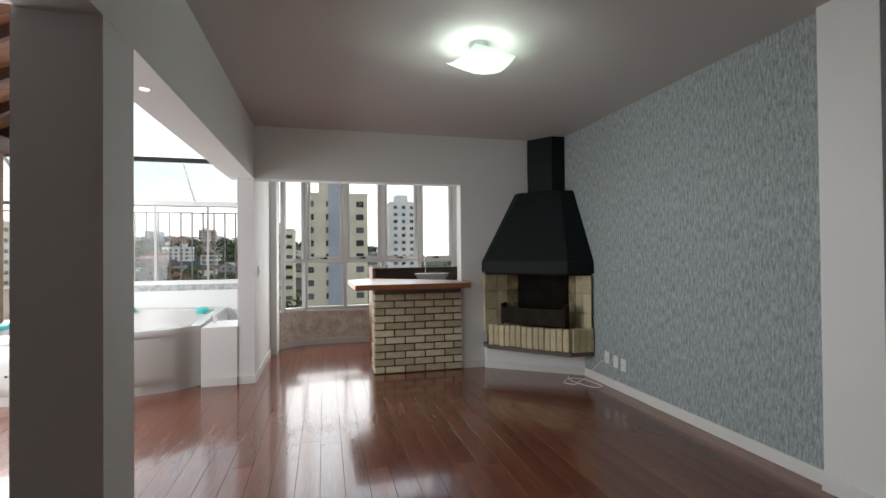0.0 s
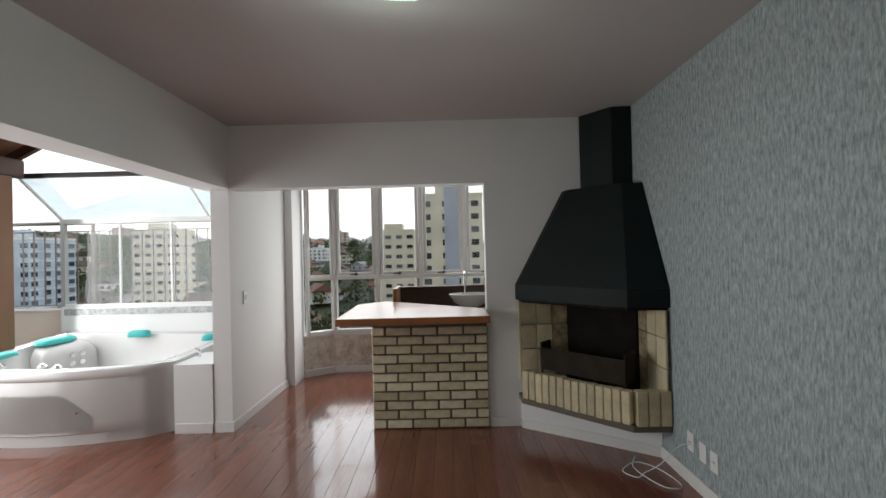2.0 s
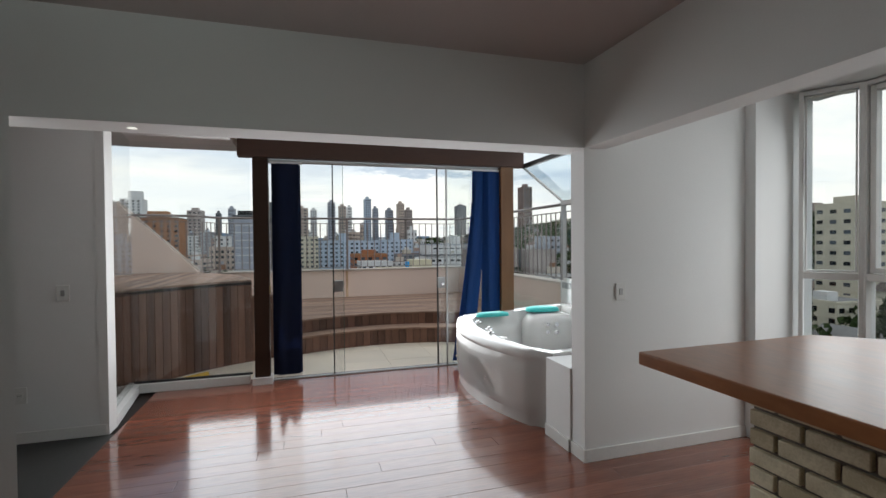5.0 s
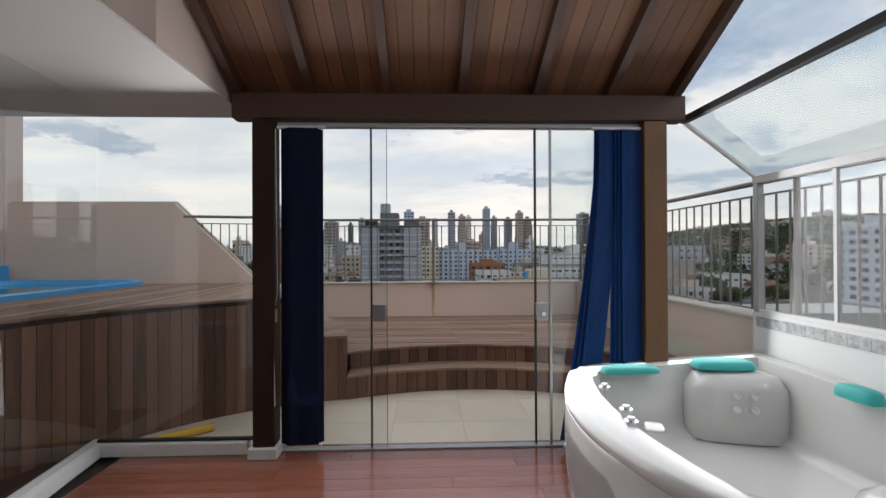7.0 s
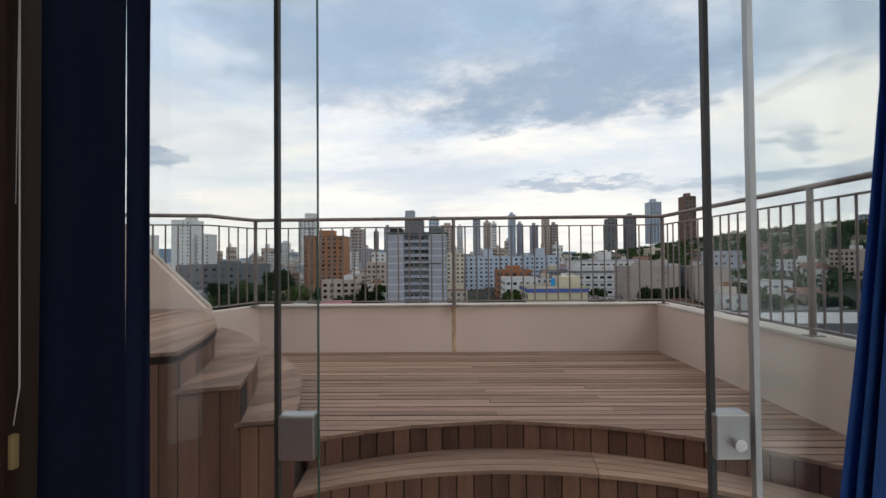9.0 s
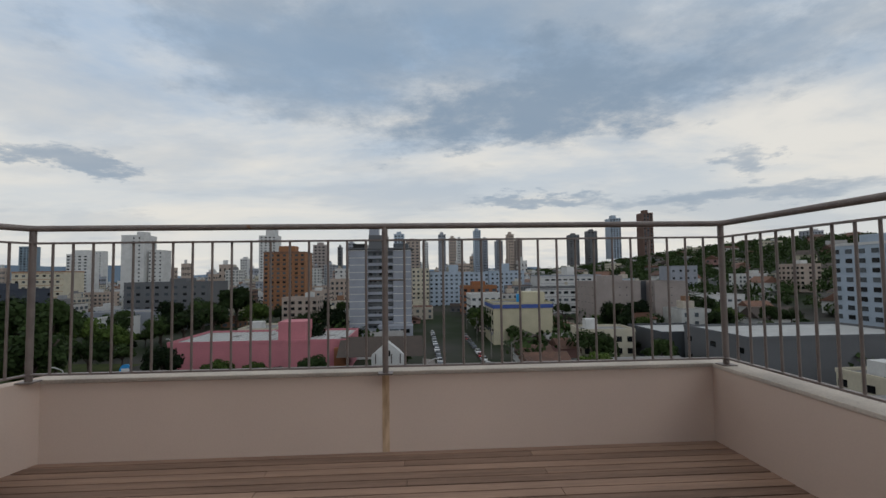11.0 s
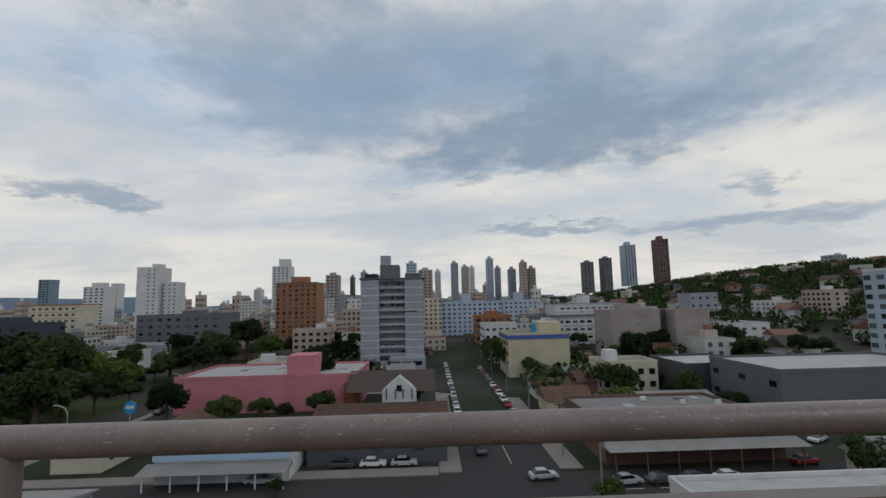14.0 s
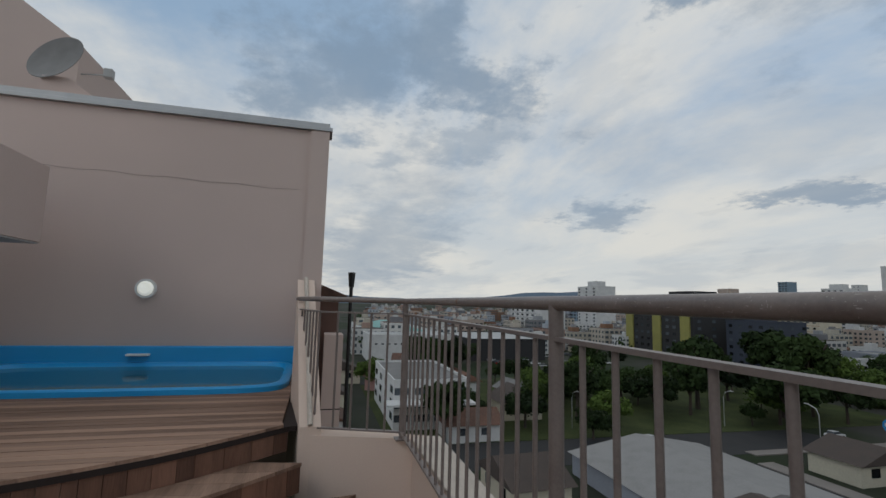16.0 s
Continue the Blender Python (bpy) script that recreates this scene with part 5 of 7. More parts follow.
M["rail_worn"] = worn_rail()
railing = thing("railing", "taupe painted steel railing on the parapet", "railing", (-0.9, 6.85, Z_PAR), kind="structure")
YR, XR = Y_P + 0.005, X_P + 0.05
RAILP = [(-4.48, 5.90, Z_RAIL), (-3.5, 6.12, Z_RAIL), (-3.29, YR - 0.09, Z_RAIL), (XR, YR - 0.09, Z_RAIL), (XR, 2.2, Z_RAIL), (XR, 0.2, Z_RAIL)]
YR -= 0.09
corner = [(-3.40, 6.45, Z_RAIL), (-3.29, YR - 0.03, Z_RAIL), (-3.25, YR, Z_RAIL)]
part("handrail", tube([RAILP[0], RAILP[1], *corner, (XR - 0.05, YR, Z_RAIL), (XR, YR - 0.05, Z_RAIL), RAILP[4], RAILP[5]], 0.0205, 16), M["rail_worn"], railing, "scratched taupe round handrail", smooth=50)
ZT = Z_RAIL - 0.098
for a_, b_ in (((-3.26, YR), (XR, YR)), ((XR, YR), (XR, 0.2)), ((-3.5, 6.12), (-3.27, YR)), ((-4.3, 5.94), (-3.5, 6.12))):
    d = Vector((b_[0] - a_[0], b_[1] - a_[1])).normalized()
    nn = Vector((-d.y, d.x)) * 0.016
    for z, nm in ((ZT, "top_bar"), (Z_PAR + 0.05, "bottom_bar")):
        if nm == "bottom_bar" and a_[0] < -4:
            continue
        part(nm, prism([(a_[0] - nn.x, a_[1] - nn.y), (b_[0] - nn.x, b_[1] - nn.y), (b_[0] + nn.x, b_[1] + nn.y), (a_[0] + nn.x, a_[1] + nn.y)], z - 0.006, z + 0.006), "rail", railing)
for x, y in ((-3.27, YR), (-0.945, YR), (XR, YR), (XR, 4.52), (XR, 2.3)):
    part("post", rod((x, y, Z_PAR), (x, y, Z_RAIL), 0.021, 14), "rail", railing, smooth=50)
    part("base_plate", box(x - 0.05, y - 0.05, Z_PAR, x + 0.05, y + 0.05, Z_PAR + 0.008), "rail", railing)
bal = mesh_of("baluster", rod((0, 0, Z_PAR + 0.05), (0, 0, ZT), 0.0085, 8), "rail", 60)


def balusters(a_, b_, step):
    a_, b_ = Vector(a_), Vector(b_)
    n_ = int((b_ - a_).length / step)
    for i in range(1, n_):
        p = a_ + (b_ - a_) * (i / n_)
        ob = new("baluster", bal)
        ob.parent = railing
        ob.matrix_basis = pose(p.x + 0.9, p.y - 6.85, -Z_PAR, 0, 0, 0)


balusters((-3.27, YR), (-0.945, YR), 0.128)
balusters((-0.945, YR), (XR, YR), 0.128)
balusters((XR, YR), (XR, 0.3), 0.128)
balusters((-3.5, 6.12), (-3.27, YR), 0.128)
for i in range(7):
    t = (i + 0.5) / 7
    x, y = -3.5 - 0.8 * t, 6.12 - 0.18 * t
    part("baluster", rod((x, y, Z_PAR + 0.06 + 1.19 * 0.8 * t / 1.12), (x, y, ZT), 0.0085, 8), "rail", railing)

# ---- town materials ----
def ground_material():
    m = material("town_ground", (0.075, 0.075, 0.07), 0.9, vary=0.3, scale=0.05, fine=1.5, bump=0, spec=0.15)
    nt = m.node_tree
    N, L = nt.nodes.new, nt.links.new
    p = nt.nodes["Principled BSDF"]
    tc, nz, rp = N("ShaderNodeTexCoord"), N("ShaderNodeTexNoise"), N("ShaderNodeValToRGB")
    nz.inputs["Scale"].default_value, nz.inputs["Detail"].default_value = 0.022, 6
    L(tc.outputs["Object"], nz.inputs["Vector"]); L(nz.outputs["Fac"], rp.inputs[0])
    e = rp.color_ramp.elements
    e[0].position, e[0].color = 0.40, (0.017, 0.028, 0.010, 1)
    e[1].position, e[1].color = 0.62, (0.050, 0.048, 0.043, 1)
    L(rp.outputs[0], p.inputs["Base Color"])
    return m


M["ground"] = ground_material()
M["grass"] = material("lawn", (0.026, 0.044, 0.015), 0.95, vary=0.4, scale=0.2, fine=3, bump=0, tint=(0.06, 0.07, 0.028), spec=0.1)
M["asphalt"] = material("asphalt", (0.03, 0.03, 0.031), 0.85, vary=0.18, scale=0.15, fine=4, bump=0, spec=0.3)
M["paving"] = material("pavement_concrete", (0.19, 0.17, 0.155), 0.9, vary=0.2, scale=0.4, fine=4, bump=0)
M["paint_line"] = material("road_paint", (0.42, 0.40, 0.33), 0.8, vary=0.3, scale=1, fine=8, bump=0)
M["leaf"] = material("dark_foliage", (0.008, 0.018, 0.006), 0.8, vary=0.4, scale=0.6, fine=5, bump=0, tint=(0.028, 0.046, 0.014), rand=0.5, spec=0.12)
M["leaf_light"] = material("light_foliage", (0.020, 0.038, 0.010), 0.8, vary=0.4, scale=0.6, fine=5, bump=0, tint=(0.062, 0.095, 0.021), rand=0.5, spec=0.12)
M["bark"] = material("bark", (0.06, 0.045, 0.035), 0.9, vary=0.3, scale=2, fine=12, bump=0.01)
M["winglass"] = material("facade_window_glass", (0.012, 0.015, 0.018), 0.25, vary=0.5, scale=0.7, fine=3, bump=0, rand=0.8, spec=0.3, tint=(0.06, 0.07, 0.08))
M["roof_tile"] = material("old_clay_tiles", (0.08, 0.040, 0.028), 0.85, vary=0.4, scale=0.6, fine=6, bump=0.02, rand=0.4, tint=(0.135, 0.070, 0.048))
M["roof_dark"] = material("dark_roof_tiles", (0.06, 0.045, 0.038), 0.85, vary=0.35, scale=0.6, fine=6, bump=0.02)
M["roof_grey"] = material("fibre_cement_roof", (0.19, 0.185, 0.18), 0.85, vary=0.3, scale=0.4, fine=5, bump=0.01, rand=0.4)
M["roof_white"] = material("white_metal_roof", (0.36, 0.365, 0.36), 0.6, vary=0.3, scale=0.4, fine=4, bump=0)
PAINTS = dict(grey=(0.33, 0.35, 0.40), dark=(0.075, 0.08, 0.09), orange=(0.34, 0.155, 0.07), white=(0.66, 0.66, 0.65), cream=(0.60, 0.55, 0.43), blue=(0.42, 0.50, 0.60), brick=(0.33, 0.125, 0.055), yellow=(0.56, 0.51, 0.36), beige=(0.48, 0.39, 0.33), navy=(0.05, 0.06, 0.085), taupe=(0.36, 0.31, 0.29), pink=(0.55, 0.20, 0.235), lime=(0.33, 0.31, 0.09), brown=(0.16, 0.09, 0.07), glass=(0.22, 0.30, 0.37), black=(0.03, 0.03, 0.032), rose=(0.42, 0.24, 0.22), slate=(0.14, 0.145, 0.155))
for k, v in PAINTS.items():
    M["paint_" + k] = material("facade_paint_" + k, tuple(0.82 * c for c in v), 0.85, vary=0.2, scale=0.25, fine=3, bump=0, rand=0.12)

# ---- ground: one sheet with the wooded hill ----


def hill(x, y):
    def g(cx, cy, sx, sy, a):
        return a * math.exp(-((x - cx) / sx) ** 2 - ((y - cy) / sy) ** 2)
    h = g(430, 520, 260, 230, 45) + g(520, 120, 260, 330, 34) + g(120, 900, 500, 260, 24) + g(-1700, 500, 700, 900, 22)
    near = max(0.0, min(1.0, (math.hypot(x, y) - 110) / 160))
    return Z_GROUND + h * near


def axis(lo, hi, fine_lo, fine_hi, step):
    a = list(np.linspace(lo, fine_lo, 14)[:-1]) + list(np.arange(fine_lo, fine_hi, step)) + list(np.linspace(fine_hi, hi, 14))
    return a


gx, gy = axis(-4500, 4500, -700, 900, 25), axis(-2500, 4700, -300, 1000, 25)
gm = bpy.data.meshes.new("ground")
gm.from_pydata([(x, y, hill(x, y)) for y in gy for x in gx], [], [(j * len(gx) + i, j * len(gx) + i + 1, (j + 1) * len(gx) + i + 1, (j + 1) * len(gx) + i) for j in range(len(gy) - 1) for i in range(len(gx) - 1)])
gm.materials.append(M["ground"])
gm.polygons.foreach_set("use_smooth", [True] * len(gm.polygons))
tagged(new("ground", gm), "town ground of worn lots and grass rising to a wooded hill", "ground", kind="structure")
# far ridge, the blue of air haze put into its colour
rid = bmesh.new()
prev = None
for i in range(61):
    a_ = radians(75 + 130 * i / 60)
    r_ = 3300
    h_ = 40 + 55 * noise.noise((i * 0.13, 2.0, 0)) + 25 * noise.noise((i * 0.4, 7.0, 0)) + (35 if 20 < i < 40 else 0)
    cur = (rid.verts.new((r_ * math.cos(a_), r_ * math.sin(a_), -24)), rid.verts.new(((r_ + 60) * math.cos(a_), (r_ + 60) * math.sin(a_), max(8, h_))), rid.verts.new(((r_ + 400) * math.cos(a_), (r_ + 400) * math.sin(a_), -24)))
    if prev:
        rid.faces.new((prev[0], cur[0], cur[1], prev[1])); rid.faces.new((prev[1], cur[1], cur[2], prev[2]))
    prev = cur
M["ridge"] = material("haze_tinted_far_hills", (0.13, 0.18, 0.24), 1.0, vary=0.12, scale=0.004, fine=0.05, bump=0)
structure("backdrop_hills", rid, "ridge", "far hills on the horizon with blue air haze in their colour", "hills")


def slab(name, pts, z, mat, label, category):
    return structure(name, prism(pts, z - 0.25, z), mat, label, category)


ZG = Z_GROUND
slab("road", [(4.2, 40), (19.2, 40), (20.5, 420), (5.0, 420)], ZG + 0.06, "asphalt", "worn asphalt street running away from the building", "road")
slab("road_cross", [(-70, 63), (90, 66), (90, 80), (-70, 80)], ZG + 0.055, "asphalt", "asphalt cross street", "road")
slab("road_avenue", [(-86, 20), (-72, 20), (-66, 330), (-78, 330)], ZG + 0.05, "asphalt", "avenue beside the green strip", "road")
slab("road_park", [(-160, 20), (-150, 20), (-215, 330), (-228, 330)], ZG + 0.05, "asphalt", "street behind the green strip", "road")
slab("pavement_left", [(0.6, 81), (4.1, 81), (4.9, 420), (1.2, 420)], ZG + 0.2, "paving", "concrete pavement", "pavement")
slab("pavement_right", [(19.3, 81), (23.0, 81), (24.2, 420), (20.6, 420)], ZG + 0.2, "paving", "concrete pavement", "pavement")
slab("pavement_cross", [(-66, 80.1), (0.5, 80.1), (0.5, 83.5), (-66, 83.5)], ZG + 0.2, "paving", "concrete pavement", "pavement")
slab("pavement_avenue", [(-71.9, 84), (-69.5, 84), (-64, 330), (-65.9, 330)], ZG + 0.2, "paving", "concrete pavement", "pavement")
slab("lawn", [(-148, 20), (-86.5, 20), (-79, 230), (-190, 230)], ZG + 0.12, "grass", "green strip with trees", "lawn")
slab("parking", [(-260, 70), (-165, 70), (-200, 175), (-290, 175)], ZG + 0.08, "asphalt", "parking ground with cars", "parking")
for i in range(16):
    structure("road_line", box(12.2, 84 + 12 * i, ZG + 0.064, 12.36, 95.7 + 12 * i, ZG + 0.07), "paint_line", "worn pale centre line on the street", "road marking")
for i in range(5):
    structure("road_line", box(26 + 5 * i, 72.5, ZG + 0.064, 28.6 + 5 * i, 72.7, ZG + 0.07), "paint_line", "worn pale line on the cross street", "road marking")


# ---- buildings ----
def window_mesh(w, h, frame="white"):
    bm = box(-w / 2, -0.10, -h / 2, w / 2, 0.06, h / 2)
    me = mesh_of("window", bm, "winglass")
    return me


def sill_band(x0, x1, y, z, mat, parent, t=0.25, d=0.18):
    return part("floor_band", box(x0, y - d, z - t / 2, x1, y + 0.05, z + t / 2), mat, parent)


win_cache = {}


def facade(parent, name, p0, p1, z0, z1, nf, cols, w, h, par=None):
    """Rows of separate windows on a facade from plan point p0 to p1 (outside on the right hand)."""
    a, b = Vector(p0), Vector(p1)
    d = (b - a).normalized()
    yaw = math.degrees(math.atan2(d.y, d.x))
    key = (round(w, 2), round(h, 2))
    if key not in win_cache:
        win_cache[key] = window_mesh(w, h)
    inv = parent.matrix_basis.inverted()
    if par:
        bm = bmesh.new()
        for f in range(nf):
            z = z0 + (f + 0.55) * (z1 - z0) / nf
            for c_ in cols:
                p = a + (b - a) * c_
                k0 = len(bm.verts)
                vs_ = add_box(bm, -w / 2, -0.10, -h / 2, w / 2, 0.06, h / 2)
                mm = pose(p.x, p.y, z, 0, 0, yaw)
                for v_ in vs_:
                    v_.co = mm @ v_.co
        old = [o for o in parent.children if o.name.startswith("glazing")]
        if old:
            me = old[0].data
            bm.transform(parent.matrix_basis.inverted())
            bm.from_mesh(me)
            bm.to_mesh(me); bm.free()
            return
        tagged(part("glazing", bm, "winglass", parent), kind="stuff")
        return
    for f in range(nf):
        z = z0 + (f + 0.55) * (z1 - z0) / nf
        for c_ in cols:
            p = a + (b - a) * c_
            ob = new(name, win_cache[key])
            ob.parent = parent
            ob.matrix_basis = inv @ pose(p.x, p.y, z, 0, 0, yaw)


def block(label, paint, x0, x1, y0, y1, ztop, nf=0, cols=(), w=1.4, h=1.3, z0=None, side=None, scols=(), roof="roof_grey", bands="", top=None, name="apartment_building", group="town buildings", far=False):
    """A flat-roofed building with parapet, floor bands and separate windows on its visible faces."""
    z0 = ZG if z0 is None else z0
    if len(label.split()) < 4:
        label += " in the town"
    t = thing(name, label, "building", ((x0 + x1) / 2, (y0 + y1) / 2, z0), group)
    part("wall", box(x0, y0, z0, x1, y1, ztop), "paint_" + paint, t)
    part("roof", join(box(x0 + 0.3, y0 + 0.3, ztop, x1 - 0.3, y1 - 0.3, ztop + 0.15)), roof, t)
    part("parapet", wall_ring(x0 - 0.1, x1 + 0.1, y0 - 0.1, y1 + 0.1, ztop, ztop + 0.7, 0.3), "paint_" + (bands or paint), t)
    if top:
        a_, b_, hh = top
        part("roof_house", box(x0 + (x1 - x0) * a_, y0 + (y1 - y0) * 0.3, ztop + 0.15, x0 + (x1 - x0) * b_, y0 + (y1 - y0) * 0.75, ztop + hh), "paint_" + paint, t)
    if nf and cols:
        facade(t, "window", (x0, y0), (x1, y0), z0 + 1, ztop - 0.5, nf, cols, w, h, far)
    if nf and side and scols:
        if side == "e":
            facade(t, "window", (x1, y0), (x1, y1), z0 + 1, ztop - 0.5, nf, scols, w, h, far)
        else:
            facade(t, "window", (x0, y1), (x0, y0), z0 + 1, ztop - 0.5, nf, scols, w, h, far)
    if bands:
        for f in range(1, nf + 1):
            z = z0 + 1 + (f - 0.02) * (ztop - 0.5 - z0 - 1) / nf
            sill_band(x0 - 0.1, x1 + 0.1, y0, z, "paint_" + bands, t)
    return t


def wall_ring(x0, x1, y0, y1, z0, z1, t):
    bm = bmesh.new()
    add_box(bm, x0, y0, z0, x1, y0 + t, z1); add_box(bm, x0, y1 - t, z0, x1, y1, z1)
    add_box(bm, x0, y0 + t, z0, x0 + t, y1 - t, z1); add_box(bm, x1 - t, y0 + t, z0, x1, y1 - t, z1)
    return bm


def cols(n, a=0.1, b=0.9):
    return [a + (b - a) * i / max(1, n - 1) for i in range(n)]


# the grey slab straight ahead: pale side bays and a recessed middle with long windows
g = thing("apartment_building", "grey twelve-storey apartment slab with pale banded side bays", "building", (-15, 195, ZG), "town buildings")
part("wall", box(-27, 189, ZG, -3, 206, 11.6), "paint_slate", g, "dark grey recessed facade")
for x0, x1 in ((-27.1, -20), (-10.0, -2.9)):
    part("side_bay", box(x0, 187.6, ZG, x1, 189.2, 11.2), "paint_grey", g, "pale blue-grey side bay")
    for f in range(12):
        part("floor_band", box(x0 - 0.05, 187.5, ZG + 3.6 + 2.85 * f, x1 + 0.05, 187.7, ZG + 3.85 + 2.85 * f), "paint_white", g)
for f in range(12):
    part("balcony_wall", box(-19.9, 188.3, ZG + 3.4 + 2.85 * f, -10.1, 188.6, ZG + 4.5 + 2.85 * f), "paint_grey", g)
facade(g, "window", (-19.9, 189), (-10.1, 189), ZG + 3.4, 10.8, 12, (0.10, 0.26, 0.5, 0.74, 0.90), 1.35, 1.25)
part("roof_house", box(-20, 192, 11.6, -12.5, 202, 17.5), "paint_slate", g)
part("water_tower", box(-20, 194, 17.5, -16.2, 200, 21.5), "paint_grey", g)
part("roof_slab", box(-27.6, 187.2, 11.6, -2.4, 206.5, 12.1), "paint_slate", g)
part("roof_pavilion", box(-26, 191, 12.1, -21, 203, 14.0), "winglass", g)
part("roof_pavilion", box(-10, 191, 12.1, -4, 203, 14.0), "winglass", g)
part("podium", box(-15.5, 180, ZG, -2.4, 188, ZG + 6.2), "paint_grey", g)
for i in range(3):
    part("garage_opening", box(-15 + 4 * i, 179.9, ZG + 3.6, -11.6 + 4 * i, 180.1, ZG + 5.0), "winglass", g)

block("orange-brown brick apartment tower with balconies", "orange", -106, -78, 330, 352, 17.5, 13, cols(7, .06, .94), 2.0, 1.5, bands="brown", top=(0.3, 0.7, 5))
block("tall white tower with a stepped crown", "white", -199, -177, 600, 620, 52, 22, cols(4, .15, .85), 2.2, 1.6, top=(0.3, 0.9, 10))
block("white residential block", "white", -66, -56, 380, 395, 6, 9, cols(3), 1.5, 1.4)
block("cream apartment block beside the street", "cream", -4, 8, 333, 370, 5, 9, cols(4), 1.5, 1.4, side="e", scols=cols(6))
block("pale blue apartment block with white balconies", "blue", 8.5, 51, 338, 360, 2, 8, cols(12, .03, .97), 1.6, 1.4, top=(0.35, 0.5, 6))
block("pale blue apartment wing", "blue", 52, 78, 341, 360, 2.5, 8, cols(7), 1.4, 1.3, top=(0.4, 0.62, 6))
block("orange brick apartment house with deep balconies", "brick", 24.6, 44, 262, 278, -6, 5, cols(5, .08, .92), 2.2, 1.5, side="w", scols=cols(4), bands="orange", top=(0.3, 0.7, 3))
block("white three-storey commercial building", "white", 25, 40.5, 226, 245, -9, 4, cols(5), 1.7, 1.2, side="w", scols=cols(5))
yb = block("cream building with a blue band below the roof", "yellow", 26, 47, 166, 186, -9.5, 0, side=None)
part("blue_band", box(25.8, 165.8, -10.9, 47.2, 186.2, -9.6), material("blue_band_paint", (0.05, 0.09, 0.30), 0.7, bump=0), yb, "dark blue band")
facade(yb, "window", (26, 186), (26, 166), ZG + 3, -11, 3, cols(4), 2.2, 1.6)
part("roof_house", box(38, 172, -9.4, 46, 182, -5.6), "paint_yellow", yb)
part("water_tank", rod((38, 178, -9.3), (38, 178, -6.4), 1.3, 20), M["pool"], yb, "blue plastic water tank")
block("dark blue-grey apartment building with white window boxes", "navy", -181, -155, 194, 210, -3, 6, cols(5), 1.8, 1.3, side="e", scols=cols(3), top=(0.25, 0.6, 3))
block("beige apartment block", "beige", -372, -340, 360, 385, 14, 12, cols(3, .7, .95), 1.5, 1.4, top=(0.5, 0.9, 8))
block("yellow apartment block with balconies", "cream", -271, -238, 330, 350, 6, 7, cols(7), 2.0, 1.4, bands="orange")
block("long grey office building", "slate", -150, -108, 250, 275, -1.5, 6, cols(9, .06, .94), 1.8, 1.3, top=(0.45, 0.65, 2.5))
block("slender tall white tower", "white", -256, -237, 420, 440, 38, 18, cols(2, .55, .8), 1.4, 1.2, top=(0.5, 0.85, 4))
block("white tower beside the tall one", "white", -235, -224, 424, 440, 25, 14, cols(3), 1.3, 1.2)
block("dark glass tower", "glass", -487, -473, 600, 615, 41, 20, cols(3, .2, .8), 2.5, 1.8)
block("white and dark apartment tower", "white", -359, -338, 500, 518, 26, 15, cols(4), 2.6, 1.4, top=(0.2, 0.8, 5))
block("slim white tower", "white", -465, -453, 700, 712, 40, 16, cols(2, .3, .7), 1.4, 1.4)
block("low white shop building", "white", -134, -121, 200, 214, -15.5, 2, cols(3), 2.2, 1.5, name="shop_building")
block("long grey blank-walled hall", "grey", -150, -117, 222, 240, -14.5, name="hall")
tp = block("taupe apartment block with a windowed end", "taupe", 73, 93, 194, 214, -3.2, 6, (0.55, 0.7), 0.5, 0.3, side="w", scols=cols(5, .08, .92), bands="", top=(0.35, 0.75, 3))
tp2 = block("taupe apartment block with dark stair recess", "taupe", 97, 111, 190, 210, -3.4, 6, (0.5,), 0.5, 0.3, side="w", scols=cols(4), bands="")
part("stair_recess", box(93.1, 197, ZG, 96.9, 212, -2.6), "paint_dark", tp2, "dark stair recess")
block("white and grey commercial building", "white", 64, 92, 246, 266, -7, 4, cols(7), 2.4, 1.3, bands="slate")
block("wide white hospital-like building", "white", 80, 120, 302, 330, -1, 5, cols(9), 2.6, 1.0, bands="grey", top=(0.5, 0.62, 6))
block("dark grey modern building with a pale side", "dark", 65, 83, 126, 146, -15.5, 1, cols(3, .2, .8), 3.0, 1.2, roof="roof_white", name="office_building")
block("dark grey modern showroom", "slate", 70, 112, 100, 124, -13.5, 2, (), 2.0, 1.2, side="w", scols=cols(3), roof="roof_white", name="showroom")
block("low wide white building", "white", 129, 158, 221, 240, -11, 3, cols(6), 2.0, 1.1)
block("blue-grey house on the slope", "grey", 166, 184, 300, 315, 4, 3, cols(4), 1.6, 1.4, z0=-12)
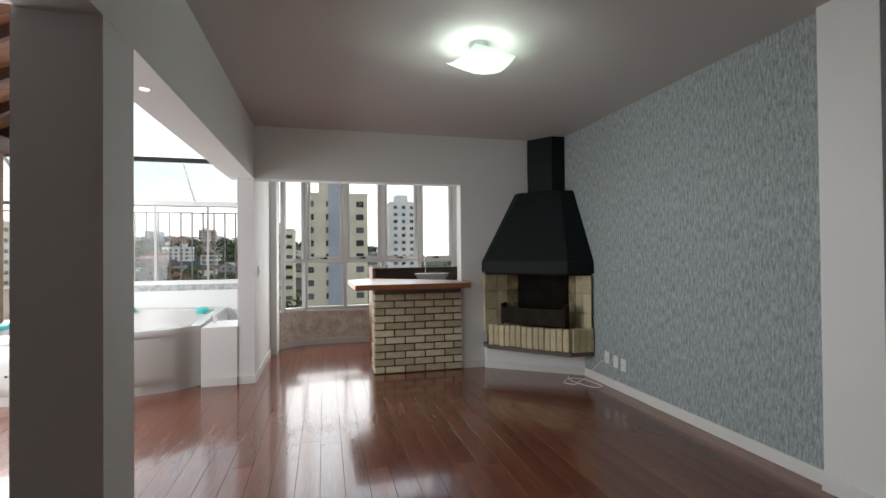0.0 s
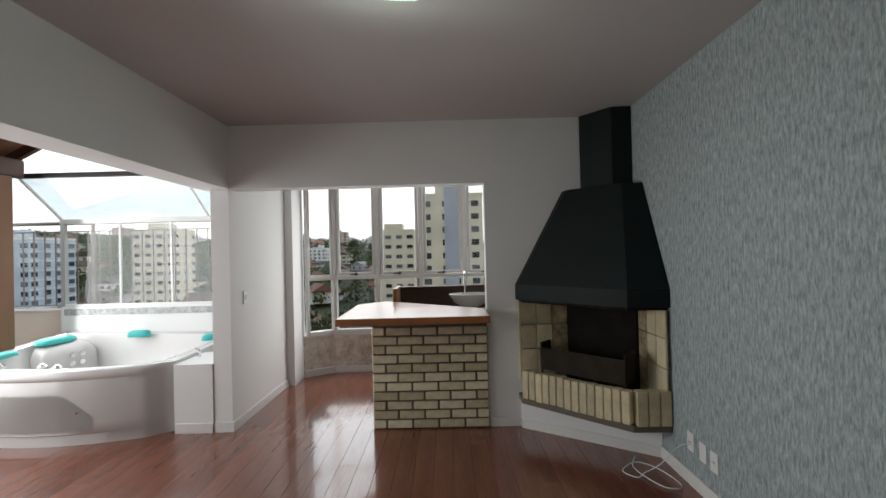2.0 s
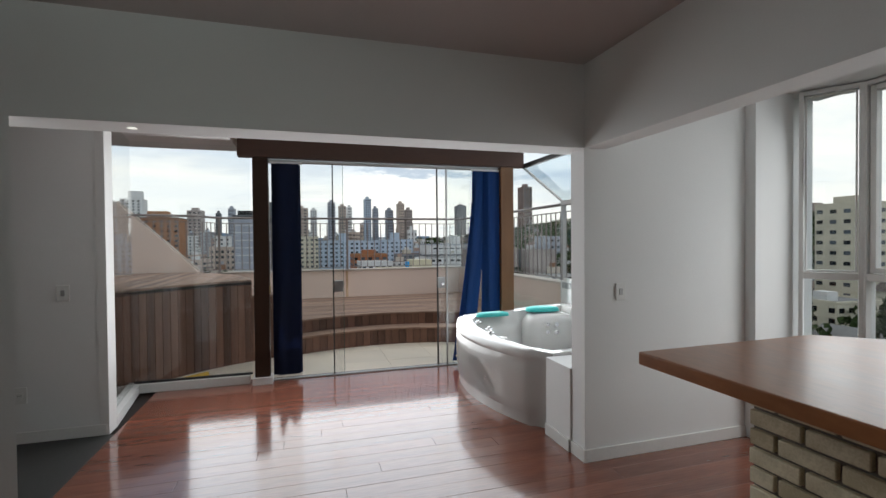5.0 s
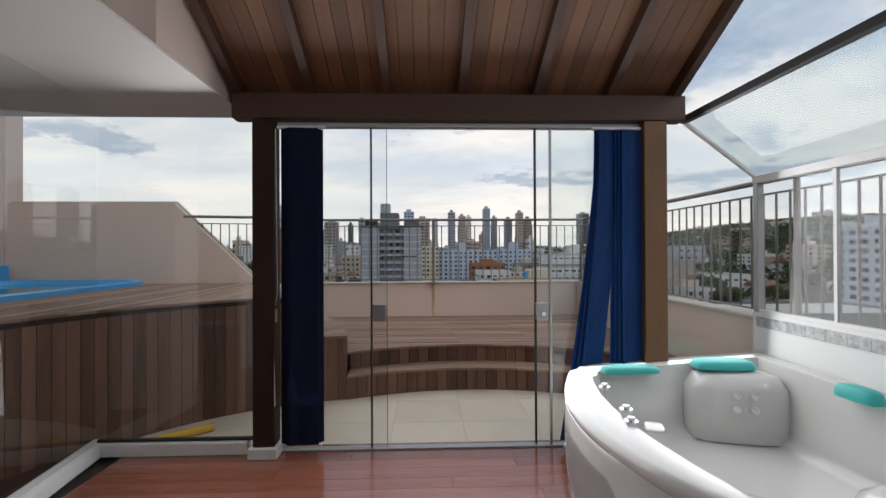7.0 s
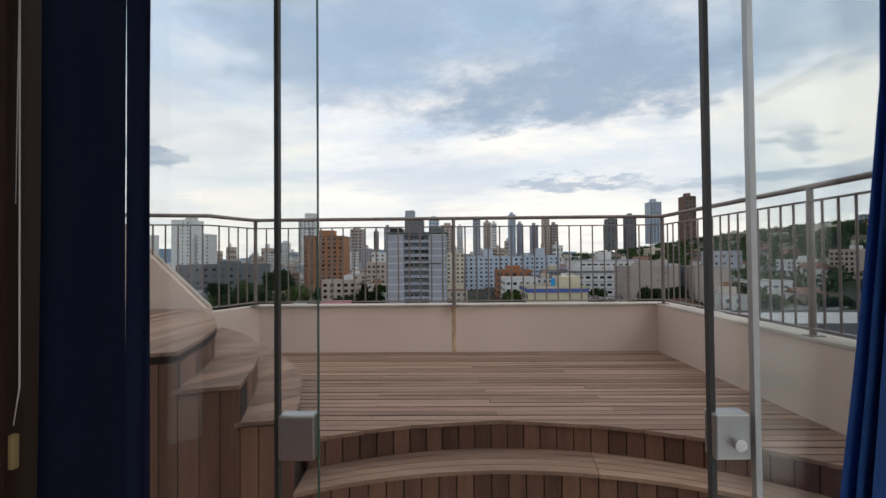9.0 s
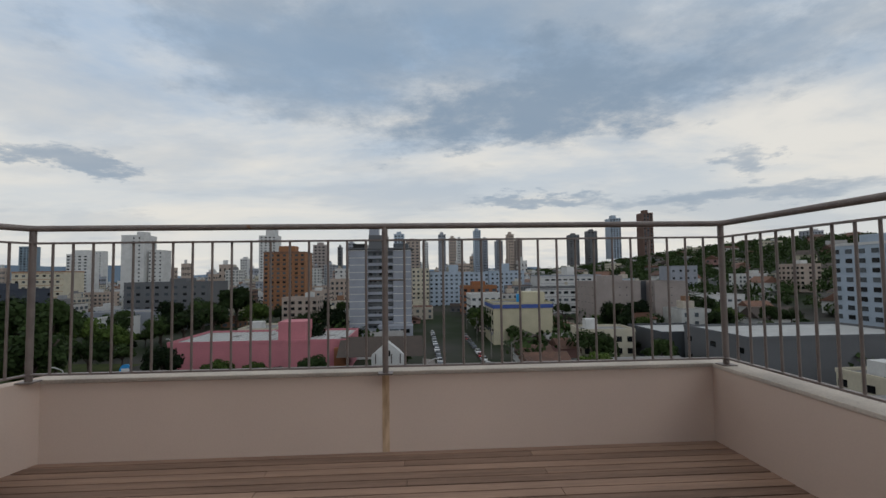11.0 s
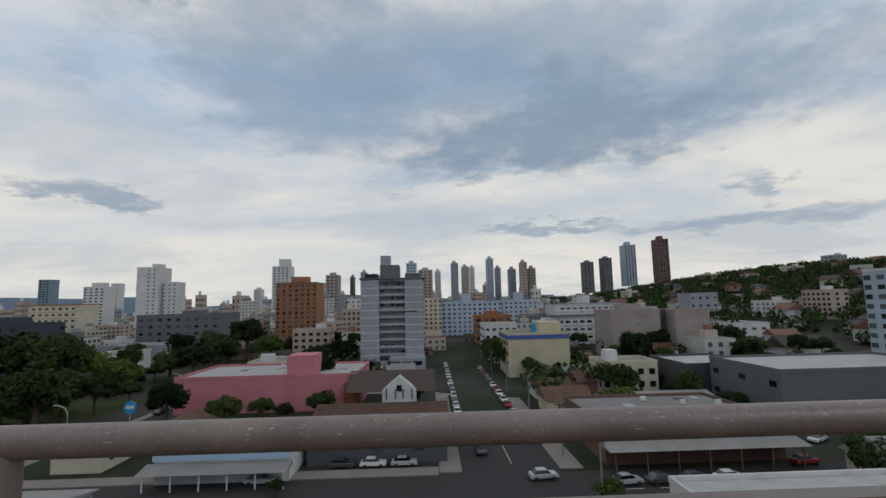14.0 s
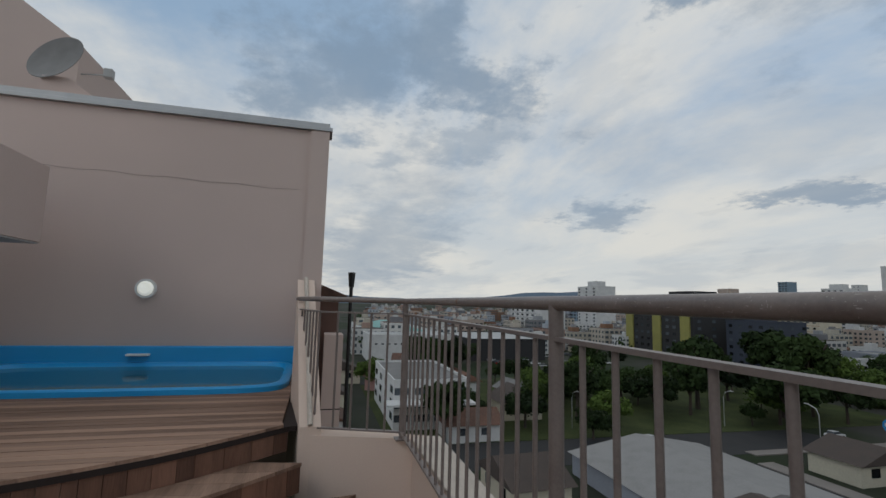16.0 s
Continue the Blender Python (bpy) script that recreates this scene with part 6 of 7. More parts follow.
# towers on the hill
block("brown tower on the hill", "brown", 299, 313, 600, 618, 78, 24, cols(3, .2, .8), 2.6, 1.6, z0=20, top=(0.3, 0.7, 5))
block("white-blue tower on the hill", "blue", 255, 269, 600, 618, 71, 20, cols(4), 2.4, 1.6, z0=18, top=(0.3, 0.7, 5))
block("dark tower on the hill", "slate", 202, 214, 604, 620, 50, 12, cols(3), 2.4, 1.6, z0=10, top=(0.3, 0.7, 3))
block("dark tower on the hill", "slate", 227, 239, 606, 620, 55, 14, cols(3), 2.4, 1.6, z0=10, top=(0.3, 0.7, 3))
SKY = ((-34, -12, 600, 56, "glass", 18), (-22, 11, 640, 50, "rose", 14), (25, 40, 600, 55, "grey", 18), (42, 58, 650, 54, "rose", 15), (74, 88, 620, 62, "glass", 22), (89, 100, 640, 51, "slate", 15), (100, 114, 600, 46, "slate", 14), (112, 124, 580, 53, "beige", 16), (124, 137, 590, 46, "brown", 14), (-137, -110, 600, 43, "taupe", 14), (-111, -103, 650, 43, "slate", 14), (-93, -81, 620, 47, "grey", 15), (-60, -46, 640, 40, "white", 13), (140, 160, 700, 44, "white", 10), (-160, -142, 700, 38, "white", 12), (-230, -212, 760, 36, "grey", 11), (-300, -280, 800, 34, "white", 10), (5, 20, 700, 52, "white", 15), (60, 72, 720, 58, "white", 15))
for x0, x1, y0, zt, pnt, nf in SKY:
    x0, x1, zt = x0 + 0.2 * (x1 - x0), x1 - 0.2 * (x1 - x0), zt - 3.5
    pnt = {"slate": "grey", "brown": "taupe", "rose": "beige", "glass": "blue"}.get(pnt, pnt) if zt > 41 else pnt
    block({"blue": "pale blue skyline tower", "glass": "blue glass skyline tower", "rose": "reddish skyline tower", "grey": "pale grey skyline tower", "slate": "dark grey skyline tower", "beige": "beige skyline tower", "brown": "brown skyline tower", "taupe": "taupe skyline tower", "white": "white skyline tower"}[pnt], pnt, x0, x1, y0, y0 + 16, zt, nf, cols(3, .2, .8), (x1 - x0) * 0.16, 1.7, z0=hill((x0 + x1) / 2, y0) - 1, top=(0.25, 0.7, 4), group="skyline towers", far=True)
# black and yellow pair beside the parking ground
by = block("black apartment building with lime-yellow corner strips", "black", -238, -188, 182, 215, 5.5, 8, cols(8, .16, .84), 2.0, 1.4, side="e", scols=cols(4), top=(0.45, 0.8, 6))
for x0 in (-238.3, -216, -196):
    part("yellow_strip", box(x0, 181.2, ZG, x0 + 6, 182.2, 7.0), "paint_lime", by, "lime-yellow corner strip")
block("white tower with a rounded crown", "white", -435, -402, 268, 290, 22, 14, cols(3), 3.0, 1.5, top=(0.25, 0.75, 6))
block("blue glass office block", "glass", -470, -440, 280, 300, 9, 9, cols(5), 3.2, 1.8)
block("white and dark office building", "white", -400, -350, 178, 205, 0, 6, cols(5), 4.0, 1.6, bands="slate")
wh = block("long white shopping hall with teal roof", "white", -330, -205, 28, 66, -13, 0, name="shopping_hall", roof="roof_white")
facade(wh, "window", (-205, 30), (-205, 64), ZG + 6, -15, 1, cols(12, .04, .96), 1.2, 0.6)
part("teal_roof", loft([(-310, 32), (-240, 32), (-240, 62), (-310, 62)], [(-300, 45), (-250, 45), (-250, 49), (-300, 49)], -12.9, -9.5), material("teal_metal_roof", (0.13, 0.33, 0.30), 0.5, bump=0), wh)
block("black shop hall with white roof", "black", -262, -205, 74, 112, -14.5, 0, name="shop_hall", roof="roof_white")
hs = block("white three-storey house with terraces", "white", -128, -96, 22, 38, -14.5, 3, cols(4), 3.0, 1.4, side="e", scols=cols(4), name="house")
part("terrace_slab", box(-96, 20, -18.2, -91, 38, -17.8), "paint_white", hs)

# pink hall, tudor house, shops and roofs by the street
pk = block("pink rendered hall with white roof", "pink", -64, -19, 126, 150, -15.6, 0, name="hall", roof="roof_white")
part("tower", box(-37, 128, -15.5, -30, 136, -10.5), "paint_pink", pk)
part("brick_end", box(-22, 124.5, ZG, -18.5, 126, -17), "paint_brick", pk)


def gabled(label, paint, roofmat, x0, x1, y0, y1, eave, ridge, along="x", name="house", over=0.6, wins=(), z0=None):
    """A house with a pitched roof; along names the ridge's direction."""
    z0 = ZG if z0 is None else z0
    t = thing(name, label, "house", ((x0 + x1) / 2, (y0 + y1) / 2, z0), "houses of the town")
    part("wall", box(x0, y0, z0, x1, y1, eave), "paint_" + paint, t)
    bm = bmesh.new()
    X0, X1, Y0, Y1 = x0 - over, x1 + over, y0 - over, y1 + over
    if along == "x":
        ym = (y0 + y1) / 2
        v = [bm.verts.new(p) for p in ((X0, Y0, eave), (X1, Y0, eave), (X1, ym, ridge), (X0, ym, ridge), (X0, Y1, eave), (X1, Y1, eave))]
        fs = ((0, 1, 2, 3), (3, 2, 5, 4), (0, 3, 4), (1, 5, 2), (0, 4, 5, 1))
    else:
        xm = (x0 + x1) / 2
        v = [bm.verts.new(p) for p in ((X0, Y0, eave), (X0, Y1, eave), (xm, Y1, ridge), (xm, Y0, ridge), (X1, Y0, eave), (X1, Y1, eave))]
        fs = ((0, 3, 2, 1), (3, 4, 5, 2), (0, 4, 3), (1, 2, 5), (0, 1, 5, 4))
    for f in fs:
        bm.faces.new([v[i] for i in f])
    bmesh.ops.recalc_face_normals(bm, faces=bm.faces[:])
    part("roof", bm, roofmat, t)
    if wins:
        facade(t, "window", (x0, y0), (x1, y0), z0 + 0.6, eave, 1, wins, 1.5, 1.3)
    return t


oh = gabled("dark-walled hall with an old clay tile roof", "dark", "roof_tile", -21, 2, 86, 106, -19.5, -16.2, wins=(0.2, 0.5, 0.8))
td = gabled("half-timbered white house with dark tiled roofs", "white", "roof_dark", -20, 0, 120, 134, -18.6, -14.6)
gb = bmesh.new()
v = [gb.verts.new(p) for p in ((-12, 119.2, ZG), (-4, 119.2, ZG), (-4, 119.2, -18.2), (-8, 119.2, -15.0), (-12, 119.2, -18.2))]
gb.faces.new(v)
ret = bmesh.ops.extrude_face_region(gb, geom=gb.faces[:])
bmesh.ops.translate(gb, vec=(0, 3, 0), verts=[e for e in ret["geom"] if isinstance(e, bmesh.types.BMVert)])
bmesh.ops.recalc_face_normals(gb, faces=gb.faces[:])
part("gable", gb, "paint_white", td)
for q in (((-12.4, -18.4), (-8, -14.75)), ((-8, -14.75), (-3.6, -18.4))):
    part("gable_roof", loft([(q[0][0], 118.6), (q[1][0], 118.6), (q[1][0], 124), (q[0][0], 124)], [(q[0][0], 118.6), (q[1][0], 118.6), (q[1][0], 124), (q[0][0], 124)], 0, 0.3), "roof_dark", td)
    for vv in td.children[-1].data.vertices:
        k = (vv.co.x + td.location.x - q[0][0]) / (q[1][0] - q[0][0])
        vv.co.z += q[0][1] + k * (q[1][1] - q[0][1])
for x in (-11.0, -8.9, -7.1, -5.0):
    part("timber", box(x - 0.12, 119.05, -20.2, x + 0.12, 119.2, -17.9), "roof_dark", td)
facade(td, "window", (-12, 119.2), (-4, 119.2), ZG + 0.4, -20.3, 1, (0.15, 0.5, 0.8), 1.2, 1.4)
facade(td, "window", (-12, 119.2), (-4, 119.2), -19.4, -16.4, 1, (0.5,), 1.2, 1.4)
sh = block("blue and white row of shops with metal roofs", "white", -42, -22, 80, 96, -20.5, 1, cols(5), 2.2, 1.6, name="shop_building", roof="roof_white")
part("awning", loft([(-43, 76.6), (-21.5, 76.6), (-21.5, 80), (-43, 80)], [(-43, 79.7), (-21.5, 79.7), (-21.5, 80), (-43, 80)], -21.6, -20.9), "roof_grey", sh)
part("fascia", box(-42.2, 79.75, -20.6, -21.8, 79.95, -19.6), material("shop_fascia_blue", (0.30, 0.42, 0.55), 0.7, bump=0), sh)
for i in range(6):
    part("column", rod((-42 + 4 * i, 77, ZG), (-42 + 4 * i, 77, -21.6), 0.12, 8), "paint_white", sh)
rs = block("low restaurant with a black sign above its veranda", "brown", 27, 56, 82, 104, -18.3, 0, name="restaurant", roof="roof_grey")
part("veranda_roof", loft([(26, 77.5), (57, 77.5), (57, 82), (26, 82)], [(26, 81.6), (57, 81.6), (57, 82), (26, 82)], -20.7, -19.9), "roof_grey", rs)
part("sign_board", box(27, 81.5, -19.8, 56, 81.7, -17.9), "paint_black", rs, "long black restaurant sign")
for i in range(7):
    part("column", rod((27 + 4.8 * i, 78, ZG), (27 + 4.8 * i, 78, -20.7), 0.12, 8), "paint_brown", rs)


def text_mesh(txt, size, mat):
    cu = bpy.data.curves.new("lettering", "FONT")
    cu.body, cu.size, cu.extrude = txt, size, 0.02
    tmp = new("lettering_tmp", cu)
    me = bpy.data.meshes.new_from_object(tmp.evaluated_get(bpy.context.evaluated_depsgraph_get()))
    bpy.data.objects.remove(tmp)
    me.materials.append(M[mat])
    return me


for x, txt, sz, z in ((30.2, "RESTAURANTE", 0.62, -18.65), (45.5, "RESTAURANTE", 0.62, -18.65)):
    ob = new("lettering", text_mesh(txt, sz, "paint_white"))
    ob.parent = rs
    ob.matrix_basis = rs.matrix_basis.inverted() @ pose(x, 81.46, z, 90, 0, 0)
    part("sign_bar", box(x, 81.45, -19.5, x + 7.2, 81.49, -18.9), "paint_white", rs, "illegible pale sign lettering")
part("sign_bar", box(38.6, 81.45, -19.3, 44, 81.49, -19.05), "paint_white", rs)
part("sign_bar", box(38.6, 81.45, -18.8, 44, 81.49, -18.5), "paint_white", rs)
fw = block("low white building with a flat pale roof and parapet", "white", 27, 58, 44, 62, -19.2, 1, (), side="w", scols=(0.3, 0.6), name="commercial_building", roof="roof_white")
block("low white hall roof below the terrace", "white", -24, 1, 44, 62, -21.0, 0, name="hall", roof="roof_white")
gabled("hall with a grey corrugated roof and roof vents", "grey", "roof_grey", -68, -44, 46, 70, -20.8, -18.6)
gabled("yellow house with an old tile roof", "yellow", "roof_tile", 26, 36, 114, 124, -20.6, -18.2, wins=(0.3, 0.7))
gabled("white cottage with a dark roof", "white", "roof_dark", 132, 150, 178, 190, -17.5, -13.5, wins=(0.2, 0.5, 0.8))
gabled("low hall with grey cement roof", "taupe", "roof_grey", 38, 62, 108, 120, -20.4, -19.0)
gabled("old grey building with shuttered windows", "grey", "roof_dark", -44, -30, 48, 62, -20.0, -18.6, wins=(0.3, 0.7))
# sheet ribs, ducts and cooling units on the roofs below the terrace
def roof_clutter(parent, x0, x1, y0, y1, z, seed, step=1.05):
    rg = random.Random(seed)
    bm = bmesh.new()
    x = x0 + 0.6
    while x < x1 - 0.6:
        add_box(bm, x, y0 + 0.5, z, x + 0.09, y1 - 0.5, z + 0.07)
        x += step
    tagged(part("sheeting", bm, "roof_grey", parent, "weathered ribs of the roof sheets"), kind="stuff")
    for k in range(3):
        x, y = rg.uniform(x0 + 1.5, x1 - 3), rg.uniform(y0 + 1.5, y1 - 3)
        part("roof_patch", box(x, y, z + 0.02, x + rg.uniform(1.2, 2.4), y + rg.uniform(2, 4), z + 0.10), rg.choice(("roof_white", "roof_dark", "roof_grey")), parent)
        x, y = rg.uniform(x0 + 1.5, x1 - 3), rg.uniform(y0 + 1.5, y1 - 3)
        part("cooling_unit", join(box(x, y, z + 0.1, x + 1.1, y + 0.5, z + 0.95, 0.05), rod((x + 0.4, y - 0.02, z + 0.52), (x + 0.4, y + 0.01, z + 0.52), 0.3, 14)), "paint_white", parent)


roof_clutter(sh, -42, -22, 80, 96, -20.35, 1)
roof_clutter(rs, 27, 56, 82, 104, -18.15, 2)
roof_clutter(pk, -64, -19, 126, 150, -15.45, 3, 1.6)
# tile courses on the old hall's front slope
bm = bmesh.new()
for i in range(15):
    f = (i + 0.4) / 15
    add_box(bm, -21.5, 85.4 + 10.6 * f, -19.5 + 3.3 * f + 0.02, 2.5, 85.4 + 10.6 * f + 0.10, -19.5 + 3.3 * f + 0.14)
tagged(part("tiling", bm, "roof_dark", oh, "shadowed courses of old clay tiles"), kind="stuff")
# east side, seen from the bay window
ap = block("beige ten-storey apartment building with loggias", "cream", 110, 124, -11, 4.5, 15.5, 12, (), side="w", scols=(0.12, 0.42, 0.58, 0.88), w=1.8, h=1.4, top=(0.2, 0.7, 6))
part("stair_band", box(109.6, -5.0, ZG, 110, -1.6, 19.0), "paint_grey", ap)
block("white tower with stacked balconies", "white", 200, 214, -41, -29, 24, 15, (), side="w", scols=(0.2, 0.5, 0.8), w=1.6, h=1.4, bands="", top=(0.2, 0.8, 4))
block("cream apartment building with green balconies", "cream", 168, 182, 10, 25, 10, 9, (), side="w", scols=cols(4), w=2.2, h=1.3, top=(0.2, 0.7, 3))
block("cream and green apartment building", "cream", 170, 184, 100, 116, 12.5, 10, cols(3), side="w", scols=cols(4), w=2.0, h=1.3, top=(0.2, 0.7, 3))
block("pale blue apartment building with balconies", "blue", 122, 138, 112, 134, 8, 10, cols(4), side="w", scols=cols(6, .06, .94), w=2.0, h=1.3, bands="white", z0=-20, top=(0.2, 0.6, 3))
block("low white office block", "white", 60, 84, -10, 2, -10, 4, (), side="w", scols=cols(5), w=1.5, h=1.2)

# ---- infill houses ----
HOUSES = [gabled(lab, p_, r_, -5, 5, -4, 4, 3.2, 5.6, al, wins=(0.25, 0.7), z0=0.0) for lab, p_, r_, al in (("small white house with clay tile roof", "white", "roof_tile", "x"), ("small cream house with dark roof", "cream", "roof_dark", "y"), ("small beige house with grey roof", "beige", "roof_grey", "x"), ("small rose house with clay tile roof", "rose", "roof_tile", "y"))]
HALLS = [block(lab, p_, -8, 8, -6, 6, hh, nf, cols(5), 1.6, 1.3, z0=0.0, side="w", scols=cols(3), name="town_house", group="houses of the town", far=True) for lab, p_, hh, nf in (("white flat-roofed town building", "white", 9, 3), ("grey flat-roofed town building", "grey", 12, 4), ("beige flat-roofed town building", "beige", 15, 5), ("cream flat-roofed town building", "cream", 7, 2))]
for t_, nf_, hh_ in zip(HALLS, (3, 4, 5, 2), (9, 12, 15, 7)):
    facade(t_, "window", (8, 6), (-8, 6), 1, hh_ - 0.5, nf_, cols(5), 1.6, 1.3, True)
    facade(t_, "window", (8, -6), (8, 6), 1, hh_ - 0.5, nf_, cols(3), 1.6, 1.3, True)
    part("stair_house", box(-5, -1, hh_ + 0.15, -1.5, 3, hh_ + 2.6), "paint_white", t_)
rng = random.Random(5)
taken = [(o.location.x, o.location.y) for o in bpy.data.objects if o.parent is None and o.get("category") in ("building", "house") and o.location.y > 20]


def free(x, y, d):
    if 0 < x < 25 and y < 420 or -66 < x < 66 and y < 200 or -90 < x < -64 and y < 330 or -230 < x < -86 and y < 235:
        return False
    return all(abs(x - a) > d or abs(y - b) > d for a, b in taken)


for i, (x, y) in enumerate(((-98, 8), (-118, 8), (-66, 20), (-62, 6), (-137, 4), (-156, 14), (-88, -4), (-172, 38), (-140, 50), (-104, 52), (-120, 60), (-145, 26), (-180, 10), (-200, 0))):
    taken.append((x, y))
    c_ = copy_thing(HOUSES[i % 4], pose(x, y, ZG, 0, 0, (0, 90, 12, -15)[i % 4]))
    c_.scale = (1.0 + 0.12 * (i % 3), 1.0, 1.0 + 0.3 * (i % 2))
count = 0
for k in range(4000):
    if count >= 250:
        break
    a_ = radians(rng.uniform(-8, 172))
    r_ = rng.uniform(125, 760) if k % 3 else rng.uniform(110, 320)
    x, y = r_ * math.cos(a_), r_ * math.sin(a_)
    d = 17 if r_ < 300 else 22
    if not free(x, y, d) or (70 < x < 130 and 90 < y < 240) or (x > 120 and rng.random() < 0.45):
        continue
    taken.append((x, y))
    tmpl = rng.choice(HOUSES) if rng.random() < (0.75 if x > 90 else 0.45) else rng.choice(HALLS)
    copy_thing(tmpl, pose(x, y, hill(x, y) - 0.3, 0, 0, rng.choice((0, 90, 4, -6, 180))))
    count += 1
for i, (x, y) in enumerate(((32, 136), (45, 144), (36, 152), (54, 140), (48, 160), (60, 186), (54, 202), (66, 218), (34, 206), (50, 222), (-14, 150), (-28, 160), (-44, 166), (-56, 176), (-12, 166), (-42, 182), (-50, 104), (-58, 92), (-100, 262), (64, 70), (76, 74), (88, 82), (-60, 34), (66, 44), (78, 50), (-90, 36), (100, 92), (116, 110), (120, 130), (98, 140), (112, 150), (-62, 150), (-58, 206), (-34, 214), (-46, 228), (-20, 226), (-4, 240), (-30, 250), (-56, 260))):
    taken.append((x, y))
    c_ = copy_thing((HOUSES + HALLS[3:])[i * 3 % 5], pose(x, y, ZG, 0, 0, (0, 90, 3, -4)[i % 4]))
    c_.scale = (0.95 + 0.1 * (i % 3), 1.0, 0.9 + 0.1 * (i % 4))
for k in range(900):
    if k > 150 and count >= 340:
        break
    x, y = rng.uniform(-620, 150), rng.uniform(240, 640)
    if not free(x, y, 19) or count >= 340:
        continue
    taken.append((x, y))
    c_ = copy_thing(rng.choice(HALLS), pose(x, y, hill(x, y) - 0.3, 0, 0, rng.choice((0, 90, 5, -5))))
    f_ = rng.uniform(0.8, 1.6) if rng.random() < 0.6 else rng.uniform(0.6, 1.0)
    c_.scale = (rng.uniform(0.7, 1.2), 1, f_)
    count += 1
# houses scattered over the wooded slope
for k in range(60):
    x, y = rng.uniform(140, 430), rng.uniform(20, 440)
    if x > 150 + 0.75 * y and k % 3 or not free(x, y, 11):
        continue
    taken.append((x, y))
    c_ = copy_thing(rng.choice(HOUSES), pose(x, y, hill(x, y) + 1.0, 0, 0, rng.choice((0, 90, 30, -40))))
    c_.scale = (1.25, 1.25, 1.5)
# slim towers of the distant centre
for k in range(70):
    x, y = rng.uniform(-640, 170), rng.uniform(470, 780)
    if x > 40 and k % 2:
        x -= 420
    c_ = copy_thing(rng.choice(HALLS), pose(x, y, hill(x, y) - 0.3, 0, 0, rng.choice((0, 90, 5, -5))))
    c_.scale = (rng.uniform(0.55, 0.85), rng.uniform(0.6, 1), rng.uniform(1.3, 2.5))
for t_ in HOUSES + HALLS:
    k = (HOUSES + HALLS).index(t_)
    t_.matrix_basis = pose(-60 + 34 * k, 430 + 6 * (k % 3), ZG)

# ---- dense far fabric of the town: small blocks and houses beyond counting ----
def island_paint(name, stops, rough=0.85):
    m = bpy.data.materials.new(name)
    m.use_nodes = True
    nt = m.node_tree
    N, L = nt.nodes.new, nt.links.new
    p = nt.nodes["Principled BSDF"]
    ge, cr, nz, mx, tc = N("ShaderNodeNewGeometry"), N("ShaderNodeValToRGB"), N("ShaderNodeTexNoise"), N("ShaderNodeMix"), N("ShaderNodeTexCoord")
    cr.color_ramp.interpolation = "CONSTANT"
    el = cr.color_ramp.elements
    for i, c in enumerate(stops):
        e = el[i] if i < 2 else el.new(0.5)
        e.color = (*c, 1)
    for i in range(len(stops)):
        el[i].position = i / len(stops)
    for i, c in enumerate(stops):
        el[i].color = (*c, 1)
    L(ge.outputs["Random Per Island"], cr.inputs[0])
    nz.inputs["Scale"].default_value, nz.inputs["Detail"].default_value = 0.5, 6
    L(tc.outputs["Object"], nz.inputs["Vector"])
    mx.data_type, mx.blend_type = "RGBA", "MULTIPLY"
    mx.inputs[0].default_value = 0.45
    L(cr.outputs[0], mx.inputs[6]); L(nz.outputs["Fac"], mx.inputs[7])
    L(mx.outputs[2], p.inputs["Base Color"])
    p.inputs["Roughness"].default_value = rough
    p.inputs["Specular IOR Level"].default_value = 0.2
    return m


FAB_WALL = island_paint("far_wall_paints", [(0.62, 0.62, 0.60), (0.52, 0.48, 0.40), (0.36, 0.37, 0.39), (0.58, 0.52, 0.44), (0.24, 0.24, 0.25), (0.45, 0.50, 0.55), (0.42, 0.30, 0.25), (0.66, 0.65, 0.62), (0.30, 0.17, 0.11)])
FAB_ROOF = island_paint("far_roofs", [(0.10, 0.048, 0.032), (0.17, 0.165, 0.16), (0.07, 0.055, 0.048), (0.14, 0.068, 0.045), (0.26, 0.26, 0.255), (0.09, 0.085, 0.08)])
fab_v, fab_f, fab_m = [], [], []


def fab_quad(pts, m):
    k = len(fab_v)
    fab_v.extend(pts)
    fab_f.append(tuple(range(k, k + len(pts))))
    fab_m.append(m)


